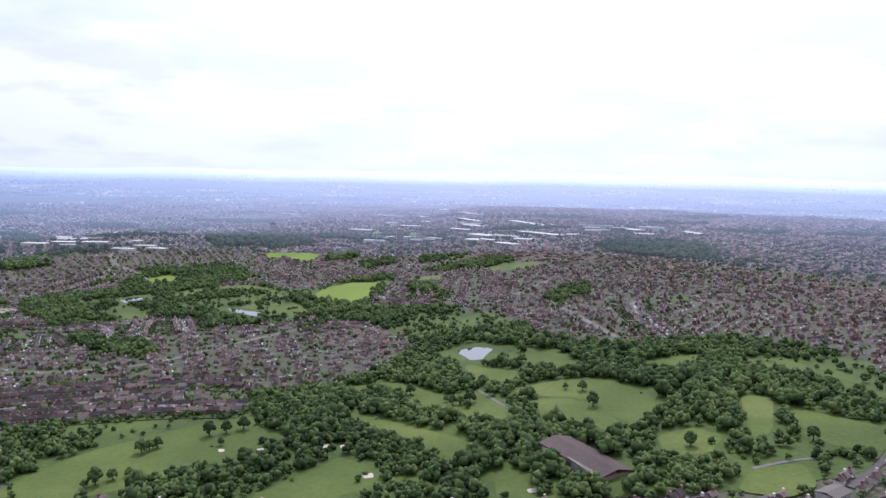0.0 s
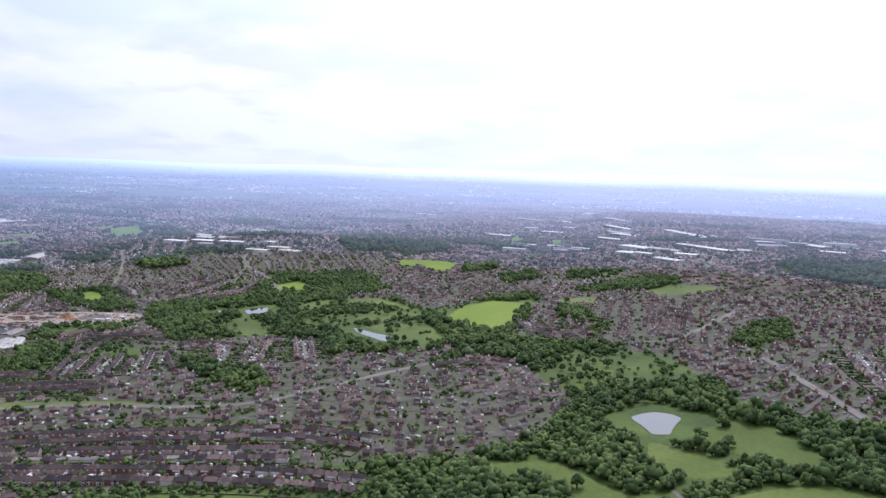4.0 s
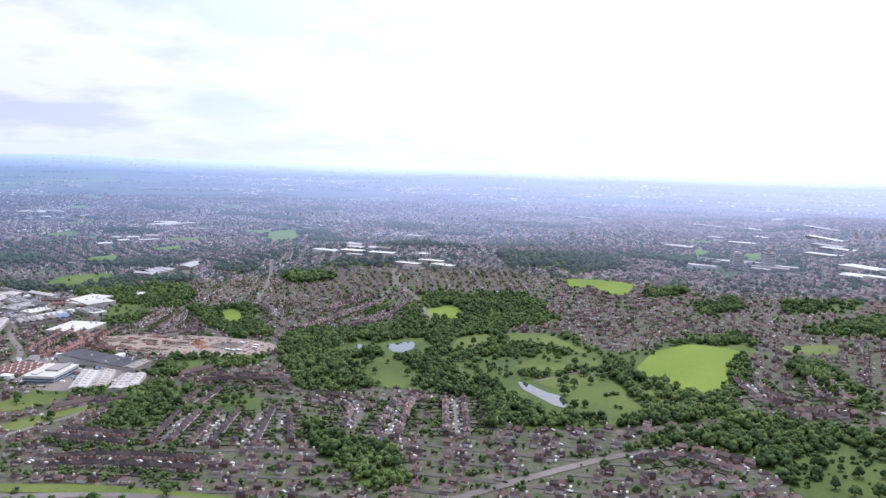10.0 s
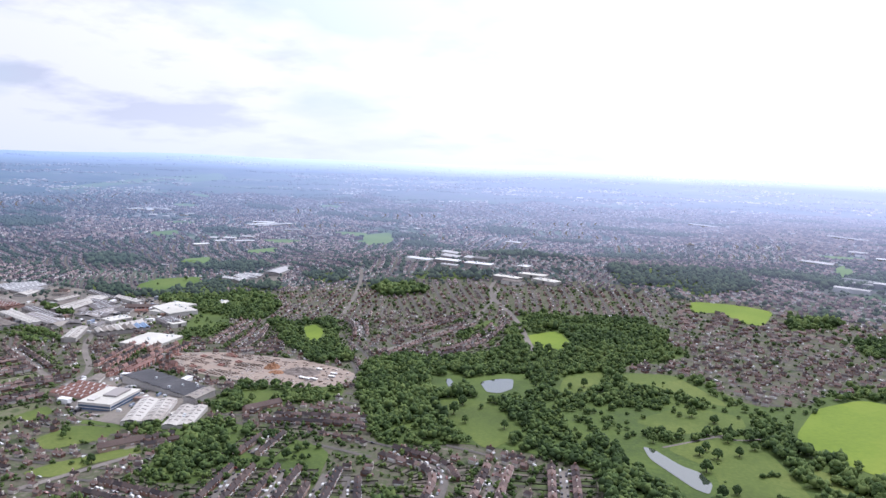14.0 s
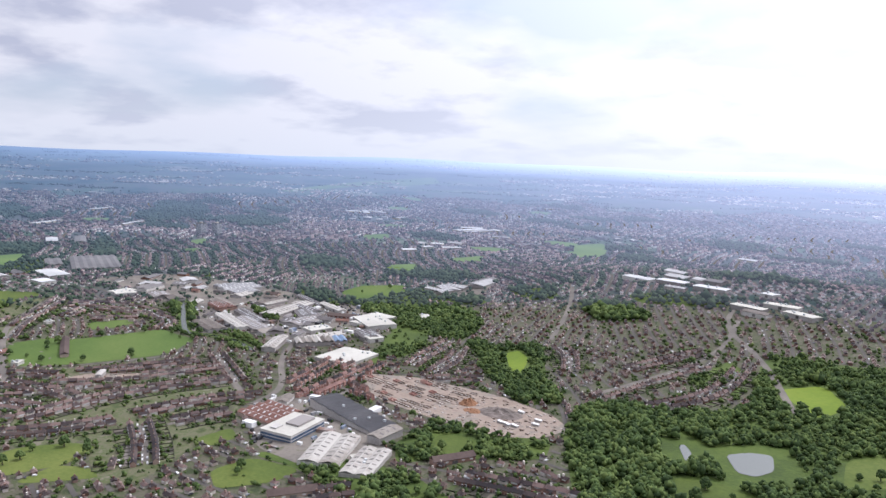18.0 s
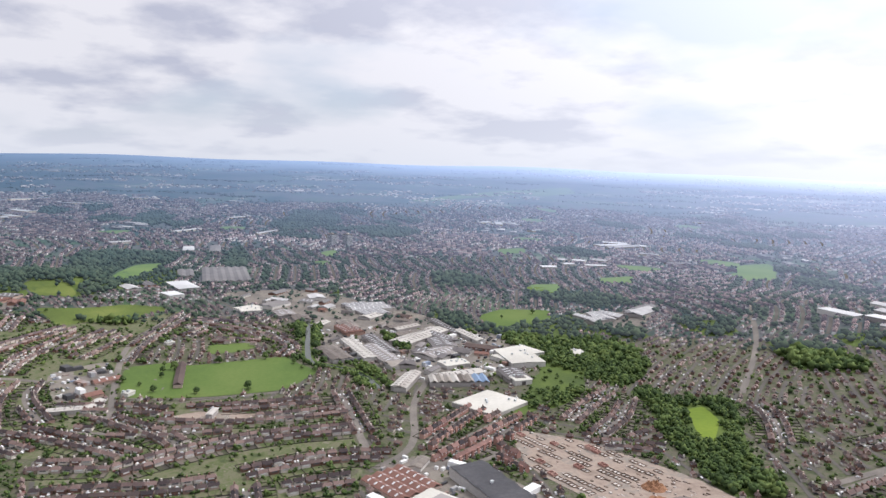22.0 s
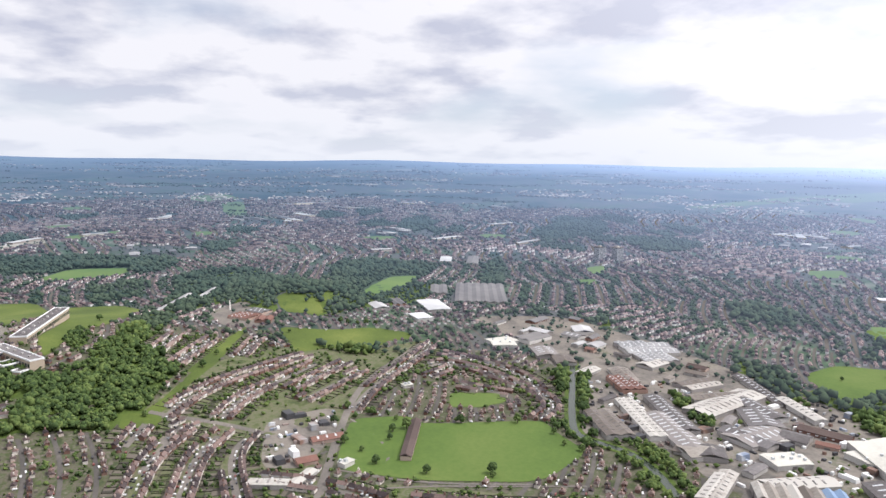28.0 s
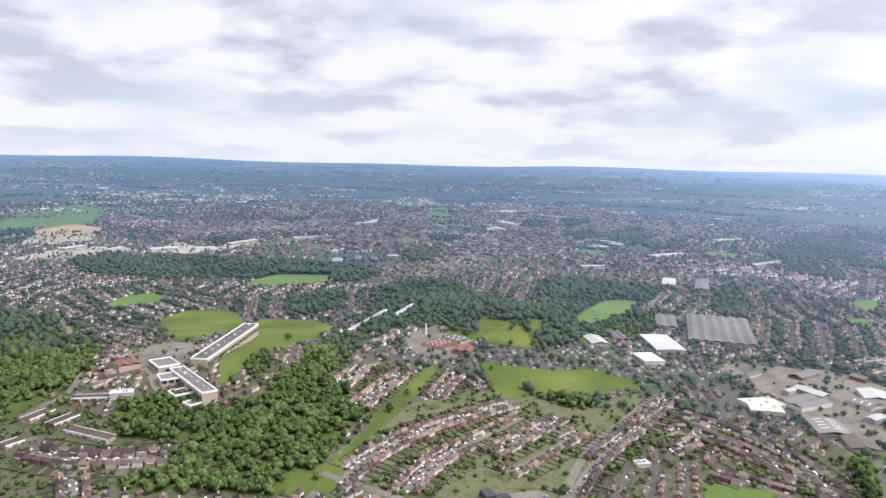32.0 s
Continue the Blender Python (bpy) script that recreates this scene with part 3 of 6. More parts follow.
region("pale", (-1996, -430), (-2117, -439), (-2230, -430), (-2238, -324), (-2194, -240), (-2119, -285), (-2004, -364))
region("pale", (-2173, -236), (-2384, -254), (-2304, -175), (-2297, -116), (-2441, -67), (-2370, -36), (-2238, -78), (-2155, -149))
region("meadow", (-2829, -1025), (-3080, -991), (-3267, -928), (-2987, -872), (-2788, -883), (-2664, -907))
region("meadow", (-2506, -43), (-2664, 57), (-2574, 80), (-2407, 3))
region("meadow", (-3596, 96), (-3712, 246), (-3546, 329), (-3441, 162))
region("wood", (-2625, 836), (-2996, 921), (-3064, 1025), (-2749, 976), (-2586, 892))
region("wood", (-2584, 979), (-2767, 1053), (-2747, 1085), (-2547, 1034))
region("wood", (-1898, -30), (-2046, -62), (-2130, 90), (-2097, 210), (-1961, 243), (-1867, 131))
region("meadow", (-1815, 119), (-1937, 140), (-1948, 246), (-1863, 256), (-1816, 178))
region("wood", (-1987, 964), (-2067, 1020), (-1675, 908), (-1559, 850), (-1755, 885))
region("wood", (-2608, 1261), (-2825, 1468), (-2779, 1578), (-2545, 1499), (-2389, 1292), (-2420, 1210))
region("pitch", (-1879, 1144), (-1905, 1195), (-1806, 1152), (-1800, 1118))
region("meadow", (-1095, 458), (-1080, 450), (-1090, 442), (-1120, 453), (-1199, 469), (-1226, 480), (-1206, 482), (-1151, 468))
region("wood", (-2179, 1411), (-2351, 1592), (-2217, 1614), (-2096, 1490), (-2114, 1396))
region("wood", (-2853, 1419), (-2949, 1615), (-2735, 1578), (-2562, 1373), (-2638, 1342))
region("wood", (-1810, 344), (-1920, 383), (-1906, 498), (-1728, 511), (-1708, 437), (-1683, 369))
region("wood", (-1470, 560), (-1578, 523), (-1810, 547), (-1644, 597), (-1472, 604))
region("pitch", (-1331, 1486), (-1324, 1593), (-1244, 1497), (-1278, 1464))
region("pitch", (-1312, 1304), (-1269, 1336), (-1219, 1289), (-1248, 1262))
region("meadow", (-3050, 2665), (-3153, 3019), (-2953, 2926), (-2967, 2693))
region("yard", (-1071, 1194), (-1078, 1247), (-1007, 1293), (-948, 1196), (-998, 1183))
region("wood", (-1057, 1128), (-1091, 1222), (-998, 1183), (-970, 1204), (-923, 1192), (-913, 1164), (-975, 1151), (-1015, 1116))
region("wood", (-1220, 1044), (-1131, 1062), (-1078, 1027), (-1133, 1013))
region("pitch", (-1301, 1885), (-1263, 1980), (-1171, 1826), (-1230, 1802))
region("wood", (269, 1284), (350, 1425), (434, 1419), (484, 1354), (476, 1214), (414, 1070), (342, 1098), (285, 1154))
region("wood", (-53, 942), (-23, 954), (14, 856), (2, 817), (-34, 870))
region("meadow", (241, 740), (265, 756), (256, 722), (233, 708))
region("wood", (143, 837), (183, 866), (167, 781), (123, 736), (106, 750))
region("wood", (-441, 1136), (-380, 1199), (-310, 1150), (-306, 1075), (-387, 1067))
region("wood", (-949, 1282), (-905, 1317), (-844, 1262), (-875, 1228))
region("meadow", (73, 1021), (103, 1067), (148, 1076), (151, 1046), (89, 1006))
region("earth", (-919, 621), (-921, 646), (-904, 667), (-886, 696), (-886, 663), (-893, 640), (-907, 623))
region("wood", (-428, 1141), (-417, 1196), (-355, 1200), (-324, 1143), (-366, 1094))
region("wood", (-372, 1054), (-315, 1113), (-274, 1083), (-293, 1031), (-341, 985))
region("wood", (-144, 1223), (-86, 1282), (-80, 1208), (-127, 1154))
region("wood", (-42, 1258), (57, 1283), (47, 1212), (-34, 1175))
region("wood", (-27, 1116), (36, 1136), (25, 1052), (-10, 1070))
region("wood", (-215, 1302), (-161, 1365), (-149, 1301), (-200, 1236))
region("wood", (-369, 1442), (-368, 1521), (-302, 1593), (-278, 1500), (-336, 1420))
region("wood", (-527, 1050), (-525, 1138), (-480, 1080), (-464, 1006))
region("wood", (-225, 1703), (-98, 1837), (-87, 1713), (-194, 1574))
region("wood", (-791, 1238), (-743, 1278), (-669, 1228), (-723, 1187))
region("wood", (-453, 1402), (-403, 1499), (-379, 1446), (-432, 1365))
region("wood", (-770, 1319), (-734, 1353), (-631, 1344), (-627, 1315), (-727, 1287))
region("pitch", (-332, 1332), (-270, 1352), (-230, 1339), (-231, 1252), (-251, 1250), (-283, 1290), (-317, 1271))
region("meadow", (-3102, 2057), (-3196, 2453), (-3164, 2785), (-3110, 3014), (-3003, 2939), (-3058, 2666), (-3067, 2367), (-3041, 2107))
region("pitch", (-188, 1838), (-163, 1918), (-152, 1811), (-173, 1738))
region("pitch", (-88, 1838), (-54, 1870), (-47, 1734), (-78, 1697))
region("meadow", (-697, 652), (-702, 684), (-678, 678), (-675, 655))
region("wood", (-1068, 1062), (-1065, 1137), (-1009, 1129), (-951, 1132), (-885, 1131), (-817, 1074), (-793, 1009), (-838, 1007), (-881, 1015), (-914, 1003), (-989, 1021))
region("wood", (-880, 975), (-878, 1020), (-827, 989), (-794, 925), (-779, 862), (-827, 918))
region("wood", (-788, 1011), (-773, 1033), (-740, 1026), (-725, 1070), (-680, 1032), (-644, 989), (-604, 945), (-563, 918), (-582, 889), (-611, 899), (-645, 924), (-701, 951), (-744, 993))
region("pitch", (-720, 1013), (-717, 1032), (-685, 1012), (-654, 964), (-673, 969))
region("wood", (-957, 1273), (-915, 1288), (-853, 1261), (-900, 1237))
region("wood", (-814, 1259), (-760, 1250), (-731, 1223), (-775, 1232))
region("wood", (-1071, 1194), (-1086, 1229), (-965, 1186), (-947, 1162), (-993, 1152))
region("wood", (-189, 913), (-169, 941), (-152, 1024), (-144, 1016), (-162, 924), (-174, 875))
region("wood", (-159, 862), (-128, 844), (-107, 825), (-99, 815), (-99, 833), (-125, 860), (-156, 874))
region("wood", (-98, 816), (-85, 835), (-85, 899), (-75, 989), (-84, 991), (-94, 930), (-96, 873))
region("wood", (-145, 1030), (-81, 1036), (-75, 1010), (-81, 1013), (-141, 1046))
region("sand", (-66, 386), (-61, 388), (-59, 383), (-64, 381))
region("sand", (-55, 385), (-50, 386), (-48, 382), (-53, 380))
region("sand", (-102, 386), (-98, 387), (-97, 383), (-100, 381))
region("sand", (-124, 387), (-121, 388), (-119, 384), (-122, 383))
region("sand", (-38, 344), (-32, 344), (-31, 338), (-36, 338))
region("sand", (41, 309), (46, 310), (47, 305), (42, 305))

# ---------------------------------------------------------------- building helpers
from mathutils.geometry import delaunay_2d_cdt


def mesh_of(name, verts, faces, mats, index=None):
    me = bpy.data.meshes.new(name)
    me.from_pydata(verts, [], faces)
    for mt in mats:
        me.materials.append(mt)
    if index is not None:
        me.polygons.foreach_set("material_index", index)
    me.update()
    return me


def part(name, bm, mat, parent, label=""):
    me = bpy.data.meshes.new(name)
    bm.to_mesh(me)
    bm.free()
    me.materials.append(mat)
    ob = new(name, me)
    ob.parent = parent
    if label:
        tagged(ob, label)
    return ob


def box_bm(x0, x1, y0, y1, z0, z1, bm=None):
    bm = bm or bmesh.new()
    v = [bm.verts.new(p) for p in ((x0, y0, z0), (x1, y0, z0), (x1, y1, z0), (x0, y1, z0), (x0, y0, z1), (x1, y0, z1), (x1, y1, z1), (x0, y1, z1))]
    for f in ((3, 2, 1, 0), (4, 5, 6, 7), (0, 1, 5, 4), (1, 2, 6, 5), (2, 3, 7, 6), (3, 0, 4, 7)):
        bm.faces.new([v[k] for k in f])
    return bm


def sheet(name, poly, mat, lift, label, category, step=30.0):
    """A flat area laid on the ground."""
    lo, hi = poly.min(0), poly.max(0)
    gx, gy = np.meshgrid(np.arange(lo[0], hi[0], step) + 0.37, np.arange(lo[1], hi[1], step) + 0.41)
    m = inside(poly, gx, gy)
    pts = [Vector(p) for p in poly] + [Vector((a, b)) for a, b in zip(gx[m], gy[m])]
    n = len(poly)
    v, e, f, *_ = delaunay_2d_cdt(pts, [(k, (k + 1) % n) for k in range(n)], [], 1, 1e-3)
    co = np.array([(p.x, p.y) for p in v])
    z = land(co[:, 0], co[:, 1]) + lift
    fs = []
    for t in f:
        a, b, c = co[t[0]], co[t[1]], co[t[2]]
        fs.append(t if (b[0] - a[0]) * (c[1] - a[1]) - (b[1] - a[1]) * (c[0] - a[0]) > 0 else t[::-1])
    ob = new(name, mesh_of(name, [(*p, h) for p, h in zip(co.tolist(), z.tolist())], fs, [mat]))
    return tagged(ob, label, category, kind="structure")


# ---------------------------------------------------------------- ground
def ground():
    rs = np.r_[0, np.geomspace(30, 600, 22), np.arange(640, 3000, 45), np.arange(3000, RIM + 1, 40)]
    na = 288
    ang = np.arange(na) * 2 * np.pi / na
    verts, faces, idx = [(MID[0], MID[1], float(land(*MID)))], [], []
    for r in rs[1:]:
        x, y = MID[0] + r * np.cos(ang), MID[1] + r * np.sin(ang)
        verts += list(zip(x.tolist(), y.tolist(), land(x, y).tolist()))
    for k in range(na):
        faces.append((0, 1 + k, 1 + (k + 1) % na))
        idx.append(0)
    for i in range(len(rs) - 2):
        for k in range(na):
            a, b = 1 + i * na + k, 1 + i * na + (k + 1) % na
            faces.append((a, a + na, b + na, b))
            # past 1000 m the ground takes the material with painted haze
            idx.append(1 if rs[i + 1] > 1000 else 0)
    ob = new("ground", mesh_of("ground", verts, faces, [M_GROUND, M_HAZE], idx))
    tagged(ob, "wide ground of gardens and town rising to far hills painted with blue haze", "ground", kind="structure")


ground()
LOOKS = dict(sand=(M_SAND, 0.36, "pale sand bunker on the golf course", "sand bunker"), meadow=(M_MEADOW, 0.25, "rough green meadow between hedges and trees", "meadow"),
             pitch=(M_PITCH, 0.32, "bright mown grass of an open playing field", "playing field"),
             water=(M_WATER, 0.42, "still pond water mirroring the pale sky", "water"),
             earth=(M_EARTH, 0.28, "bare reddish earth of a cleared building site", "bare earth"),
             wood=(M_WOODF, 0.10, "dark undergrowth on the woodland floor", "woodland floor"),
             pale=(M_HAZE_PALE, 0.16, "pale dusty yards round the distant works, tinted with painted haze", "works yard"),
             estate=(M_ESTATE, 0.08, "green and olive ground between the houses of an estate", "estate ground"),
             yard=(M_YARD, 0.16, "grey concrete yard round works and sheds", "yard"))
for kind, poly in regions:
    if kind in LOOKS:
        mat, lift, label, cat = LOOKS[kind]
        if kind == "pitch" and poly[:, 0].mean() < -900:
            mat = M_FIELD
        # far sheets switch to the copies with painted haze
        if np.hypot(*(poly.mean(0) - MID)) > 1350 and kind in ("meadow", "pitch", "wood"):
            mat = M_HAZE_T if kind == "wood" else M_HAZE_G
        sheet(cat.replace(" ", "_"), poly, mat, lift + 0.001 * len(poly), label, cat)
# ---------------------------------------------------------------- streets and houses: where they stand
rng = np.random.default_rng(7)
road_quads, houses, near_houses, cars, gardens = [], [], [], [], []


def strip(pts, half, lift, keep):
    """A band along a line, as quads on the ground."""
    pts = np.array(pts, float)
    d = np.gradient(pts, axis=0)
    d /= np.linalg.norm(d, axis=1)[:, None] + 1e-9
    n = np.stack([-d[:, 1], d[:, 0]], 1)
    a, b = pts + n * half, pts - n * half
    for k in range(len(pts) - 1):
        keep.append((a[k], b[k], b[k + 1], a[k + 1], lift))
        stamp(np.array([a[k], b[k], b[k + 1], a[k + 1]]), ROADS, [0, WOOD, GRASS, YARD, ESTATE])


def resample(pts, step):
    """A smooth line through the points, in even steps."""
    p = np.array(pts, float)
    for _ in range(3 if len(p) > 2 else 0):
        q = np.stack([0.75 * p[:-1] + 0.25 * p[1:], 0.25 * p[:-1] + 0.75 * p[1:]], 1).reshape(-1, 2)
        p = np.concatenate([p[:1], q, p[-1:]])
    s = np.r_[0, np.cumsum(np.linalg.norm(np.diff(p, axis=0), axis=1))]
    t = np.arange(0, s[-1], step)
    return np.stack([np.interp(t, s, p[:, 0]), np.interp(t, s, p[:, 1])], 1)


streets, greens, hazed_sheds, canal_quads, bank_quads, lane_quads = [], [], [], [], [], []


def street(kind, *pts):
    streets.append((kind, pts))
    line = resample(pts, 10.0)
    strip(line, dict(road=3.1, path=1.1).get(kind, 2.5), 0.36, road_quads)




def canal(*pts):
    line = resample(pts, 8.0)
    strip(line, 3.1, 0.44, canal_quads)
    strip(line, 6.5, 0.40, bank_quads)
    d = np.gradient(line, axis=0)
    for p, t in zip(line, d / np.linalg.norm(d, axis=1)[:, None]):
        n = np.array([-t[1], t[0]])
        for side in (-10.0, 9.0):
            stamp_box(p + n * side, t, n, 4.0, 3.0, WOOD, [0, YARD, GRASS])


canal((-1223, 858), (-1115, 815), (-1040, 786), (-1016, 782), (-982, 810), (-948, 813), (-907, 807))
street("cream", (-1097, 609), (-1146, 626), (-1191, 650), (-1257, 691), (-1317, 721))
street("brick", (-1252, 506), (-1338, 521), (-1291, 544))
street("brick", (-1243, 426), (-1314, 434))
street("brick", (-1202, 449), (-1307, 471))
street("brick", (-1076, 256), (-1068, 299), (-1083, 348))
street("brick", (-1034, 313), (-1062, 294))
street("cream", (-1228, 726), (-1197, 752), (-1147, 773))
street("cream", (-1189, 694), (-1216, 727), (-1238, 715), (-1217, 696))
street("brick", (-1152, 718), (-1123, 757))
street("brick", (-953, 462), (-1011, 462), (-1060, 480))
street("brick", (-950, 492), (-1014, 493), (-1057, 508))
street("brick", (-945, 528), (-1012, 516), (-1052, 527))
street("brick", (-1136, 782), (-1087, 790), (-1056, 761))
street("brick", (-914, 615), (-877, 675), (-864, 760))
street("brick", (-824, 569), (-837, 616), (-839, 676), (-821, 740))
street("brick", (-778, 642), (-778, 703), (-759, 737))
street("brick", (-936, 508), (-896, 545), (-842, 581))
street("brick", (-909, 768), (-806, 742))
street("brick", (-428, 611), (-451, 661))
street("brick", (-399, 617), (-426, 677))
street("brick", (-373, 628), (-404, 688))
street("brick", (-353, 638), (-391, 689))
street("brick", (-510, 601), (-445, 606))
street("brick", (-252, 693), (-282, 762))
street("brick", (-293, 671), (-315, 742))
street("brick", (-384, 725), (-337, 721), (-319, 671))
street("brick", (-467, 684), (-478, 717))
street("brick", (-503, 743), (-433, 766))
street("brick", (-553, 652), (-538, 682))
street("red", (-727, 760), (-771, 874))
street("red", (-757, 806), (-682, 814))
street("brick", (-359, 476), (-296, 494), (-231, 511), (-192, 525), (-141, 514))
street("brick", (-319, 433), (-222, 452), (-172, 460), (-124, 458))
street("brick", (-339, 454), (-262, 472), (-178, 491))
street("road", (-463, 513), (-369, 549), (-280, 556), (-236, 577), (-202, 628), (-149, 698), (-110, 729))
street("road", (-551, 581), (-543, 612), (-534, 653))
street("road", (-621, 1345), (-590, 1246), (-501, 1156), (-413, 1012))
street("road", (-744, 720), (-764, 766), (-857, 812), (-916, 867))
street("road", (39, 777), (67, 771), (148, 913))
street("road", (123, 711), (147, 562))
street("road", (-560, 955), (-541, 1144), (-587, 1279))
street("road", (-720, 1090), (-816, 1257), (-953, 1423), (-1033, 1629))
street("path", (26, 466), (37, 436), (54, 397), (58, 377))
street("path", (144, 311), (171, 320), (191, 318))
street("path", (-238, 827), (-221, 852), (-196, 890))
street("path", (-985, 589), (-954, 644), (-940, 726))
street("path", (-1080, 607), (-1010, 636), (-965, 615))
street("path", (-1383, 541), (-1361, 570), (-1438, 602), (-1424, 632))
street("path", (-219, 866), (-196, 865), (-183, 880))
street("road", (-1571, -58), (-1521, -9), (-1387, 95), (-1203, 214), (-1165, 228), (-1143, 219), (-1118, 211))
street("cream", (-1154, 558), (-1194, 583), (-1239, 612))
street("cream", (-1127, 570), (-1165, 594), (-1212, 627))
street("brick", (196, 724), (187, 675), (187, 619), (188, 567))
street("brick", (-77, 886), (-69, 856), (-58, 838), (-45, 830))
street("brick", (-48, 806), (-28, 810), (-7, 823))
street("brick", (-23, 898), (-19, 851), (-5, 837))
street("brick", (-468, 559), (-443, 572), (-411, 580), (-373, 587))
street("brick", (-138, 699), (-115, 716), (-93, 709), (-71, 699))
street("path", (-794, 908), (-811, 952), (-831, 1008))
street("brick", (-551, 949), (-549, 1028), (-532, 1097))
street("brick", (-583, 1047), (-571, 1105), (-556, 1149))
street("brick", (-501, 954), (-486, 991), (-485, 1044), (-501, 1105))
street("cream", (-1081, 460), (-1112, 469), (-1139, 481), (-1170, 499), (-1201, 522), (-1237, 549), (-1263, 574))
street("cream", (-1085, 504), (-1116, 512), (-1146, 526), (-1178, 547), (-1213, 569), (-1243, 587))
street("cream", (-1030, 443), (-1053, 446), (-1075, 450))
street("cream", (-1035, 466), (-1058, 472), (-1073, 482))
street("road", (-1092, 447), (-1085, 465), (-1079, 489), (-1069, 513), (-1052, 541))
street("road", (-932, 575), (-993, 586), (-1061, 598), (-1138, 614), (-1204, 640), (-1273, 682), (-1318, 707))
street("brick", (-1267, 722), (-1235, 756), (-1194, 780), (-1148, 791), (-1096, 783))
street("brick", (-945, 568), (-907, 588), (-876, 607), (-845, 613))
street("brick", (-929, 470), (-918, 491), (-882, 516))
street("path", (-950, 586), (-951, 643), (-942, 695), (-932, 759))
street("brick", (-925, 529), (-902, 568), (-878, 608), (-869, 653))
street("brick", (-805, 516), (-795, 550), (-778, 585), (-773, 624))
street("brick", (-753, 633), (-707, 621), (-669, 607))
street("brick", (-927, 637), (-909, 687), (-900, 740))
street("brick", (-975, 534), (-958, 582), (-928, 619))
street("road", (-911, 769), (-817, 741), (-768, 728))
street("brick", (-855, 521), (-845, 543), (-835, 565))
street("brick", (-741, 650), (-739, 674), (-734, 699))
street("brick", (-678, 596), (-723, 617))
street("brick", (-752, 907), (-777, 953), (-792, 993))
street("brick", (-715, 903), (-735, 949), (-766, 988))
street("brick", (-701, 878), (-686, 904), (-661, 919))
street("brick", (-690, 920), (-691, 941))
street("brick", (-690, 1069), (-663, 1054), (-621, 1000))
street("red", (-770, 777), (-812, 852))
street("red", (-750, 777), (-786, 865))
street("red", (-735, 784), (-756, 852))
street("red", (-718, 790), (-725, 828))


def house_rows():
    """Pairs of houses on both sides of each named street."""
    for kind, pts in streets:
        if kind in ("road", "path"):
            continue
        line = resample(pts, 7.6)
        if len(line) < 2:
            continue
        d = np.gradient(line, axis=0)
        for side in (1, -1):
            for k in range(len(line)):
                t = d[k] / (np.linalg.norm(d[k]) + 1e-9)
                n = np.array([-t[1], t[0]]) * side
                c = line[k] + n * 7.0
                if at_use(c[0], c[1]) not in (0, WOOD, ESTATE):
                    continue
                ang = math.atan2(-n[0], n[1]) + math.pi
                near_houses.append((c[0], c[1], ang, kind))
                u = np.array([math.cos(ang), math.sin(ang)])
                v = np.array([-u[1], u[0]])
                stamp(np.array([c + u * 4 + v * 3, c - u * 4 + v * 3, c - u * 4 - v * 3, c + u * 4 - v * 3]), BUILT)
                g = c + n * 8
                gardens.append((c[0] + n[0] * 2.2, c[1] + n[1] * 2.2, ang, 7.3, 9.5))
                gardens.append((c[0] - n[0] * 2.2, c[1] - n[1] * 2.2, ang + math.pi, 7.3, 2.0))
                stamp(np.array([g + u * 4 + v * 5, g - u * 4 + v * 5, g - u * 4 - v * 5, g + u * 4 - v * 5]), 8, [0, WOOD, ESTATE])
                if rng.random() < 0.92:
                    cars.append((*(line[k] + n * rng.uniform(1.5, 1.8) + t * rng.uniform(-3, 3)), math.atan2(t[1], t[0])))
                if rng.random() < 0.65:
                    cars.append((*(line[k] + n * 4.3 + t * rng.uniform(-4, 4)), math.atan2(n[1], n[0])))


house_rows()
near_houses.sort(key=lambda q: math.hypot(q[0] + 520, q[1] - 480) * (0.3 if q[3] == "red" else 1))
houses += [(x, y, a, 6.6, 4.2, 3.0, 1.6) for x, y, a, _ in near_houses[296:]]
near_houses = near_houses[:296]


def seen_from_path(x, y):
    """Inside the sector of land that lies open to the flight."""
    a = np.degrees(np.arctan2(-(x - 0), y + 80))
    b = np.degrees(np.arctan2(-(x + 640), y - 590))
    return (a > -37) & ((b < 131) & (b > -170) | (a < 60))


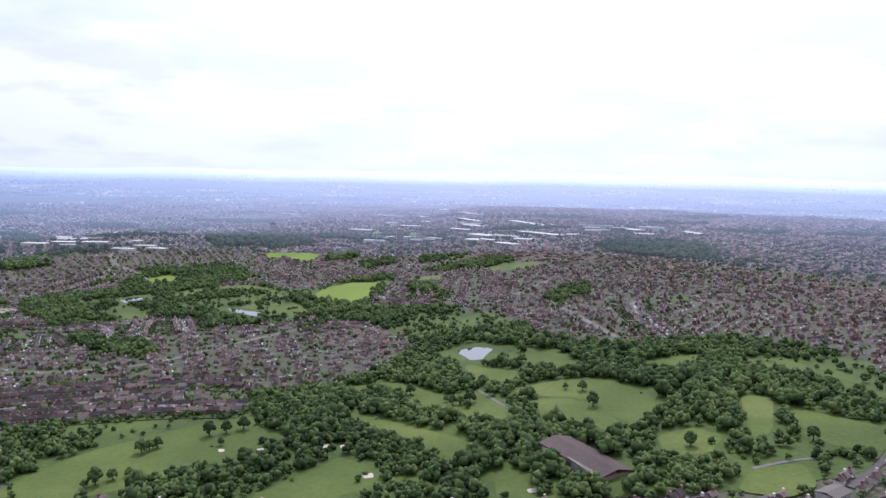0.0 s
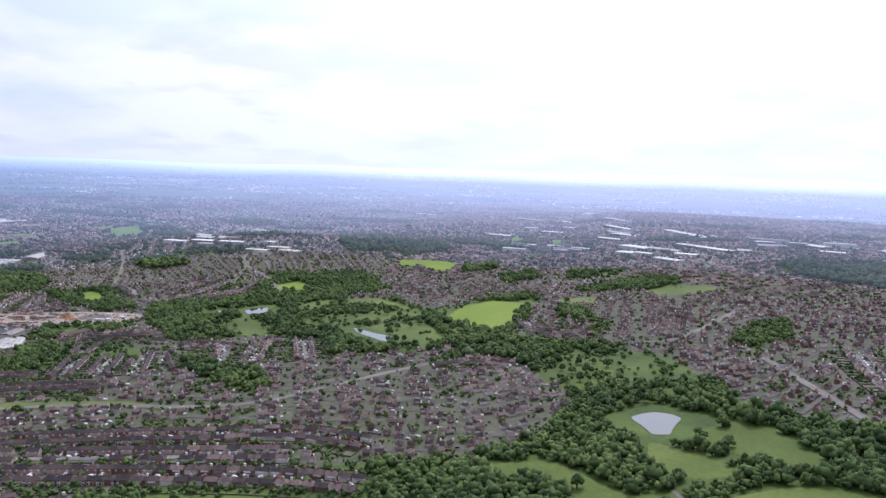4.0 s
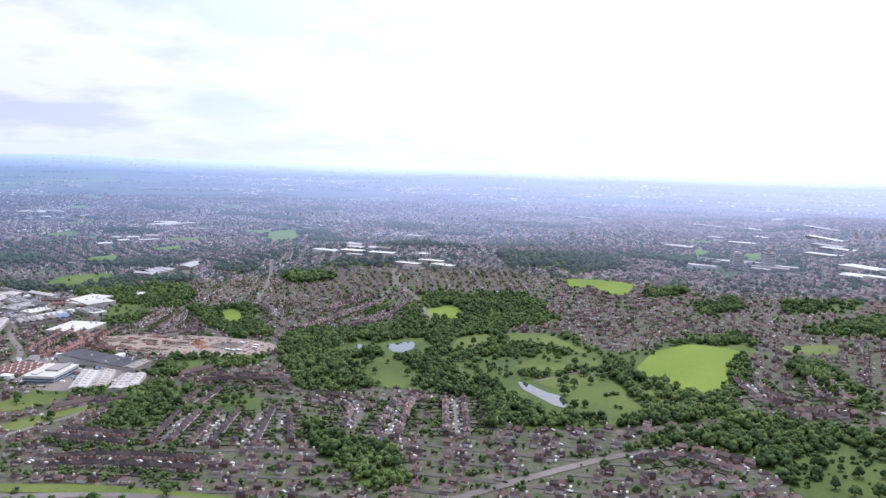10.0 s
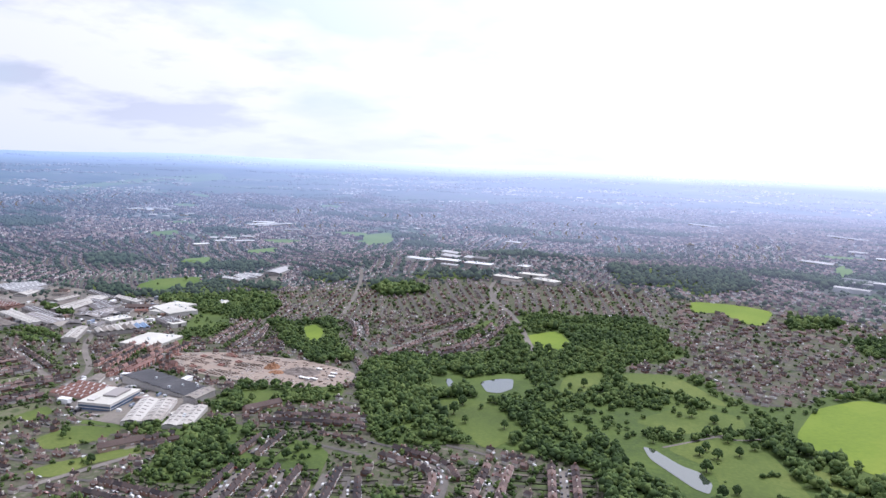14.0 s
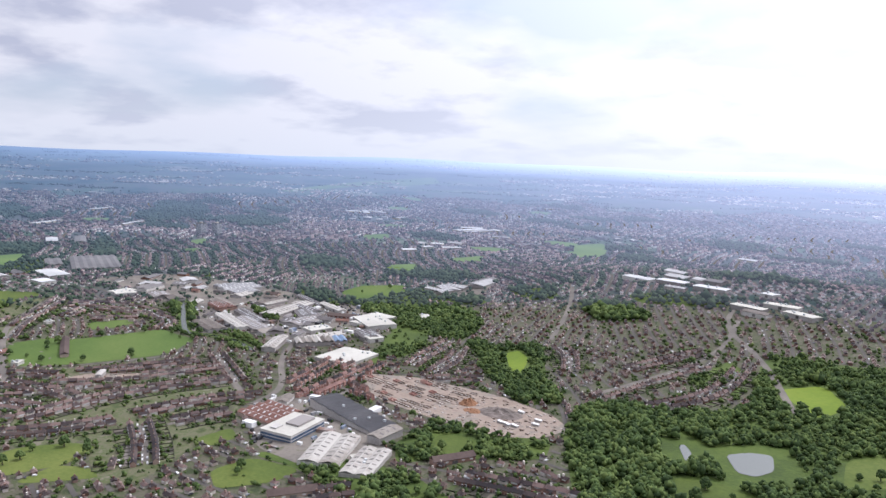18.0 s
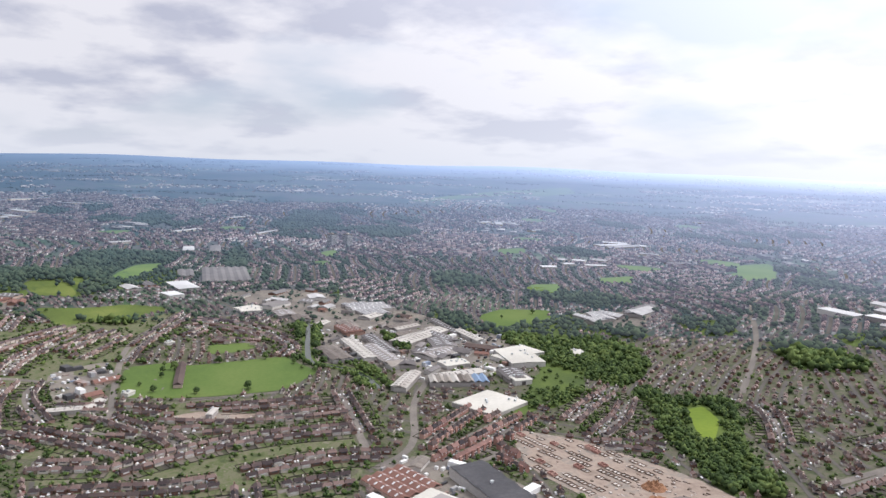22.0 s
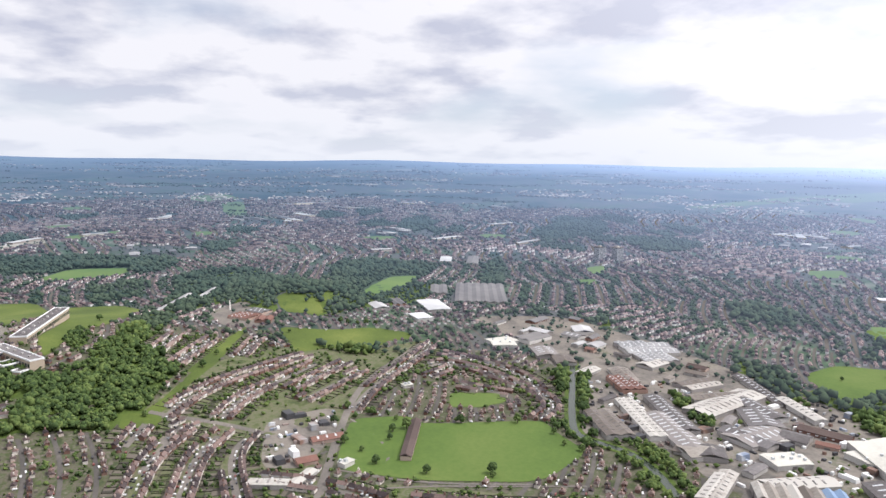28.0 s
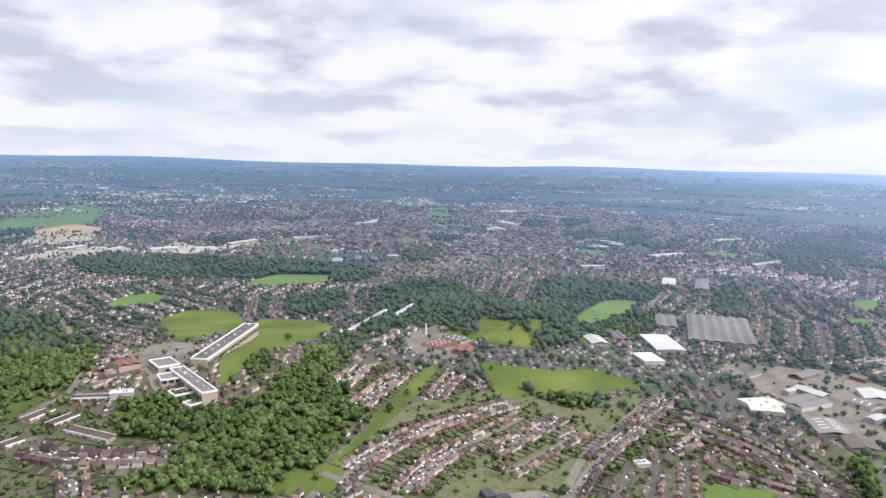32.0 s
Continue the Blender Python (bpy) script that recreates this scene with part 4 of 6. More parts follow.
def town():
    """The rest of the town: patches of parallel streets, each patch with its own direction."""
    cell = 200.0
    m = int(2 * SIZE / cell) + 1
    gx, gy = np.meshgrid(np.arange(m), np.arange(m), indexing="ij")
    sx = X0 + (gx + rng.uniform(0.1, 0.9, gx.shape)) * cell
    sy = Y0 + (gy + rng.uniform(0.1, 0.9, gx.shape)) * cell
    base = 35 * np.sin(sx / 700) + 40 * np.cos(sy / 620) + rng.normal(0, 22, sx.shape)
    for i in range(m):
        for j in range(m):
            cx, cy = sx[i, j], sy[i, j]
            r = math.hypot(cx - MID[0], cy - MID[1])
            if r > 3150 or not seen_from_path(cx, cy):
                continue
            ii, jj = slice(max(i - 2, 0), i + 3), slice(max(j - 2, 0), j + 3)
            ox, oy = sx[ii, jj].ravel(), sy[ii, jj].ravel()
            ang = radians(base[i, j])
            u, v = np.array([math.cos(ang), math.sin(ang)]), np.array([-math.sin(ang), math.cos(ang)])
            kk = 0.5 if r < 1150 else 0.66 if r < 1750 else 0.95
            kind = rng.choice(4, p=(0.64, 0.25, 0.05, 0.06)) if r > 1150 else 0
            free = (at_use(cx, cy) == 0) & (at_use(cx + 60, cy) == 0) & (at_use(cx, cy + 60) == 0)
            if kind == 1:
                blob = np.array([(cx + rng.uniform(50, 150) * math.cos(t), cy + rng.uniform(30, 75) * math.sin(t)) for t in np.arange(0, 6.28, 0.6)])
                stamp(rounded(blob), WOOD, [0])
            elif kind == 2 and free:
                blob = np.array([(cx + rng.uniform(40, 70) * math.cos(t), cy + rng.uniform(30, 60) * math.sin(t)) for t in np.arange(0, 6.28, 1.1)])
                stamp(rounded(blob), PITCH, [0])
                greens.append(rounded(blob))
            elif kind == 3 and free:
                for _ in range(rng.integers(4, 10)):
                    hazed_sheds.append((cx + rng.uniform(-80, 80), cy + rng.uniform(-80, 80), radians(base[i, j]), rng.uniform(20, 60), rng.uniform(12, 24), rng.uniform(5, 8), 1.0))
                stamp(np.array([(cx - 100, cy - 90), (cx + 100, cy - 90), (cx + 100, cy + 90), (cx - 100, cy + 90)]), YARD, [0])
            pitch = (rng.uniform(36, 44) if r < 1150 else rng.uniform(46, 56)) * kk
            step = rng.choice([10.5, 12.0, 14.0]) * kk
            bend = rng.uniform(-0.0016, 0.0016)
            for row in np.arange(-210, 211, pitch):
                s = np.arange(-210, 211, step)
                off = row + bend * s * s
                px, py = cx + u[0] * s + v[0] * off, cy + u[1] * s + v[1] * off
                mine = np.hypot(px - cx, py - cy)[:, None] <= np.hypot(px[:, None] - ox, py[:, None] - oy) + 1e-6
                ok = mine.all(1) & (at_use(px, py) == 0)
                for k in range(len(s) - 1):
                    if ok[k] and ok[k + 1]:
                        a, b = np.array([px[k], py[k]]), np.array([px[k + 1], py[k + 1]])
                        t = (b - a) / (np.linalg.norm(b - a) + 1e-9)
                        n = np.array([-t[1], t[0]])
                        lane_quads.append((a + n * 3.2 * kk, a - n * 3.2 * kk, b - n * 3.2 * kk, b + n * 3.2 * kk, 0.30))
                        stamp_box((a + b) / 2, t, n, step / 2, 2.6, ROADS, [0])
                for side in (1, -1):
                    hx, hy = px + side * v[0] * 10 * kk, py + side * v[1] * 10 * kk
                    keep = ok & (at_use(hx, hy) == 0) & (rng.random(len(s)) > 0.14)
                    for k in np.nonzero(keep)[0]:
                        turn = ang + 2 * bend * s[k] + (math.pi if side > 0 else 0)
                        houses.append((hx[k] + rng.normal(0, 0.7), hy[k] + rng.normal(0, 0.7), turn + rng.normal(0, 0.06), step * rng.uniform(0.60, 0.86), rng.uniform(5.8, 7.2) * kk, rng.uniform(4.5, 5.4) * kk, rng.uniform(2.0, 3.0) * kk))
                        if r < 720:
                            gardens.append((hx[k] + side * v[0] * 2.3, hy[k] + side * v[1] * 2.3, turn, step - 0.3, max(2.5, (pitch - 15) / 2)))
                        stamp_box((hx[k], hy[k]), u, v, 3.2, 2.8, BUILT)
                        if r < 1000 and rng.random() < 0.5:
                            f = side * rng.choice([1.5, 4.0])
                            cars.append((px[k] + v[0] * f + u[0] * 4, py[k] + v[1] * f + u[1] * 4, ang + (0 if abs(f) < 3 else math.pi / 2)))


WINGS = [
    (-1294, 304, 134, 15, 1, 7.5),
    (-1181, 320, 76, 12, 43, 7.5),
    (-1191, 299, 21, 17, -53, 4.5),
    (-1165, 320, 19, 14, -41, 4.5),
    (-1150, 335, 13, 10, -31, 4.5),
    (-1220, 278, 25, 18, 44, 4.5),
]

# ---------------------------------------------------------------- sheds and works halls
def gable_bm(l, w, h, rise, over=0.4, thick=0.3):
    """A pitched roof as a slab with eaves, ridge along x."""
    bm = bmesh.new()
    x, y = l / 2 + over, w / 2 + over
    drop = rise * over / (w / 2)
    pro = [(-y, h - drop), (0, h + rise), (y, h - drop), (y, h - drop - thick), (0, h + rise - thick), (-y, h - drop - thick)]
    a = [bm.verts.new((-x, q[0], q[1])) for q in pro]
    b = [bm.verts.new((x, q[0], q[1])) for q in pro]
    for k in range(6):
        bm.faces.new((a[k], b[k], b[(k + 1) % 6], a[(k + 1) % 6])[::-1])
    bm.faces.new((a[0], a[1], a[4], a[5]))
    bm.faces.new((a[1], a[2], a[3], a[4]))
    bm.faces.new((b[5], b[4], b[1], b[0]))
    bm.faces.new((b[4], b[3], b[2], b[1]))
    bmesh.ops.recalc_face_normals(bm, faces=bm.faces)
    return bm


def wall_bm(l, w, h, rise=0.0, foot=-2.0):
    """Four walls with gables, open to nothing: a closed block under the roof."""
    bm = bmesh.new()
    x, y = l / 2, w / 2
    pro = [(-y, foot), (y, foot), (y, h)] + ([(0, h + rise)] if rise else []) + [(-y, h)]
    a = [bm.verts.new((-x, *q)) for q in pro]
    b = [bm.verts.new((x, *q)) for q in pro]
    n = len(pro)
    for k in range(n):
        bm.faces.new((a[k], b[k], b[(k + 1) % n], a[(k + 1) % n]))
    bm.faces.new(a[::-1])
    bm.faces.new(b)
    bmesh.ops.recalc_face_normals(bm, faces=bm.faces)
    return bm


PITCHES = dict(white=0.018, bands=0.3, dark=0.06, saw=0.13, brown=0.3, red=0.2)
ROOFS = dict(brown=(M_BROWN, "dark brown tiled roof"), flat=(M_BROWN, "flat dark roof edged with white boards"), stripe=(M_SHEDR, "long pale sheet roof with rows of roof lights"), saw=(M_SHEDD, "grey many-ridged factory roof"),
             white=(M_SHEDW, "broad white flat-pitched roof"), light=(M_SHEDR, "pale weathered sheet-metal roof"), grey=(M_SHEDD, "dull grey sheet roof"),
             red=(M_SHEDR2, "red-brown tiled works roof"), bands=(M_SHEDR, "white many-ridged roof ending in two blue bays"), blue=(M_SHEDB, "blue sheet-metal roof"),
             dark=(M_DARKR, "large dark ridged roof with small vents"), office=(M_SHEDW, "flat white roof over blue glazed walls"), tan=(M_YARD, "flat tan roof inside a brown depot"))


def shed(x, y, l, w, ang, h, style, name):
    mat, words = ROOFS[style]
    if math.hypot(x - MID[0], y - MID[1]) > 1100 and style != "dark" and name == "shed":
        l, w, h = l * 0.78, w * 0.7, min(h, 5.5)
    # far shed roofs take a copy with haze and glow painted in
    if math.hypot(x - MID[0], y - MID[1]) > 1100 and style != "dark":
        mat = M_HAZE_D if style in ("saw", "grey", "brown", "red") else M_HAZE_W if style == "white" else M_HAZE_S
    if style == "dark" and l > w:
        l, w, ang = w, l, ang + 90
    root = new(name)
    root.empty_display_size = 1
    root.matrix_world = pose(x, y, float(land(x, y)), 0, 0, ang)
    big = {"apartment_block": "apartment block", "terrace": "terrace", "brickworks": "brickworks", "warehouse": "warehouse", "works_hall": "factory", "depot": "depot", "office_block": "office block", "workshop": "workshop"}.get(name, "shed")
    tagged(root, f"{'industrial ' if big in ('shed', 'factory', 'warehouse', 'depot', 'workshop') else 'long '}{big} with {words}", big, "sheds and works" if "industrial" in words or big in ("shed", "workshop") else "")
    r = root
    c, s = math.cos(radians(ang)), math.sin(radians(ang))
    u, v = np.array([c, s]), np.array([-s, c])
    o = np.array([x, y])
    stamp(np.array([o + u * (l / 2 + 3) + v * (w / 2 + 3), o - u * (l / 2 + 3) + v * (w / 2 + 3), o - u * (l / 2 + 3) - v * (w / 2 + 3), o + u * (l / 2 + 3) - v * (w / 2 + 3)]), BUILT)
    e = h - 1.5
    distant = math.hypot(x - MID[0], y - MID[1]) > 1150
    part("wall", wall_bm(l, w, e), M_BRICK_T if style in ("brown", "flat", "red") else M_CLAD, r)
    bays = 1
    if style == "brown" and w > 24:
        bays = max(2, round(w / 12))
    if style == "red" and w > 14:
        bays = max(2, round(w / 8))
    if style == "dark":
        bays = max(2, round(w / 16))
    if style == "bands":
        bays = max(4, round(w / 7))
    if style in ("saw", "stripe"):
        bays = max(2, round(w / 14))
    elif style in ("white", "light") and w > 30:
        bays = max(1, round(w / 26))
    if style in ("brown", "flat"):
        for k in range(int(l / 6)):
            dx = -l / 2 + 3 + k * 6
            for sy in (-1, 1):
                part("window_band", box_bm(dx - 1.1, dx + 1.1, sy * w / 2 - 0.1, sy * w / 2 + 0.1, e - 1.9, e - 1.0), M_WHITE, r)
    if style == "flat":
        part("roof", box_bm(-l / 2 - 0.3, l / 2 + 0.3, -w / 2 - 0.3, w / 2 + 0.3, e + 0.01, e + 0.3), mat, r)
        for sy in (-1, 1):
            part("fascia", box_bm(-l / 2 - 0.5, l / 2 + 0.5, sy * (w / 2 + 0.45) - 0.15, sy * (w / 2 + 0.45) + 0.15, e - 0.5, e + 0.6), M_WHITE, r)
    elif style == "office":
        part("roof", box_bm(-l / 2 - 0.3, l / 2 + 0.3, -w / 2 - 0.3, w / 2 + 0.3, e + 0.01, e + 0.5), mat, r)
        for f in (0.8, 3.2):
            for a, b, c_, d in ((-l / 2 + 0.4, l / 2 - 0.4, -w / 2 - 0.12, -w / 2 + 0.1), (-l / 2 + 0.4, l / 2 - 0.4, w / 2 - 0.1, w / 2 + 0.12), (-l / 2 - 0.12, -l / 2 + 0.1, -w / 2 + 0.4, w / 2 - 0.4), (l / 2 - 0.1, l / 2 + 0.12, -w / 2 + 0.4, w / 2 - 0.4)):
                part("glazing", box_bm(a, b, c_, d, f, f + 1.7), M_BLUEG, r, "blue glazed window band")
        part("plant_room", box_bm(-l * 0.4, l * 0.1, -w * 0.12, w * 0.3, e + 0.5, e + 2.0), M_CLAD, r)
        part("roof_unit", box_bm(l * 0.2, l * 0.4, -w * 0.3, -w * 0.1, e + 0.5, e + 1.6), M_CLAD, r)
    elif style == "tan":
        part("roof", box_bm(-l / 2 - 0.3, l / 2 + 0.3, -w / 2 - 0.3, w / 2 + 0.3, e + 0.01, e + 0.5), mat, r)
    else:
        bw = w / bays
        for k in range(bays):
            bm = gable_bm(l, bw, e + 0.35, min(2.2, bw * PITCHES.get(style, 0.12)), 0.0 if bays > 1 else 0.5)
            bmesh.ops.translate(bm, verts=bm.verts, vec=(0, -w / 2 + bw * (k + 0.5), 0))
            part("roof", bm, M_SHEDB if style == "bands" and k >= bays - 2 else mat, r)
        rise = min(2.2, bw * PITCHES.get(style, 0.12))
        if style in ("stripe", "light", "grey", "red") and l > 24 and not distant:
            for k in range(bays):
                for sx in np.arange(-l / 2 + 6, l / 2 - 4, max(7.0, l / 12)):
                    for sgn in (-1, 1):
                        bm = box_bm(sx - 0.7, sx + 0.7, -bw * 0.34, -bw * 0.08, 0.0, 0.12)
                        for q in bm.verts:
                            q.co.y *= sgn
                            q.co.z += e + 0.38 + rise * (1 - abs(q.co.y) / (bw / 2))
                            q.co.y += -w / 2 + bw * (k + 0.5)
                        bmesh.ops.recalc_face_normals(bm, faces=bm.faces)
                        part("roof_light", bm, M_LIGHTR if mat is not M_SHEDR else M_SHEDD, r)
        if style in ("dark", "white") and not distant:
            for k in range(min(10, max(3, int(l * w / 500)))):
                a, q = rng.uniform(-l * 0.42, l * 0.42), rng.uniform(-w * 0.4, w * 0.4)
                part("roof_vent", box_bm(a - 0.9, a + 0.9, q - 0.9, q + 0.9, e + 0.4, e + 2.4), M_LIGHTR, r)
    for k in range(0 if distant else max(1, int(l / 26))):
        dx = -l / 2 + (k + 0.5) * l / max(1, int(l / 26))
        part("loading_door", box_bm(dx - 2, dx + 2, -w / 2 - 0.12, -w / 2 + 0.1, 0, min(4.2, e - 1)), M_SHEDD, r)


shed(-1238, 951, 111, 56, -0, 7.2, "stripe", "shed")
shed(-1615, 852, 163, 81, -13, 4.8, "saw", "works_hall")
shed(-1649, 790, 102, 40, -11, 4.8, "saw", "shed")
shed(-2004, 873, 98, 34, -13, 5, "white", "shed")
shed(-1983, 928, 150, 34, -16, 5, "grey", "shed")
shed(-1158, 887, 45, 21, -9, 4.8, "light", "shed")
shed(-1131, 877, 44, 25, -3, 5.6, "red", "shed")
shed(-1034, 815, 58, 24, -4, 5.6, "stripe", "shed")
shed(-1042, 848, 90, 17, -7, 5.6, "stripe", "shed")
shed(-1048, 878, 86, 17, -7, 5.6, "grey", "shed")
shed(-1082, 945, 59, 15, -87, 5.6, "light", "shed")
shed(-1120, 947, 42, 26, -75, 4.8, "stripe", "shed")
shed(-1024, 948, 42, 29, -19, 4.8, "grey", "shed")
shed(-943, 912, 28, 21, 90, 5.6, "white", "shed")
shed(-906, 895, 51, 16, 88, 5.6, "light", "shed")
shed(-909, 834, 46, 12, -47, 6.4, "light", "shed")
shed(-964, 865, 21, 21, -24, 5.6, "grey", "shed")
shed(-1319, 843, 53, 40, -59, 5.6, "saw", "shed")
shed(-1349, 920, 40, 34, -11, 5.6, "light", "shed")
shed(-1301, 801, 32, 28, -6, 4.8, "white", "shed")
shed(-1221, 847, 29, 22, -7, 4.8, "light", "shed")
shed(-1515, 756, 94, 48, 5, 6.4, "white", "shed")
shed(-1439, 725, 44, 32, 13, 5.6, "white", "shed")
shed(-1487, 673, 48, 29, 11, 4.0, "light", "shed")
shed(-1528, 705, 54, 26, 7, 4.0, "red", "shed")
shed(-982, 950, 21, 20, 38, 4.8, "grey", "shed")
shed(-988, 913, 44, 20, 22, 4.8, "grey", "shed")
shed(-1044, 962, 52, 17, 2, 5.6, "grey", "shed")
shed(-1037, 997, 58, 12, -5, 5.6, "light", "shed")
shed(-1255, 837, 37, 26, -5, 4.8, "grey", "shed")
shed(-1193, 937, 31, 21, -62, 4.8, "light", "shed")
shed(-818, 871, 51, 46, -73, 4.8, "white", "warehouse")
shed(-888, 883, 24, 58, -24, 6, "bands", "shed")
shed(-927, 988, 59, 38, -16, 7.2, "white", "shed")
shed(-877, 943, 37, 25, -16, 5.6, "grey", "shed")
shed(-860, 938, 18, 15, 79, 6.4, "white", "shed")
shed(-943, 914, 28, 18, 78, 5.6, "white", "shed")
shed(-909, 838, 55, 12, -45, 6.4, "light", "shed")
shed(-968, 857, 24, 22, -89, 5.6, "light", "shed")
shed(-911, 1061, 21, 13, -24, 4.8, "white", "shed")
shed(-1007, 860, 80, 22, -5, 5.6, "grey", "shed")
shed(-1064, 941, 92, 28, -63, 5.6, "light", "shed")
shed(-990, 921, 48, 30, -72, 4.8, "grey", "shed")
shed(-659, 767, 92, 26, -3, 6.4, "dark", "works_hall")
shed(-600, 755, 26, 12, -78, 7.2, "light", "shed")
shed(-710, 722, 40, 36, 11, 4.0, "red", "shed")
shed(-605, 711, 51, 29, -52, 4.8, "stripe", "shed")
shed(-567, 714, 43, 21, -57, 4.8, "stripe", "shed")
shed(-571, 715, 22, 11, -14, 4.0, "white", "shed")
shed(-1034, 1216, 55, 40, -25, 5.6, "light", "shed")
shed(-1035, 1302, 63, 31, -76, 5.6, "grey", "shed")
shed(-1711, 1958, 150, 34, 89, 5, "light", "shed")
shed(-2386, 2032, 150, 34, -33, 5, "white", "shed")
shed(-1252, 960, 77, 70, 84, 6.4, "light", "shed")
shed(-1416, 1831, 72, 34, 69, 5, "grey", "shed")
shed(-942, 1008, 36, 27, 6, 7.2, "white", "shed")
shed(-2356, 2066, 150, 34, -5, 5, "light", "shed")
shed(-3055, 119, 150, 34, -6, 5, "white", "shed")
shed(-2951, 526, 150, 34, -6, 5, "white", "shed")
shed(-2813, 1223, 150, 34, -56, 5, "white", "shed")
shed(-1311, 802, 33, 23, -72, 4.8, "white", "shed")
shed(-1159, 666, 10, 7, -72, 4.0, "white", "shed")
shed(72, 333, 47, 19, -62, 4.5, "brown", "depot")
shed(73, 322, 23, 12, -67, 4.5, "tan", "depot")
shed(164, 280, 12, 8, 34, 4.0, "light", "shed")
shed(-998, 570, 15, 10, -70, 4.0, "red", "shed")
shed(-990, 598, 10, 7, -47, 4.8, "white", "shed")
shed(-1037, 586, 25, 10, -73, 4.0, "red", "shed")
shed(-971, 568, 24, 8, -33, 4.0, "light", "shed")
shed(-964, 546, 26, 9, 78, 4.8, "light", "shed")
shed(-1027, 650, 73, 8, -15, 5, "brown", "apartment_block")
shed(-905, 650, 16, 5, -33, 5.6, "light", "shed")
shed(-532, 759, 30, 8, 72, 5, "brown", "apartment_block")
shed(-559, 654, 29, 8, 68, 5, "brown", "apartment_block")
shed(-1127, 228, 22, 8, -11, 3.6, "flat", "terrace")
shed(-1119, 252, 21, 8, -16, 3.6, "flat", "terrace")
shed(-1101, 283, 39, 8, 72, 3.6, "flat", "terrace")
shed(-1155, 253, 27, 8, -74, 3.6, "flat", "terrace")
shed(-1087, 236, 12, 8, -24, 3.6, "flat", "terrace")
shed(-1413, 497, 31, 28, 58, 4, "red", "brickworks")
shed(-1433, 514, 27, 20, 50, 4, "red", "brickworks")
shed(-1397, 522, 24, 20, -7, 4, "red", "brickworks")
shed(-1540, 390, 143, 8, -11, 5, "light", "terrace")
shed(-1622, 426, 86, 8, -11, 5, "light", "terrace")
shed(-1221, 245, 19, 18, 42, 5.6, "red", "shed")
shed(-1159, 274, 16, 8, -69, 5.6, "white", "shed")
shed(-661, 714, 40, 29, -69, 8, "office", "office_block")
shed(-1053, 882, 85, 10, -4, 4.0, "grey", "shed")
shed(-1098, 999, 90, 12, -8, 4.0, "grey", "shed")
shed(-984, 929, 30, 15, -90, 4.0, "stripe", "shed")
shed(-936, 982, 36, 24, -82, 5.6, "white", "shed")
shed(-973, 850, 16, 11, 49, 4.0, "light", "shed")
shed(-1180, 858, 29, 14, -52, 4.0, "light", "shed")

shed(-809, 1411, 51, 22, -5, 6, "white", "warehouse")
shed(-747, 1404, 45, 22, 1, 6, "white", "warehouse")
shed(-759, 1442, 38, 26, -10, 6, "light", "warehouse")
shed(-793, 1497, 41, 20, -12, 6, "light", "warehouse")
shed(-719, 1434, 18, 20, -15, 6, "light", "warehouse")
shed(-694, 1431, 26, 20, -4, 6, "grey", "warehouse")
shed(-679, 1389, 47, 20, 3, 6, "white", "warehouse")
shed(-722, 1368, 30, 12, 5, 6, "light", "warehouse")
shed(-947, 2089, 47, 26, -7, 6, "white", "warehouse")
shed(-596, 1325, 43, 16, -6, 6, "white", "warehouse")
shed(-577, 1306, 32, 16, -7, 6, "light", "warehouse")
shed(-566, 1351, 42, 16, 0, 6, "white", "warehouse")
shed(-533, 1327, 40, 18, -15, 6, "white", "warehouse")
shed(-601, 1397, 18, 18, -12, 6, "white", "warehouse")
shed(-1032, 1234, 38, 22, 11, 6, "light", "warehouse")
shed(-1027, 1284, 55, 20, -76, 6, "light", "warehouse")
shed(-1788, 2005, 69, 38, 39, 6, "white", "warehouse")
shed(-1704, 2026, 39, 30, 8, 6, "white", "warehouse")
shed(-1554, 1606, 26, 24, 6, 6, "light", "warehouse")
shed(-1531, 1633, 29, 26, 35, 6, "white", "warehouse")
shed(-1514, 1684, 38, 26, 15, 6, "light", "warehouse")
shed(-2391, 1996, 33, 26, 45, 6, "white", "warehouse")
shed(-2372, 2068, 53, 26, 44, 6, "white", "warehouse")
shed(-219, 1939, 63, 24, -20, 6, "light", "warehouse")
shed(54, 1761, 71, 26, -34, 6, "white", "warehouse")
shed(70, 1468, 42, 34, -24, 6, "white", "warehouse")
shed(81, 2088, 136, 22, -65, 6, "white", "warehouse")
shed(-156, 2190, 37, 22, -6, 6, "light", "warehouse")
shed(-92, 2060, 59, 22, -9, 6, "white", "warehouse")
shed(-50, 2203, 45, 22, -52, 6, "white", "warehouse")
shed(84, 1847, 75, 24, -42, 6, "white", "warehouse")
shed(-615, 2957, 170, 24, -28, 6, "light", "warehouse")
shed(90, 1559, 64, 36, -43, 6, "white", "warehouse")
shed(135, 1488, 62, 20, -38, 6, "light", "warehouse")
shed(217, 1858, 170, 26, -70, 6, "white", "warehouse")
shed(74, 1915, 78, 22, -53, 6, "light", "warehouse")
shed(211, 1527, 125, 24, -51, 6, "white", "warehouse")
shed(272, 1485, 25, 26, -9, 6, "light", "warehouse")
shed(441, 1645, 56, 28, -67, 6, "white", "warehouse")
shed(346, 1606, 55, 22, 8, 6, "light", "warehouse")
shed(433, 1527, 41, 22, -21, 6, "white", "warehouse")
shed(555, 1566, 69, 22, -78, 6, "light", "warehouse")
shed(123, 1340, 50, 22, -48, 6, "white", "warehouse")
shed(93, 1447, 32, 20, -29, 6, "white", "warehouse")
shed(163, 1407, 42, 20, -22, 6, "white", "warehouse")
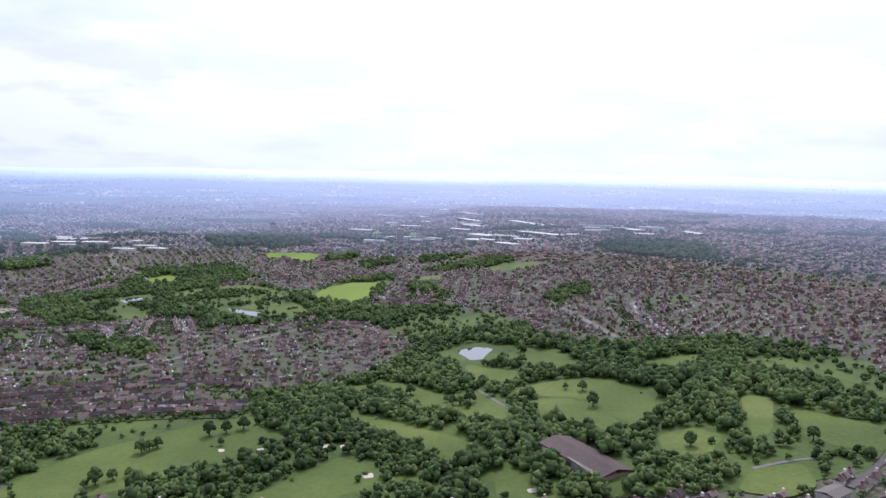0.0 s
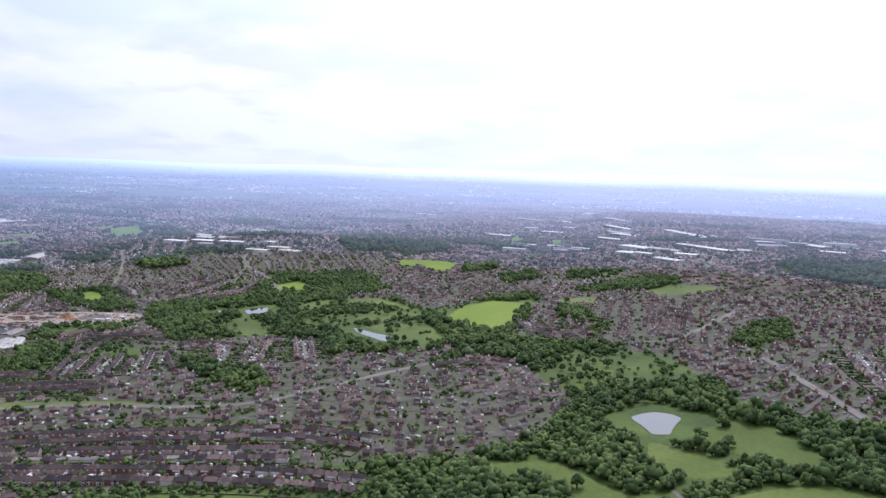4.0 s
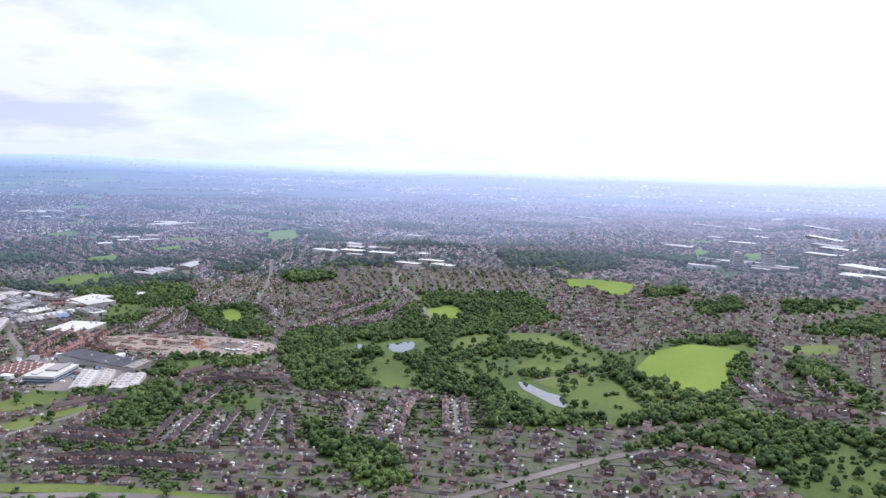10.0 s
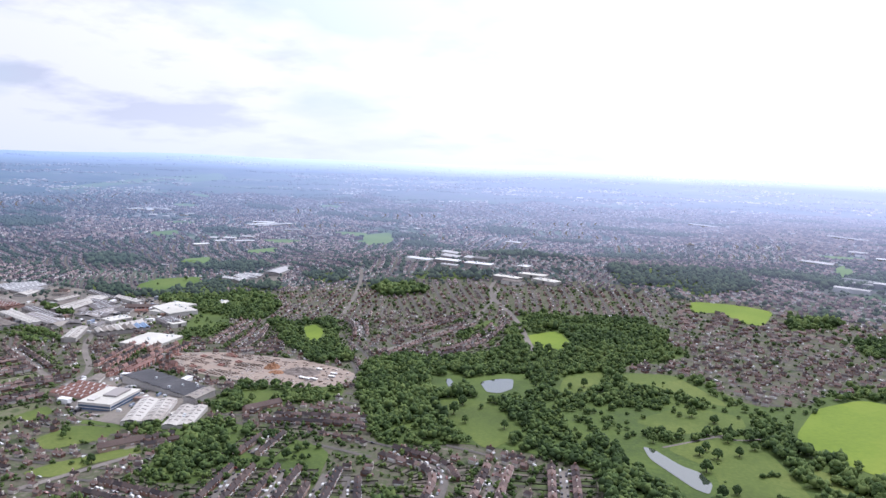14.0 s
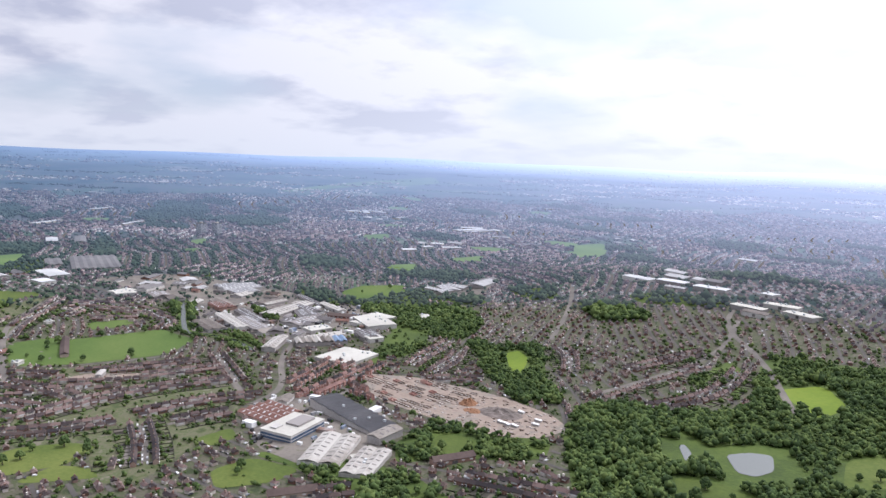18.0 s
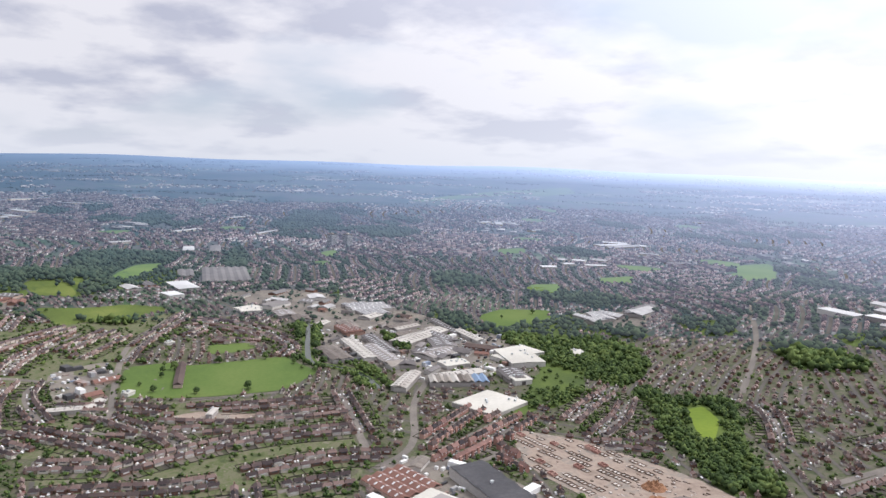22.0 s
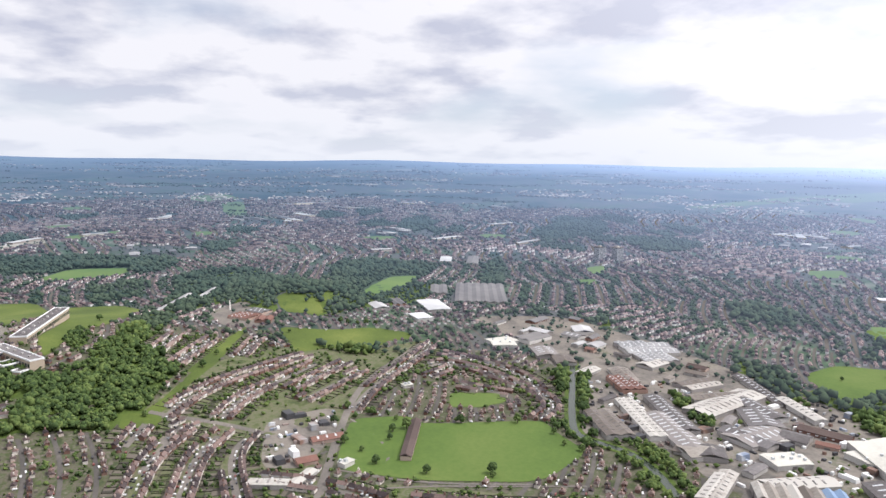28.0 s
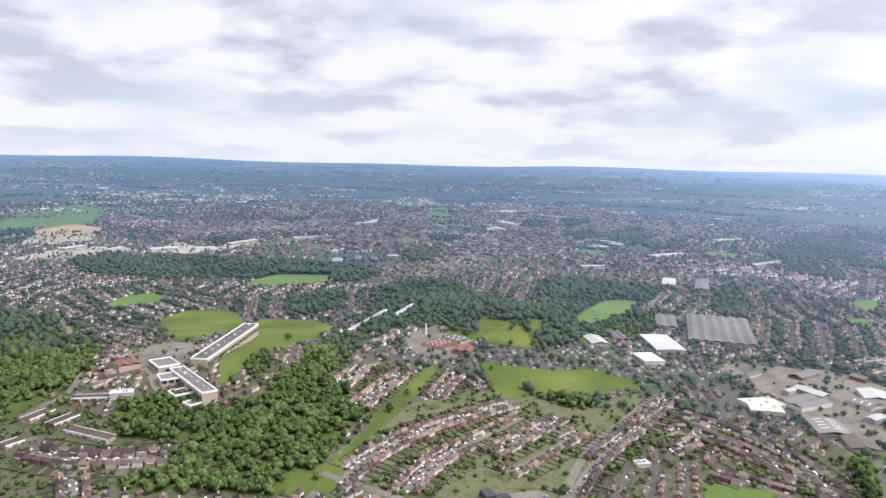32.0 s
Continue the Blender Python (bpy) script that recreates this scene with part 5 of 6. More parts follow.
shed(-184, 2577, 132, 22, -38, 6, "light", "warehouse")
shed(-51, 2431, 104, 22, -46, 6, "white", "warehouse")
shed(96, 2379, 170, 18, -65, 6, "light", "warehouse")
shed(250, 1750, 80, 20, 58, 6, "light", "warehouse")
shed(-2219, -214, 65, 30, -45, 6, "white", "warehouse")
shed(-2246, -129, 47, 24, -47, 6, "light", "warehouse")
shed(-2392, -93, 108, 20, -18, 6, "white", "warehouse")
shed(-2538, 26, 71, 24, -48, 6, "light", "warehouse")
shed(-2183, -410, 70, 20, -8, 6, "white", "warehouse")
shed(-2176, -309, 63, 20, 4, 6, "light", "warehouse")
shed(-2990, 519, 161, 34, 27, 6, "white", "warehouse")
shed(-3379, 510, 49, 24, 62, 6, "white", "warehouse")
shed(-3414, 616, 170, 24, -61, 6, "white", "warehouse")
shed(-3104, 573, 108, 34, 30, 6, "white", "warehouse")
shed(-3274, 765, 163, 20, 61, 6, "light", "warehouse")
shed(-3380, 1006, 109, 20, 73, 6, "white", "warehouse")
shed(-2417, 957, 110, 20, -51, 6, "white", "warehouse")
shed(-2168, 749, 51, 16, -76, 6, "light", "warehouse")
shed(-2984, 107, 85, 24, -50, 6, "white", "warehouse")
shed(-2313, 1155, 115, 18, -47, 6, "light", "warehouse")
shed(-2427, 1995, 65, 26, -74, 6, "white", "warehouse")
shed(-2155, 2012, 60, 26, -73, 6, "light", "warehouse")
shed(-1747, 1958, 107, 36, 83, 6, "white", "warehouse")
shed(-1477, 1496, 34, 24, 64, 6, "white", "warehouse")
shed(-1496, 1569, 25, 24, 76, 6, "white", "warehouse")
shed(-1455, 1611, 46, 22, 57, 6, "white", "warehouse")
shed(-2077, 2729, 35, 26, 19, 6, "white", "warehouse")
shed(-1021, 1197, 42, 18, -81, 6, "light", "warehouse")
shed(-1016, 1273, 43, 26, -71, 6, "light", "warehouse")
shed(-1038, 1193, 41, 14, 0, 6, "light", "warehouse")
shed(-1560, 1896, 47, 22, 29, 6, "light", "warehouse")


def workshops(spots, size):
    """Small units packed into the works estate, in line with the halls around."""
    done = 0
    for _ in range(spots * 14):
        if done >= spots:
            break
        x, y = rng.uniform(-1420, -620), rng.uniform(480, 1000)
        ang = rng.choice([-52.0, 38.0]) + rng.normal(0, 4)
        l, w = rng.uniform(0.6, 1.3) * size, rng.uniform(0.35, 0.6) * size
        c, s = math.cos(radians(ang)), math.sin(radians(ang))
        px = [x + a * l * c - b * w * s for a in (-0.5, 0, 0.5) for b in (-0.6, 0, 0.6)]
        py = [y + a * l * s + b * w * c for a in (-0.5, 0, 0.5) for b in (-0.6, 0, 0.6)]
        if (at_use(np.array(px), np.array(py)) == YARD).all() and not (x > -1130 and y < 620) and math.hypot(x - WINGS[0][0], y - WINGS[0][1]) > 120:
            shed(x, y, l, w, ang, rng.uniform(4.0, 5.5), rng.choice(["light", "grey", "red", "light", "brown", "grey"]), "workshop")
            done += 1


workshops(26, 30)
workshops(40, 18)
town()

# ---------------------------------------------------------------- roads
def quads_stuff(name, quads, mat, label, cat):
    q = np.array([[p for p in k[:4]] for k in quads])
    lift = np.array([k[4] for k in quads])
    z = land(q[..., 0], q[..., 1]) + lift[:, None]
    v = np.concatenate([q, z[..., None]], -1).reshape(-1, 3)
    ob = new(name, mesh_of(name, v.tolist(), np.arange(len(v)).reshape(-1, 4)[:, ::1].tolist(), [mat]))
    return tagged(ob, label, cat, kind="structure")


quads_stuff("canal_bank", bank_quads, M_WOODF, "grassy banks beside the canal", "bank")
quads_stuff("canal", canal_quads, M_CANAL, "dark still water of a narrow canal", "canal")
for blob in greens:
    # greens past 1000 m use grass with haze painted in
    sheet("green", blob, M_HAZE_G if np.hypot(*(blob.mean(0) - MID)) > 1000 else M_PITCH, 0.3, "small green playing field among houses", "green")
quads_stuff("road", road_quads, M_ROAD, "pale grey asphalt streets and main roads", "road")
quads_stuff("side_road", lane_quads, M_LANE, "worn dark asphalt side streets between houses", "road")

# ---------------------------------------------------------------- the many houses, joined
H_V = np.array([[-.5, -.5, 0], [.5, -.5, 0], [.5, .5, 0], [-.5, .5, 0], [-.5, -.5, 1], [.5, -.5, 1], [.5, .5, 1], [-.5, .5, 1]])


def houses_stuff(rows, name, mats, label, pots):
    a = np.array(rows)
    n = len(a)
    c, s = np.cos(a[:, 2]), np.sin(a[:, 2])
    w, d, h, rh = a[:, 3], a[:, 4], a[:, 5], a[:, 6]
    z0 = land(a[:, 0], a[:, 1])

    def put(lx, ly, lz):
        return np.stack([a[:, 0, None] + c[:, None] * lx - s[:, None] * ly, a[:, 1, None] + s[:, None] * lx + c[:, None] * ly, z0[:, None] + lz], -1)

    hip = np.where(rng.random(n) < 0.45, 0.22, 0.0)[:, None]
    one = np.ones((n, 1))
    X, Y, Hh, R = w[:, None] / 2, d[:, None] / 2, h[:, None], rh[:, None]
    wall = put(X * [[-1, 1, 1, -1, -1, 1, 1, -1, -1, 1]] * np.concatenate([np.ones((n, 8)), 1 - 2 * hip, 1 - 2 * hip], 1), Y * [[-1, -1, 1, 1, -1, -1, 1, 1, 0, 0]],
               np.concatenate([-1.5 * one.repeat(4, 1), Hh.repeat(4, 1), (Hh + R - 0.25).repeat(2, 1)], 1))
    roof = put((X + 0.3) * np.concatenate([-one, one, one, -one, -(1 - 2 * hip), 1 - 2 * hip], 1), (Y + 0.4) * [[-1, -1, 1, 1, 0, 0]],
               np.concatenate([(Hh - 0.15).repeat(4, 1), (Hh + R).repeat(2, 1)], 1))
    cx = X * rng.choice([-0.9, 0.0, 0.55], (n, 1)) * (1 - 2 * hip)
    chim = put(cx + 0.55 * np.array([[-1, 1, 1, -1, -1, 1, 1, -1]]), 0.45 * np.array([[-1, -1, 1, 1, -1, -1, 1, 1]]),
               np.concatenate([(Hh + R - 1).repeat(4, 1), (Hh + R + 1.2).repeat(4, 1)], 1))
    bays = [put(X * 0.62 * np.array([[-1, 1, 1, -1, -1, 1, 1, -1]]), sg * (Y + 0.22 * np.array([[-1, -1, 1, 1, -1, -1, 1, 1]])),
                np.concatenate([(Hh * 0.58).repeat(4, 1), (Hh * 0.84).repeat(4, 1)], 1)) for sg in (-1, 1)]
    V = np.concatenate([wall, roof, chim] + bays if pots else [wall, roof], 1)
    F, I = [], []
    per = V.shape[1]
    local = [((0, 1, 5, 4), 0), ((2, 3, 7, 6), 0), ((1, 2, 6, 9, 5), 0), ((3, 0, 4, 8, 7), 0),
             ((10, 11, 15, 14), 1), ((12, 13, 14, 15), 1), ((11, 12, 15), 1), ((13, 10, 14), 1),
             ((16, 17, 21, 20), 0), ((17, 18, 22, 21), 0), ((18, 19, 23, 22), 0), ((19, 16, 20, 23), 0), ((20, 21, 22, 23), 0)]
    for o in (24, 32):
        local += [(tuple(o + q for q in f), 2) for f in ((0, 1, 5, 4), (1, 2, 6, 5), (2, 3, 7, 6), (3, 0, 4, 7), (4, 5, 6, 7))]
    local = local if pots else local[:8]
    for k in range(n):
        o = k * per
        for f, i in local:
            F.append([o + q for q in f])
            I.append(i)
    ob = new(name, mesh_of(name, V.reshape(-1, 3).tolist(), F, mats, I))
    tagged(ob, label, "houses", kind="stuff")


M_PANE = material("window_frames", [(0.10, 0.10, 0.11), (0.40, 0.40, 0.40), (0.78, 0.78, 0.77)], 0.02, 0.5, island=1.8, rough=0.4)


def reach(q):
    return math.hypot(q[0] - MID[0], q[1] - MID[1])


# roofs inside 850 m use the tiles painted darker for cloud shade
houses_stuff([q for q in houses if reach(q) < 850], "houses", [M_BRICK, M_TILE_SHADE, M_PANE], "crowded brick houses with brown tiled roofs in streets", True)
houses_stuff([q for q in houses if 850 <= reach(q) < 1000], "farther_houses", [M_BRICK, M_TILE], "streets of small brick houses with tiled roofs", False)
# works and houses farther out carry haze and a faint glow in their materials
houses_stuff(hazed_sheds, "distant_works", [M_HAZE_S, M_HAZE_S], "pale works sheds among the distant houses, painted with haze", False)
houses_stuff([q for q in houses if reach(q) >= 1000], "distant_houses", [M_HAZE_H, M_HAZE_R], "streets of small houses with haze painted into their colours", False)


def gardens_stuff(rows):
    """Back gardens: a lawn or bed behind each house, with a fence down one side and across the end."""
    V, F, I, B, BF = [], [], [], [], []
    for x, y, a, w, l in rows:
        c, s = math.cos(a), math.sin(a)
        n = np.array([s, -c])      # away from the street
        u = np.array([c, s])
        o = np.array([x, y])
        if at_use(*(o + n * l * 0.9)) in (ROADS, BUILT, WATER, GRASS, PITCH, YARD, EARTH):
            l *= 0.6
        q = [o - u * w / 2, o + u * w / 2, o + u * w / 2 + n * l, o - u * w / 2 + n * l]
        for half in (0, 1):
            a0, a1 = (q[0] * (1 - half / 2) + q[1] * half / 2), (q[0] * (0.5 - half / 2) + q[1] * (0.5 + half / 2))
            b0, b1 = (q[3] * (1 - half / 2) + q[2] * half / 2), (q[3] * (0.5 - half / 2) + q[2] * (0.5 + half / 2))
            k = len(V)
            for p in (a0, a1, b1, b0):
                V.append((p[0], p[1], 0.0))
            F.append((k, k + 3, k + 2, k + 1))
        if l > 4:
            for p0, p1 in ((q[1], q[2]), (q[2], q[3])):
                k = len(B)
                t = (p1 - p0) / (np.linalg.norm(p1 - p0) + 1e-9)
                m = np.array([-t[1], t[0]]) * 0.14
                for p in (p0 + m, p1 + m, p1 - m, p0 - m):
                    B += [(p[0], p[1], -0.5), (p[0], p[1], 0.75)]
                for j in range(4):
                    e, g = k + 2 * j, k + 2 * ((j + 1) % 4)
                    BF.append((e, g, g + 1, e + 1))
                BF.append((k + 1, k + 3, k + 5, k + 7))
    for name, P, Q, mat, lift, lab, cat in (("garden_lawns", V, F, M_LAWN, 0.14, "small back lawns and beds behind the houses", "gardens"), ("garden_fences", B, BF, M_FENCE2, 0.0, "clipped hedges and fences between back gardens", "fences")):
        P = np.array(P)
        P[:, 2] += land(P[:, 0], P[:, 1]) + lift
        tagged(new(name, mesh_of(name, P.tolist(), Q, [mat])), lab, cat, kind="stuff")


gardens_stuff(gardens)


def cars_stuff(rows):
    V, F = [], []
    pro = [(-1.5, 0.18), (1.5, 0.18), (1.5, 0.58), (0.9, 0.68), (0.4, 1.05), (-0.95, 1.05), (-1.45, 0.68)]
    z0 = land(np.array([r[0] for r in rows]), np.array([r[1] for r in rows])) + 0.35
    for (x, y, a), z in zip(rows, z0):
        c, s, o, n = math.cos(a), math.sin(a), len(V), len(pro)
        for sy in (-0.6, 0.6):
            V += [(x + c * q[0] - s * sy, y + s * q[0] + c * sy, z + q[1]) for q in pro]
        F += [[o + k, o + (k + 1) % n, o + n + (k + 1) % n, o + n + k] for k in range(n)] + [[o + k for k in range(n)][::-1], [o + n + k for k in range(n)]]
    tagged(new("parked_cars", mesh_of("parked_cars", V, F, [M_CAR])), "parked cars of many colours along the streets", "cars", kind="stuff")


cars_stuff(cars)

# ---------------------------------------------------------------- trees
T_ = (1 + 5 ** 0.5) / 2
ICO = np.array([(-1, T_, 0), (1, T_, 0), (-1, -T_, 0), (1, -T_, 0), (0, -1, T_), (0, 1, T_), (0, -1, -T_), (0, 1, -T_), (T_, 0, -1), (T_, 0, 1), (-T_, 0, -1), (-T_, 0, 1)]) / 1.902
ICO_F = np.array([(0, 11, 5), (0, 5, 1), (0, 1, 7), (0, 7, 10), (0, 10, 11), (1, 5, 9), (5, 11, 4), (11, 10, 2), (10, 7, 6), (7, 1, 8), (3, 9, 4), (3, 4, 2), (3, 2, 6), (3, 6, 8), (3, 8, 9), (4, 9, 5), (2, 4, 11), (6, 2, 10), (8, 6, 7), (9, 8, 1)])


OCT = np.array([(1, 0, 0), (-1, 0, 0), (0, 1, 0), (0, -1, 0), (0, 0, 1), (0, 0, -1)], float)
OCT_F = np.array([(0, 2, 4), (2, 1, 4), (1, 3, 4), (3, 0, 4), (2, 0, 5), (1, 2, 5), (3, 1, 5), (0, 3, 5)])


def crown(clumps, seed, plain=False):
    """Leaf clumps round a centre, in a crown of unit radius that stands on z = 0.3."""
    g = np.random.default_rng(seed)
    V, F = [], []
    for k in range(clumps):
        if clumps == 1:
            c, r = np.array([0, 0, 0.95]), np.array([1.0, 1.0, 0.85])
        else:
            a, q = k * 2.4 + g.uniform(0, 0.6), math.sqrt((k + 0.5) / clumps)
            c = np.array([math.cos(a) * q * 0.62, math.sin(a) * q * 0.62, 1.25 - 0.65 * q * q + g.uniform(-0.18, 0.18)])
            r = g.uniform(0.75, 1.25, 3) * g.uniform(0.65, 1.25) * (1.08 / clumps ** 0.36)
        rot = np.array(Euler(g.uniform(0, 6.28, 3)).to_matrix())
        ball, tris = (OCT, OCT_F) if plain else (ICO, ICO_F)
        F.append(tris + len(ball) * k)
        V.append((ball * g.uniform(0.85, 1.25, (len(ball), 1))) @ rot.T * r + c)
    return np.concatenate(V), np.concatenate(F)


def trees_stuff(name, xy, radius, clumps, label):
    kinds = [crown(clumps, s, True) for s in range(9)]
    xy, radius = np.asarray(xy), np.asarray(radius)
    z = land(xy[:, 0], xy[:, 1])
    V, F, o = [], [], 0
    pick = rng.integers(0, 9, len(xy))
    spin = rng.uniform(0, 6.28, len(xy))
    tall = rng.uniform(0.8, 1.25, len(xy))
    for k in range(9):
        m = pick == k
        v, f = kinds[k]
        c, s = np.cos(spin[m])[:, None], np.sin(spin[m])[:, None]
        r = radius[m][:, None]
        P = np.stack([xy[m, 0, None] + r * (c * v[:, 0] - s * v[:, 1]), xy[m, 1, None] + r * (s * v[:, 0] + c * v[:, 1]), z[m][:, None] + r * tall[m][:, None] * v[:, 2] * 0.95], -1)
        V.append(P.reshape(-1, 3))
        n = m.sum()
        F.append((f[None] + (o + np.arange(n) * len(v))[:, None, None]).reshape(-1, 3))
        o += n * len(v)
    V, F = np.concatenate(V), np.concatenate(F)
    me = bpy.data.meshes.new(name)
    me.vertices.add(len(V))
    me.vertices.foreach_set("co", V.ravel())
    me.loops.add(F.size)
    me.loops.foreach_set("vertex_index", F.ravel().astype(np.int32))
    me.polygons.add(len(F))
    me.polygons.foreach_set("loop_start", np.arange(0, F.size, 3, dtype=np.int32))
    me.update(calc_edges=True)
    me.shade_smooth()
    me.materials.append(M_LEAF)
    return tagged(new(name, me), label, "trees", kind="stuff")


def woods():
    shore = use == WATER
    edge = (use == GRASS) | (use == PITCH)
    for _ in range(5):
        shore = shore | np.roll(shore, 1, 0) | np.roll(shore, -1, 0) | np.roll(shore, 1, 1) | np.roll(shore, -1, 1)
    edge = edge | np.roll(edge, 1, 0) | np.roll(edge, -1, 0) | np.roll(edge, 1, 1) | np.roll(edge, -1, 1)
    i, j = np.nonzero((use == WOOD) & ~shore & ~edge)
    x, y = X0 + (i + 0.5) * CELL, Y0 + (j + 0.5) * CELL
    r = np.hypot(x - MID[0], y - MID[1])
    keep = (rng.random(len(x)) < np.where(r < 1000, 0.5, 0.26)) & seen_from_path(x, y)
    x, y, r = x[keep] + rng.uniform(-2, 2, keep.sum()), y[keep] + rng.uniform(-2, 2, keep.sum()), r[keep]
    patchy = np.sin(x / 37) * np.sin(y / 41) + np.sin(x / 91 + 1) * np.sin(y / 77 + 2)
    glade = (patchy > -0.95) | (rng.random(len(x)) < 0.3) | (r > 1000)
    x, y, r, patchy = x[glade], y[glade], r[glade], patchy[glade]
    rad = np.clip(3.5 + 0.9 * patchy + rng.normal(0, 0.8, len(x)), 1.7, 6.0)
    near = r < 950
    xy = np.stack([x, y], 1)
    trees_stuff("woodland", xy[near], rad[near], 7, "dense green broadleaf woodland and hedgerows")
    far = r >= 1000
    mid = ~near & ~far
    trees_stuff("far_woodland", xy[mid], rad[mid] * 1.15, 2, "dark green belts of trees between the houses")
    # distant crowns get leaf colour with painted haze
    trees_stuff("distant_woodland", xy[far], rad[far] * 1.2, 1, "dark belts of trees in the distance").data.materials[0] = M_HAZE_T
    # scrub on the open slopes
    i, j = np.nonzero(use == GRASS)
    x, y = X0 + (i + rng.random(len(i))) * CELL, Y0 + (j + rng.random(len(i))) * CELL
    clump = np.sin(x / 11 + 2 * np.sin(y / 23)) * np.sin(y / 9 + 2 * np.sin(x / 19))
    wild = (x > -70) & (x < 30) & (y > 600) & (y < 780)
    keep = (rng.random(len(x)) < np.where(wild, 0.5, 0.16)) & (clump > np.where(wild, -0.1, 0.72)) & (np.hypot(x - MID[0], y - MID[1]) < 1000)
    trees_stuff("scrub", np.stack([x[keep], y[keep]], 1), rng.uniform(0.8, 2.4, keep.sum()), 4, "low bushes and thorn scrub on the grass slopes")
    # garden trees
    n = 800000
    q, t = np.sqrt(rng.uniform(0, 1, n)) ** 1.35 * 3200, rng.uniform(0, 2 * np.pi, n)
    a = np.stack([MID[0] + q * np.cos(t), MID[1] + q * np.sin(t)], 1)
    bare = (a[:, 0] < -1850) & (a[:, 1] < 700)      # dense old streets with few trees
    r = np.hypot(a[:, 0] - MID[0], a[:, 1] - MID[1])
    lush = 0.5 + 0.5 * np.sin(a[:, 0] / 173 + 1.3) * np.sin(a[:, 1] / 211)
    u = at_use(a[:, 0], a[:, 1])
    ok = (((u == 0) & (rng.random(n) < np.where(r < 800, 0.45 + 0.55 * lush, np.where(bare, 0.35, 1.0) * np.where(r < 1750, 0.5 + 0.5 * lush, 0.10 + 0.17 * lush)))) | ((u == 8) & (rng.random(n) < 0.75)) | ((u == YARD) & (rng.random(n) < 0.1)) | ((u == ESTATE) & (rng.random(n) < 0.22))) & (r < 3150) & seen_from_path(a[:, 0], a[:, 1])
    a, r = a[ok], r[ok]
    rad = rng.uniform(0.8, 2.3, len(a)) ** 1.15
    near = r < 800
    trees_stuff("garden_trees", a[near], rad[near] * 0.85, 3, "garden trees and shrubs among the houses")
    far = r >= 1000
    mid = ~near & ~far
    trees_stuff("far_garden_trees", a[mid], rad[mid] * 1.1, 1, "scattered trees among the farther streets")
    # same haze-painted leaf colour for the distant gardens
    trees_stuff("distant_garden_trees", a[far], rad[far] * 1.6, 1, "scattered trees among distant streets").data.materials[0] = M_HAZE_T


woods()


def far_town():
    """The distance in painted haze: belts of trees and drawn-out clusters of houses, lying across the rise of the far
    land.
    """
    def across(n, lo, hi, length, deep, per):
        r0, t0 = rng.uniform(lo, hi, n), rng.uniform(0, 2 * np.pi, n)
        keep = seen_from_path(MID[0] + r0 * np.cos(t0), MID[1] + r0 * np.sin(t0))
        r0, t0 = r0[keep].repeat(per), t0[keep].repeat(per)
        half = (rng.uniform(0.2, 1.0, keep.sum()) * length).repeat(per)
        s = rng.uniform(-1, 1, len(r0)) * half
        t = t0 + s / r0
        r = r0 + rng.normal(0, deep, len(r0)) + 25 * np.sin(s / 90 + r0)
        ok = r < 4430
        return (MID[0] + r * np.cos(t))[ok], (MID[1] + r * np.sin(t))[ok]

    x, y = across(620, 2700, 4420, 330, 9, 46)
    ob = trees_stuff("distant_trees", np.stack([x, y], 1), rng.uniform(2.0, 4.2, len(x)), 1, "belts of trees painted with blue haze")
    # leaf colour swapped for the one with haze and glow
    ob.data.materials[0] = M_HAZE_T
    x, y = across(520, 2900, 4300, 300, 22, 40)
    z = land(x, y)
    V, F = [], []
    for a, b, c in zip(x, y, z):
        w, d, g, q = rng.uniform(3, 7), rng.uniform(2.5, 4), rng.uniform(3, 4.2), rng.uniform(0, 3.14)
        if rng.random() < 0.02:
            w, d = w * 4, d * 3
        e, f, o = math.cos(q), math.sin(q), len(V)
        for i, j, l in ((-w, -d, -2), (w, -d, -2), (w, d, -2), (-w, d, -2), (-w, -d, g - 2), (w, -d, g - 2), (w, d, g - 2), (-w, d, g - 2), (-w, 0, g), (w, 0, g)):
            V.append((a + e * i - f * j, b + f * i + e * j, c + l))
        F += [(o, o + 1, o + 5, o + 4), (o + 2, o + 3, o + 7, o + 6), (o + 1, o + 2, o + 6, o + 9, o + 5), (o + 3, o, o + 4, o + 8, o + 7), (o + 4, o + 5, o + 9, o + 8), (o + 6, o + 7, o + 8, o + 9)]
    tagged(new("distant_town", mesh_of("distant_town", V, F, [M_HAZE_H])), "far-off houses and works paled with painted blue haze", "houses", kind="stuff")


far_town()

# ---------------------------------------------------------------- near houses, one by one
def window_bm(x, z, w, h, y):
    bm = box_bm(x - w / 2, x + w / 2, y - 0.10, y + 0.02, z, z + h)
    return bm


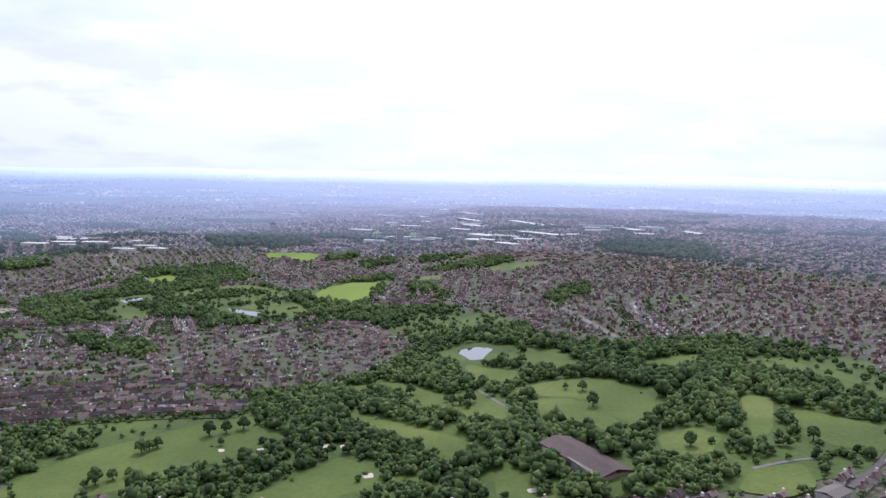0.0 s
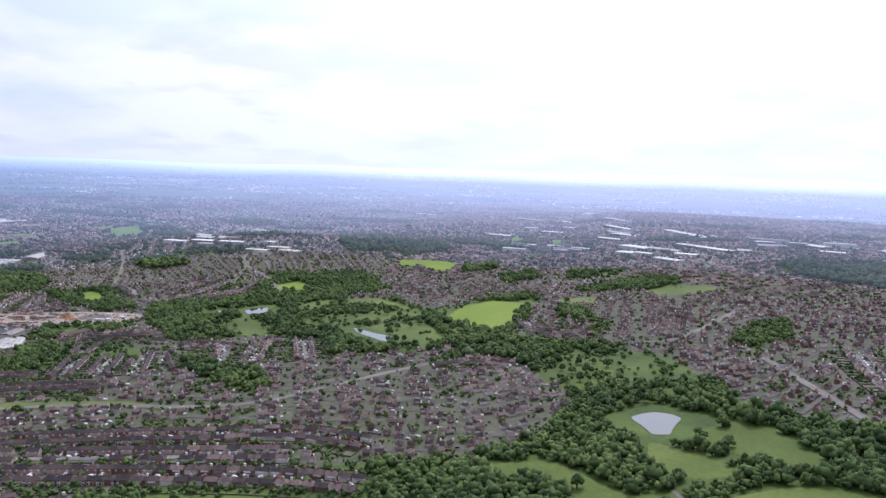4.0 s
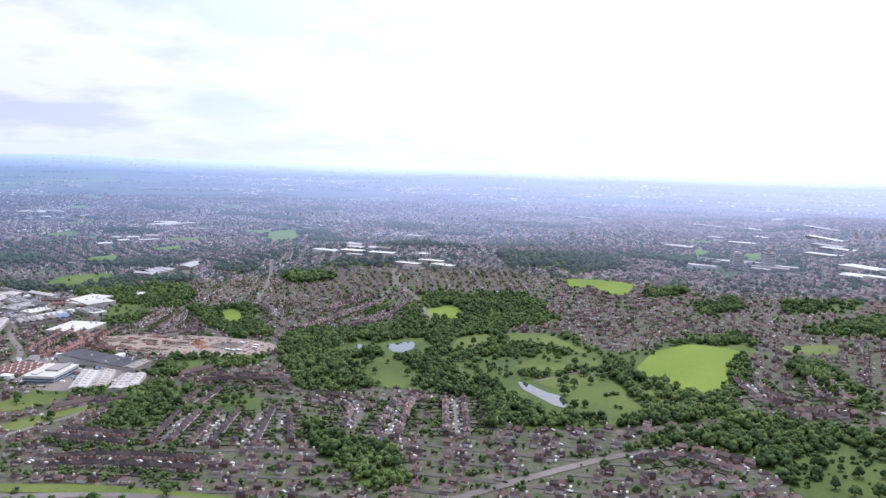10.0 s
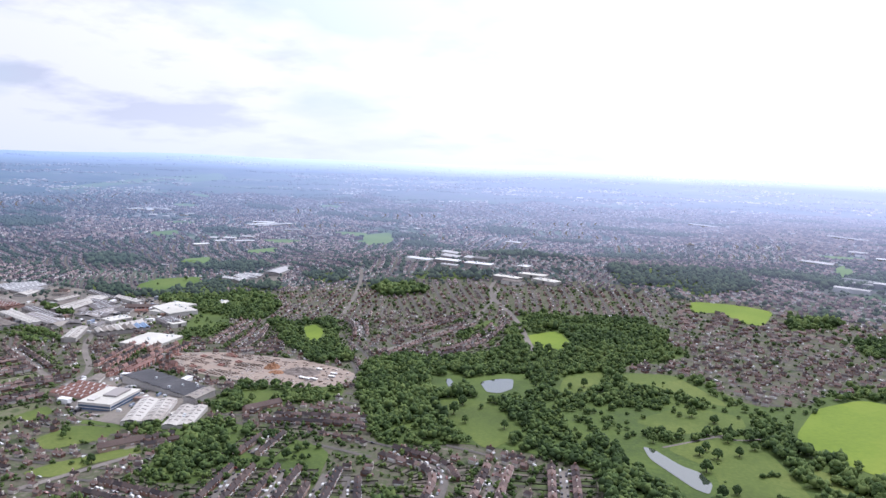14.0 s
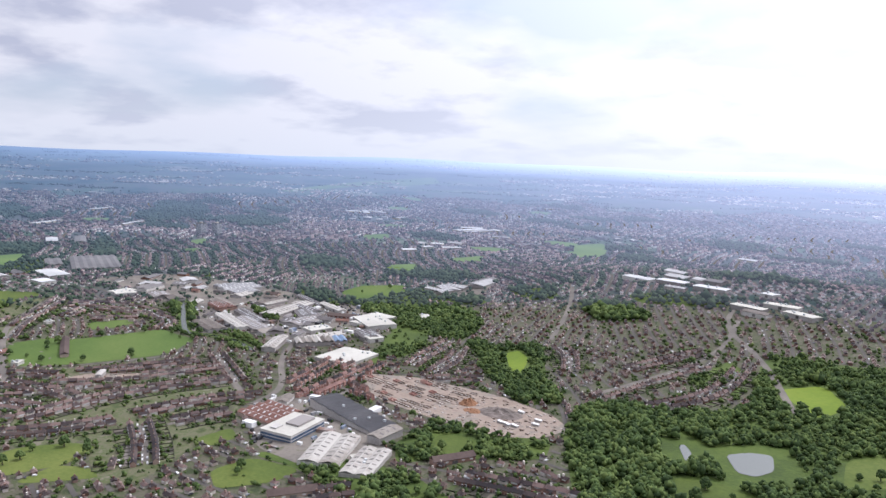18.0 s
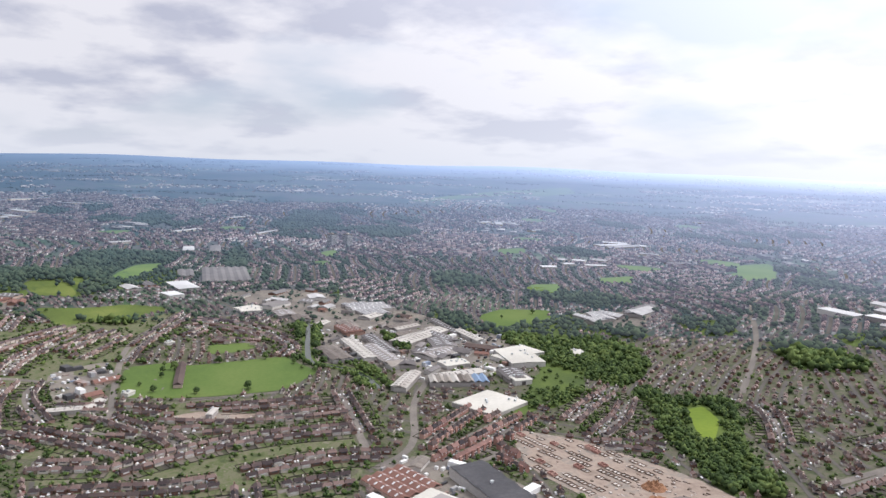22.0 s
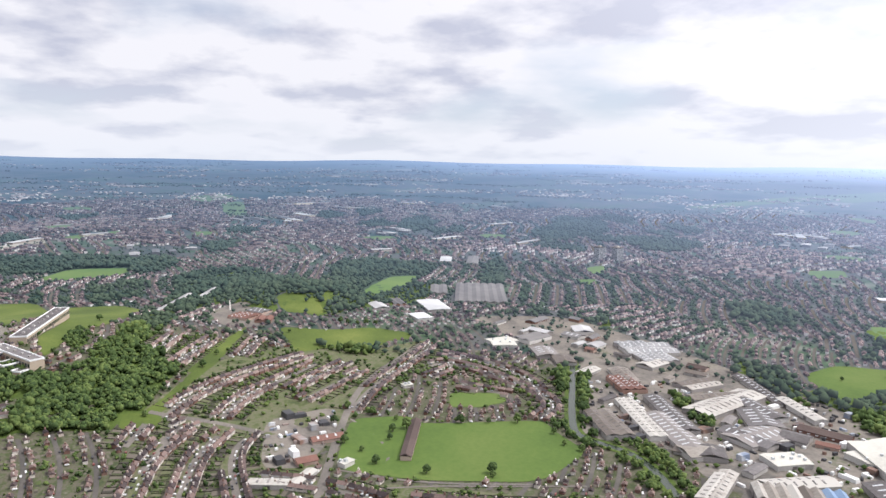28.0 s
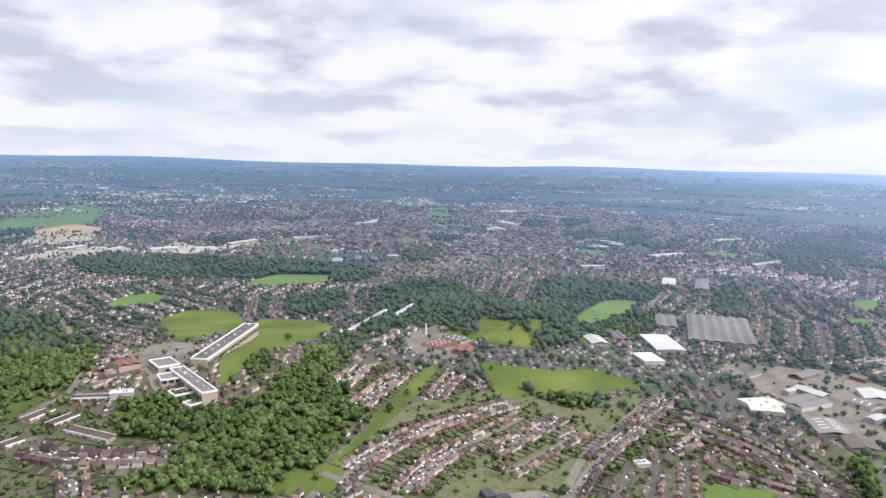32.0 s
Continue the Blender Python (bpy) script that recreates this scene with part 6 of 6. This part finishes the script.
def house(kind, hip, w=11.4, d=7.0, e=4.7, rise=2.7):
    """A pair of houses under one roof; the front faces -y."""
    root = new("semi_detached_house" if kind != "red" else "new_brick_house")
    walls = dict(cream=M_RENDER, brick=M_BRICK_T, red=M_NEWBRICK)[kind]
    words = dict(cream="pale rendered pair of houses under a brown tiled roof", brick="brick pair of houses with a dark tiled roof and chimney", red="new red-brick house with a steep tiled roof")[kind]
    tagged(root, words, "house", "houses along the near streets")
    bm = wall_bm(w, d, e, 0.0 if hip else rise - 0.3)
    part("wall", bm, walls, root)
    if hip:
        bm = bmesh.new()
        x, y, o = w / 2, d / 2, 0.4
        lo = [bm.verts.new(q) for q in ((-x - o, -y - o, e - 0.2), (x + o, -y - o, e - 0.2), (x + o, y + o, e - 0.2), (-x - o, y + o, e - 0.2))]
        up = [bm.verts.new(q) for q in ((-x - o, -y - o, e + 0.05), (x + o, -y - o, e + 0.05), (x + o, y + o, e + 0.05), (-x - o, y + o, e + 0.05))]
        a, b = bm.verts.new((-x + y, 0, e + rise)), bm.verts.new((x - y, 0, e + rise))
        for f in ((up[0], up[1], b, a), (up[2], up[3], a, b), (up[1], up[2], b), (up[3], up[0], a), lo[::-1]):
            bm.faces.new(f)
        for k in range(4):
            bm.faces.new((lo[k], lo[(k + 1) % 4], up[(k + 1) % 4], up[k]))
        bmesh.ops.recalc_face_normals(bm, faces=bm.faces)
        part("roof", bm, M_TILE_T, root)
    else:
        part("roof", gable_bm(w, d, e, rise), M_TILE_T if kind != "red" else M_REDTILE, root)
    bm = box_bm(-0.75, 0.75, -0.4, 0.4, e + rise - 1.0, e + rise + 1.0)
    box_bm(-0.85, 0.85, -0.5, 0.5, e + rise + 1.0, e + rise + 1.15, bm)
    for q in (-0.4, 0.0, 0.4):
        box_bm(q - 0.12, q + 0.12, -0.12, 0.12, e + rise + 1.15, e + rise + 1.6, bm)
    part("chimney", bm, M_BRICK_T, root, "brick chimney with clay pots")
    for sx in (-1, 1):
        bm = box_bm(sx * w * 0.36 - 1.0, sx * w * 0.36 + 1.0, -d / 2 - 0.6, -d / 2 + 0.05, 0.2, 2.3)
        box_bm(sx * w * 0.36 - 1.1, sx * w * 0.36 + 1.1, -d / 2 - 0.75, -d / 2 + 0.05, 2.3, 2.5, bm)
        bay = part("bay", bm, M_WHITE, root, "white framed bay window")
        part("pane", box_bm(sx * w * 0.36 - 0.85, sx * w * 0.36 + 0.85, -d / 2 - 0.66, -d / 2 - 0.58, 0.8, 2.1), M_GLASS, bay, "dark glass pane")
        upper = part("window", window_bm(sx * w * 0.36, 3.0, 1.7, 1.2, -d / 2), M_WHITE, root, "white framed upper window")
        part("pane", box_bm(sx * w * 0.36 - 0.7, sx * w * 0.36 + 0.7, -d / 2 - 0.15, -d / 2 - 0.09, 3.12, 4.08), M_GLASS, upper, "dark glass pane")
        part("door", window_bm(sx * w * 0.12, 0.0, 0.95, 2.05, -d / 2), M_DOOR, root, "dark front door")
        part("rear_window", window_bm(sx * w * 0.3, 2.9, 1.5, 1.1, d / 2 + 0.08), M_WHITE, root, "white framed rear window")
    if kind == "red":
        part("gable", box_bm(-w * 0.2, w * 0.2, -d / 2 - 1.6, -d / 2 + 0.1, -1, e + 0.6), walls, root)
    return root


M_NEWBRICK = material("new_red_brick", [(0.28, 0.145, 0.12), (0.37, 0.21, 0.175), (0.45, 0.29, 0.24)], 0.05, 1.5, obj=0.9)
M_REDTILE = material("red_tiles", [(0.15, 0.085, 0.075), (0.24, 0.145, 0.125)], 0.05, 1.2, obj=0.8)
M_DOOR = material("door_paint", [(0.03, 0.04, 0.08), (0.12, 0.04, 0.03), (0.10, 0.10, 0.10)], 0.05, 0.5, obj=1.5)
protos = {}
for kind in ("cream", "brick", "red"):
    protos[kind] = [house(kind, True), house(kind, False, 11.8, 6.6, 4.8, 2.4)]
    for ob in protos[kind]:
        ob.scale = (0.6, 0.6, 0.64)
first = dict()
for x, y, ang, kind in near_houses:
    which = int(rng.random() < (0.5 if kind == "brick" else 0.3))
    m = Matrix.Translation((x, y, float(land(x, y)))) @ Matrix.Rotation(ang, 4, "Z")
    if (kind, which) not in first:
        first[kind, which] = protos[kind][which]
        protos[kind][which].matrix_world = m @ Matrix.Diagonal((0.6, 0.6, 0.64, 1))
    else:
        copy_thing(protos[kind][which], m).scale = (0.6, 0.6, 0.9 if kind == "red" else 0.64)
for kind in protos:
    for w_, ob in enumerate(protos[kind]):
        if (kind, w_) not in first:
            for q in (*ob.children_recursive, ob):
                bpy.data.objects.remove(q)


# ---------------------------------------------------------------- school on the hill
def school():
    root = new("school")
    sx, sy = WINGS[0][0], WINGS[0][1]
    base = float(land(sx, sy))
    root.matrix_world = pose(sx, sy, base)
    tagged(root, "long flat-roofed school with pale wings, white parapets and dark windows", "school")
    for x, y, l, w, ang, h in WINGS:
        turn = Matrix.Translation((x - sx, y - sy, float(land(x, y)) - base)) @ Matrix.Rotation(radians(ang), 4, "Z")
        tall = h > 8
        bm = box_bm(-l / 2, l / 2, -w / 2, w / 2, -4, h)
        bm.transform(turn)
        wing = part("wing", bm, M_RENDER if tall else M_TANWALL, root, "pale rendered wing" if tall else "buff brick wing")
        bm = box_bm(-l / 2 + 0.6, l / 2 - 0.6, -w / 2 + 0.6, w / 2 - 0.6, h + 0.004, h + 0.12)
        bm.transform(turn)
        part("roof", bm, M_SHEDD, wing, "dark felt roof")
        for a, b, c, d in ((-l / 2 - 0.2, l / 2 + 0.2, -w / 2 - 0.2, -w / 2 + 0.6), (-l / 2 - 0.2, l / 2 + 0.2, w / 2 - 0.6, w / 2 + 0.2), (-l / 2 - 0.2, -l / 2 + 0.6, -w / 2 + 0.6, w / 2 - 0.6), (l / 2 - 0.6, l / 2 + 0.2, -w / 2 + 0.6, w / 2 - 0.6)):
            bm = box_bm(a, b, c, d, h - 0.6, h + 0.8)
            bm.transform(turn)
            part("parapet", bm, M_WHITE, wing, "white parapet")
        n = max(2, int(l / 5))
        for k in range(n):
            x0 = -l / 2 + (k + 0.5) * l / n
            for side in (-1, 1):
                for z in ((1.0, 4.6, 7.4) if tall else (1.2,)):
                    bm = box_bm(x0 - l / n * 0.36, x0 + l / n * 0.36, side * w / 2 - 0.08, side * w / 2 + 0.08, z, z + (1.9 if tall else 3.4))
                    bm.transform(turn)
                    part("window", bm, M_GLASS, wing, "dark window")
        for k in range(int(l / 14)):
            x0 = -l / 2 + 7 + k * 14
            bm = box_bm(x0 - 1.2, x0 + 1.2, -1, 1, h + 0.1, h + 1.5)
            bm.transform(turn)
            part("roof_unit", bm, M_CLAD, wing, "grey roof unit")


M_TANWALL = material("buff_brick", [(0.34, 0.27, 0.20), (0.46, 0.38, 0.30)], 0.05, 1.5)
school()


def tower_block(x, y, floors):
    root = new("tower_block")
    root.matrix_world = pose(x, y, float(land(x, y)), 0, 0, 20)
    tagged(root, "tall concrete tower block of flats above the houses", "tower block", "tower blocks")
    h = floors * 2.8
    # wall colour has haze and a faint emission painted in
    part("wall", box_bm(-9, 9, -9, 9, -2, h), M_HAZE_W, root)
    part("roof", box_bm(-9.3, 9.3, -9.3, 9.3, h + 0.004, h + 0.6), M_SHEDD, root)
    part("lift_house", box_bm(-3, 3, -3, 3, h + 0.6, h + 3.4), M_CLAD, root)
    for f in range(floors):
        for a, b, c, d in ((-8, 8, -9.1, -8.9), (-8, 8, 8.9, 9.1), (-9.1, -8.9, -8, 8), (8.9, 9.1, -8, 8)):
            part("window_band", box_bm(a, b, c, d, f * 2.8 + 1.2, f * 2.8 + 2.0), M_GLASS, root)


def chimney_stack(x, y):
    root = new("works_chimney")
    root.matrix_world = pose(x, y, float(land(x, y)))
    tagged(root, "tall pale chimney beside the brickworks", "chimney")
    bm = bmesh.new()
    bmesh.ops.create_cone(bm, cap_ends=True, segments=16, radius1=1.1, radius2=0.8, depth=15)
    bmesh.ops.translate(bm, verts=bm.verts, vec=(0, 0, 6))
    part("shaft", bm, M_RENDER, root)
    bm = bmesh.new()
    bmesh.ops.create_cone(bm, cap_ends=True, segments=16, radius1=1.0, radius2=1.0, depth=0.7)
    bmesh.ops.translate(bm, verts=bm.verts, vec=(0, 0, 13.5))
    part("rim", bm, M_SHEDD, root)


tower_block(-97, 1586, 10)
tower_block(-48, 1597, 10)
tower_block(-1974, 1213, 11)
tower_block(-1962, 1250, 11)
tower_block(-475, 1990, 9)
chimney_stack(-1460, 475)


# ---------------------------------------------------------------- single trees
def tree(seed):
    root = new("tree")
    tagged(root, "broad green tree standing alone on the grass", "tree", "single trees")
    g = np.random.default_rng(seed)
    bm = bmesh.new()

    def limb(p, q, r0, r1):
        p, q = Vector(p), Vector(q)
        m = Matrix.Translation((p + q) / 2) @ (q - p).to_track_quat("Z", "Y").to_matrix().to_4x4()
        bmesh.ops.create_cone(bm, cap_ends=True, segments=7, radius1=r0, radius2=r1, depth=(q - p).length, matrix=m)

    limb((0, 0, -0.4), (0.1, 0, 2.6), 0.38, 0.26)
    for k in range(5):
        a = k * 1.26 + g.uniform(0, 0.5)
        limb((0.1, 0, 2.3), (math.cos(a) * 2.2, math.sin(a) * 2.2, 4.4 + g.uniform(0, 1)), 0.2, 0.06)
    part("trunk", bm, M_BARK, root, "forked brown trunk")
    v, f = crown(64, seed + 50)
    me = mesh_of("crown", (v * (3.9, 3.9, 4.1) + (0, 0, 0.9)).tolist(), f.tolist(), [M_LEAF_T])
    me.shade_smooth()
    ob = new("crown", me)
    ob.parent = root
    return root


forest = [tree(k) for k in range(5)]
stands = []


def plant(*spots):
    stands.extend(spots)


plant((-1030, 599), (-1071, 593), (-990, 619), (-969, 652), (-1048, 638), (-1032, 634), (-1072, 644), (-1103, 606), (-962, 697), (-1059, 696), (-1056, 719), (-1053, 743), (-1013, 611), (-1053, 650), (-1025, 765), (-1002, 765), (-989, 774), (-1087, 626), (-215, 826), (-204, 826))
plant((-193, 838), (-186, 854), (-206, 802), (-175, 760), (-191, 769), (-161, 825), (-243, 894), (-235, 898), (-219, 892), (-244, 849), (-246, 832), (-170, 848), (-394, 835), (-377, 834), (-389, 813), (-342, 803), (-127, 815), (-118, 814), (-136, 409), (-127, 413))
plant((-118, 418), (-160, 392), (-163, 388), (-166, 384), (5, 446), (9, 439), (14, 438), (20, 439), (18, 431), (-166, 349), (-159, 353), (-172, 343), (-123, 347), (-176, 340), (-124, 393), (82, 447), (92, 410), (126, 341), (187, 341), (-48, 727))
plant((-36, 715), (-27, 712), (-19, 704), (-24, 677), (-7, 706), (-6, 665), (-18, 655), (-28, 653), (-40, 699), (3, 693), (-32, 686), (-1389, 624), (-1390, 636), (-1390, 647), (-1391, 659), (-1391, 615), (-1260, 357), (-1204, 367), (-1364, 341), (-1240, 374))
plant((-1247, 482), (-1203, 474), (-1083, 446), (-1348, 553), (-1493, 591), (-737, 548), (-743, 577), (-735, 590), (-734, 537), (-956, 696), (-1063, 693), (-826, 704), (-1114, 1103), (-1113, 1158))
for x, y in [(rng.uniform(-1300, 300), rng.uniform(350, 1000)) for _ in range(900)]:
    if len(stands) < 280 and at_use(x, y) == GRASS and rng.random() < 0.55:
        stands.append((x, y))
for k, (x, y) in enumerate(stands):
    s = rng.uniform(0.6, 1.25)
    m = pose(x, y, float(land(x, y)), 0, 0, rng.uniform(0, 360))
    if k < 5:
        forest[k].matrix_world = m
    else:
        o = copy_thing(forest[k % 5], m)
        o.scale = (s, s, s * rng.uniform(0.9, 1.15))


# ---------------------------------------------------------------- yard clutter and the building site
def clutter():
    i, j = np.nonzero(use == YARD)
    x, y = X0 + (i + rng.random(len(i))) * CELL, Y0 + (j + rng.random(len(i))) * CELL
    k = (rng.random(len(x)) < 0.16) & (np.hypot(x - WINGS[0][0], y - WINGS[0][1]) > 160) & (np.hypot(x - MID[0], y - MID[1]) < 1000)
    x, y = x[k], y[k]
    V, F = [], []
    for a, b, c in zip(x, y, land(x, y)):
        w, d, h = (rng.uniform(1.0, 3.2), rng.uniform(0.8, 1.3), rng.uniform(1.0, 2.6)) if rng.random() < 0.85 else (rng.uniform(3, 8), rng.uniform(2, 4), rng.uniform(2.5, 4.5))
        q, o = rng.choice([0.35, 1.92]) + rng.normal(0, 0.1), len(V)
        e, f = math.cos(q), math.sin(q)
        for u, v, z in ((-w, -d, 0), (w, -d, 0), (w, d, 0), (-w, d, 0), (-w * 0.96, -d * 0.9, h), (w * 0.9, -d * 0.9, h), (w * 0.9, d * 0.9, h), (-w * 0.96, d * 0.9, h)):
            V.append((a + e * u - f * v, b + f * u + e * v, c + 0.16 + z))
        F += [(o, o + 1, o + 5, o + 4), (o + 1, o + 2, o + 6, o + 5), (o + 2, o + 3, o + 7, o + 6), (o + 3, o, o + 4, o + 7), (o + 4, o + 5, o + 6, o + 7)]
    tagged(new("yard_clutter", mesh_of("yard_clutter", V, F, [M_CLUT])), "vans, skips and stacked goods in the works yards", "yard clutter", kind="stuff")


M_CLUT = material("yard_goods", [(0.05, 0.05, 0.055), (0.20, 0.12, 0.09), (0.30, 0.30, 0.30), (0.16, 0.20, 0.28), (0.70, 0.70, 0.69)], 0.02, 0.1, rough=0.6, island=2.2)
clutter()


M_RUBBLE = material("rubble", [(0.10, 0.075, 0.06), (0.20, 0.145, 0.115), (0.28, 0.23, 0.20), (0.42, 0.39, 0.36)], 0.02, 0.3, island=1.3, bump=0.4)
M_CLAY = material("orange_clay", [(0.17, 0.085, 0.045), (0.26, 0.135, 0.075), (0.33, 0.19, 0.11)], 0.08, 0.5, bump=0.8)
M_SPOIL = material("grey_spoil", [(0.09, 0.075, 0.068), (0.16, 0.135, 0.12), (0.24, 0.20, 0.18)], 0.06, 0.5, bump=0.8)
M_SLAB = material("concrete_slab", [(0.26, 0.24, 0.22), (0.40, 0.37, 0.34), (0.55, 0.52, 0.48)], 0.05, 0.8, obj=1.0)


def mound(p, along, wide, high, axis, mat, label):
    """A tipped heap: steep uneven flanks and a rutted top."""
    nx, ny = 22, 16
    V, F = [], []
    side = np.array([-axis[1], axis[0]])
    for a in np.linspace(-1, 1, nx):
        for b in np.linspace(-1, 1, ny):
            q = p + axis * a * along + side * b * wide
            d = 1 - (a * a + b * b) ** 0.9
            bump = 0.75 + 0.35 * math.sin(a * 9 + b * 4) * math.sin(b * 8 - a * 3 + 1)
            V.append((*q, float(land(*q)) + 0.2 + (high * d * bump * rng.uniform(0.85, 1.15) if d > 0 else -0.4)))
    for i in range(nx - 1):
        for j in range(ny - 1):
            F.append((i * ny + j, (i + 1) * ny + j, (i + 1) * ny + j + 1, i * ny + j + 1))
    tagged(new("earth_mound", mesh_of("earth_mound", V, F, [mat])), label, "mound")


def site():
    """The cleared site: rows of slabs and footings at one end, spoil heaps and stacked rubble at the other."""
    first = next(poly for kind, poly in regions if kind == "earth")
    lo, hi = first[np.argmin(first @ (1, 0))], first[np.argmax(first @ (1, 0))]
    long = np.linalg.norm(hi - lo)
    t = (hi - lo) / long
    n = np.array([-t[1], t[0]])
    turn = math.degrees(math.atan2(t[1], t[0]))
    V, F = [], []

    def block(p, w, d, h, skew=0.0):
        o, z = len(V), float(land(*p)) + 0.2
        a, b = t * math.cos(skew) + n * math.sin(skew), n * math.cos(skew) - t * math.sin(skew)
        for u, v, q in ((-w, -d, 0), (w, -d, 0), (w, d, 0), (-w, d, 0), (-w, -d, h), (w, -d, h), (w, d, h), (-w, d, h)):
            V.append((*(p + a * u + b * v), z + q))
        F.extend([(o, o + 1, o + 5, o + 4), (o + 1, o + 2, o + 6, o + 5), (o + 2, o + 3, o + 7, o + 6), (o + 3, o, o + 4, o + 7), (o + 4, o + 5, o + 6, o + 7)])

    for row in np.arange(-60, 61, 8.0):
        for s in np.arange(4, long, 7.2):
            p = lo + t * s + n * (row + rng.normal(0, 0.5))
            f = s / long
            if not inside(first, p[0], p[1]) or not inside(first, *(p + n * 4)) or not inside(first, *(p - n * 4)):
                continue
            if f < 0.52 and int(row / 8) % 3 != 1 and rng.random() < 0.72:
                root = new("house_footing")
                root.matrix_world = pose(p[0], p[1], float(land(*p)) + 0.2, 0, 0, turn)
                tagged(root, "low walls and floor slab of a house being built", "footing", "footings on the building site")
                part("slab", box_bm(-3.2, 3.2, -2.1, 2.1, 0, 0.25), M_SLAB, root)
                h = rng.choice([0.5, 0.7, 1.6, 2.6], p=[0.5, 0.36, 0.11, 0.03])
                for a, b, c, d in ((-3.2, 3.2, -2.1, -1.75), (-3.2, 3.2, 1.75, 2.1), (-3.2, -2.85, -1.75, 1.75), (2.85, 3.2, -1.75, 1.75), (-0.2, 0.2, -1.75, 1.75)):
                    part("footing_wall", box_bm(a, b, c, d, 0.254, 0.25 + h), M_RUBBLE if h < 1 else M_NEWBRICK, root)
            elif f >= 0.52:
                for _ in range(3):
                    if rng.random() < 0.55:
                        block(p + rng.normal(0, 3, 2), rng.uniform(0.4, 1.8), rng.uniform(0.3, 0.8), rng.uniform(0.3, 1.0), rng.normal(0, 0.4))
            elif rng.random() < 0.5:
                block(p + rng.normal(0, 1.5, 2), rng.uniform(0.5, 2.0), rng.uniform(0.4, 0.8), rng.uniform(0.4, 1.2), rng.normal(0, 0.15))
    tagged(new("rubble", mesh_of("rubble", V, F, [M_RUBBLE])), "stacked pallets and broken brick on the cleared site", "rubble", kind="stuff")
    mound(lo + t * long * 0.57 + n * 4, 9, 8, 5.0, t, M_CLAY, "steep heap of orange clay on the building site")
    mound(lo + t * long * 0.73 + n * 2, 22, 13, 4.5, t, M_SPOIL, "broad grey spoil heap of crushed rubble")
    mound(lo + t * long * 0.64 - n * 8, 10, 6, 2.2, t, M_CLAY, "low heap of brown earth on the site")
    for s, q in ((0.80, -16), (0.83, -17), (0.86, -16), (0.78, 14), (0.88, 6), (0.90, -3)):
        p = lo + t * long * s + n * q
        if inside(first, p[0], p[1]):
            root = new("site_cabin")
            root.matrix_world = pose(p[0], p[1], float(land(*p)) + 0.25, 0, 0, turn + rng.uniform(-8, 8))
            tagged(root, "white flat-roofed cabin at the edge of the building site", "site cabin", "site cabins")
            part("wall", box_bm(-3, 3, -1.2, 1.2, 0, 1.8), M_CLAD, root)
            part("roof", box_bm(-3.1, 3.1, -1.3, 1.3, 1.804, 1.95), M_WHITE, root)


site()
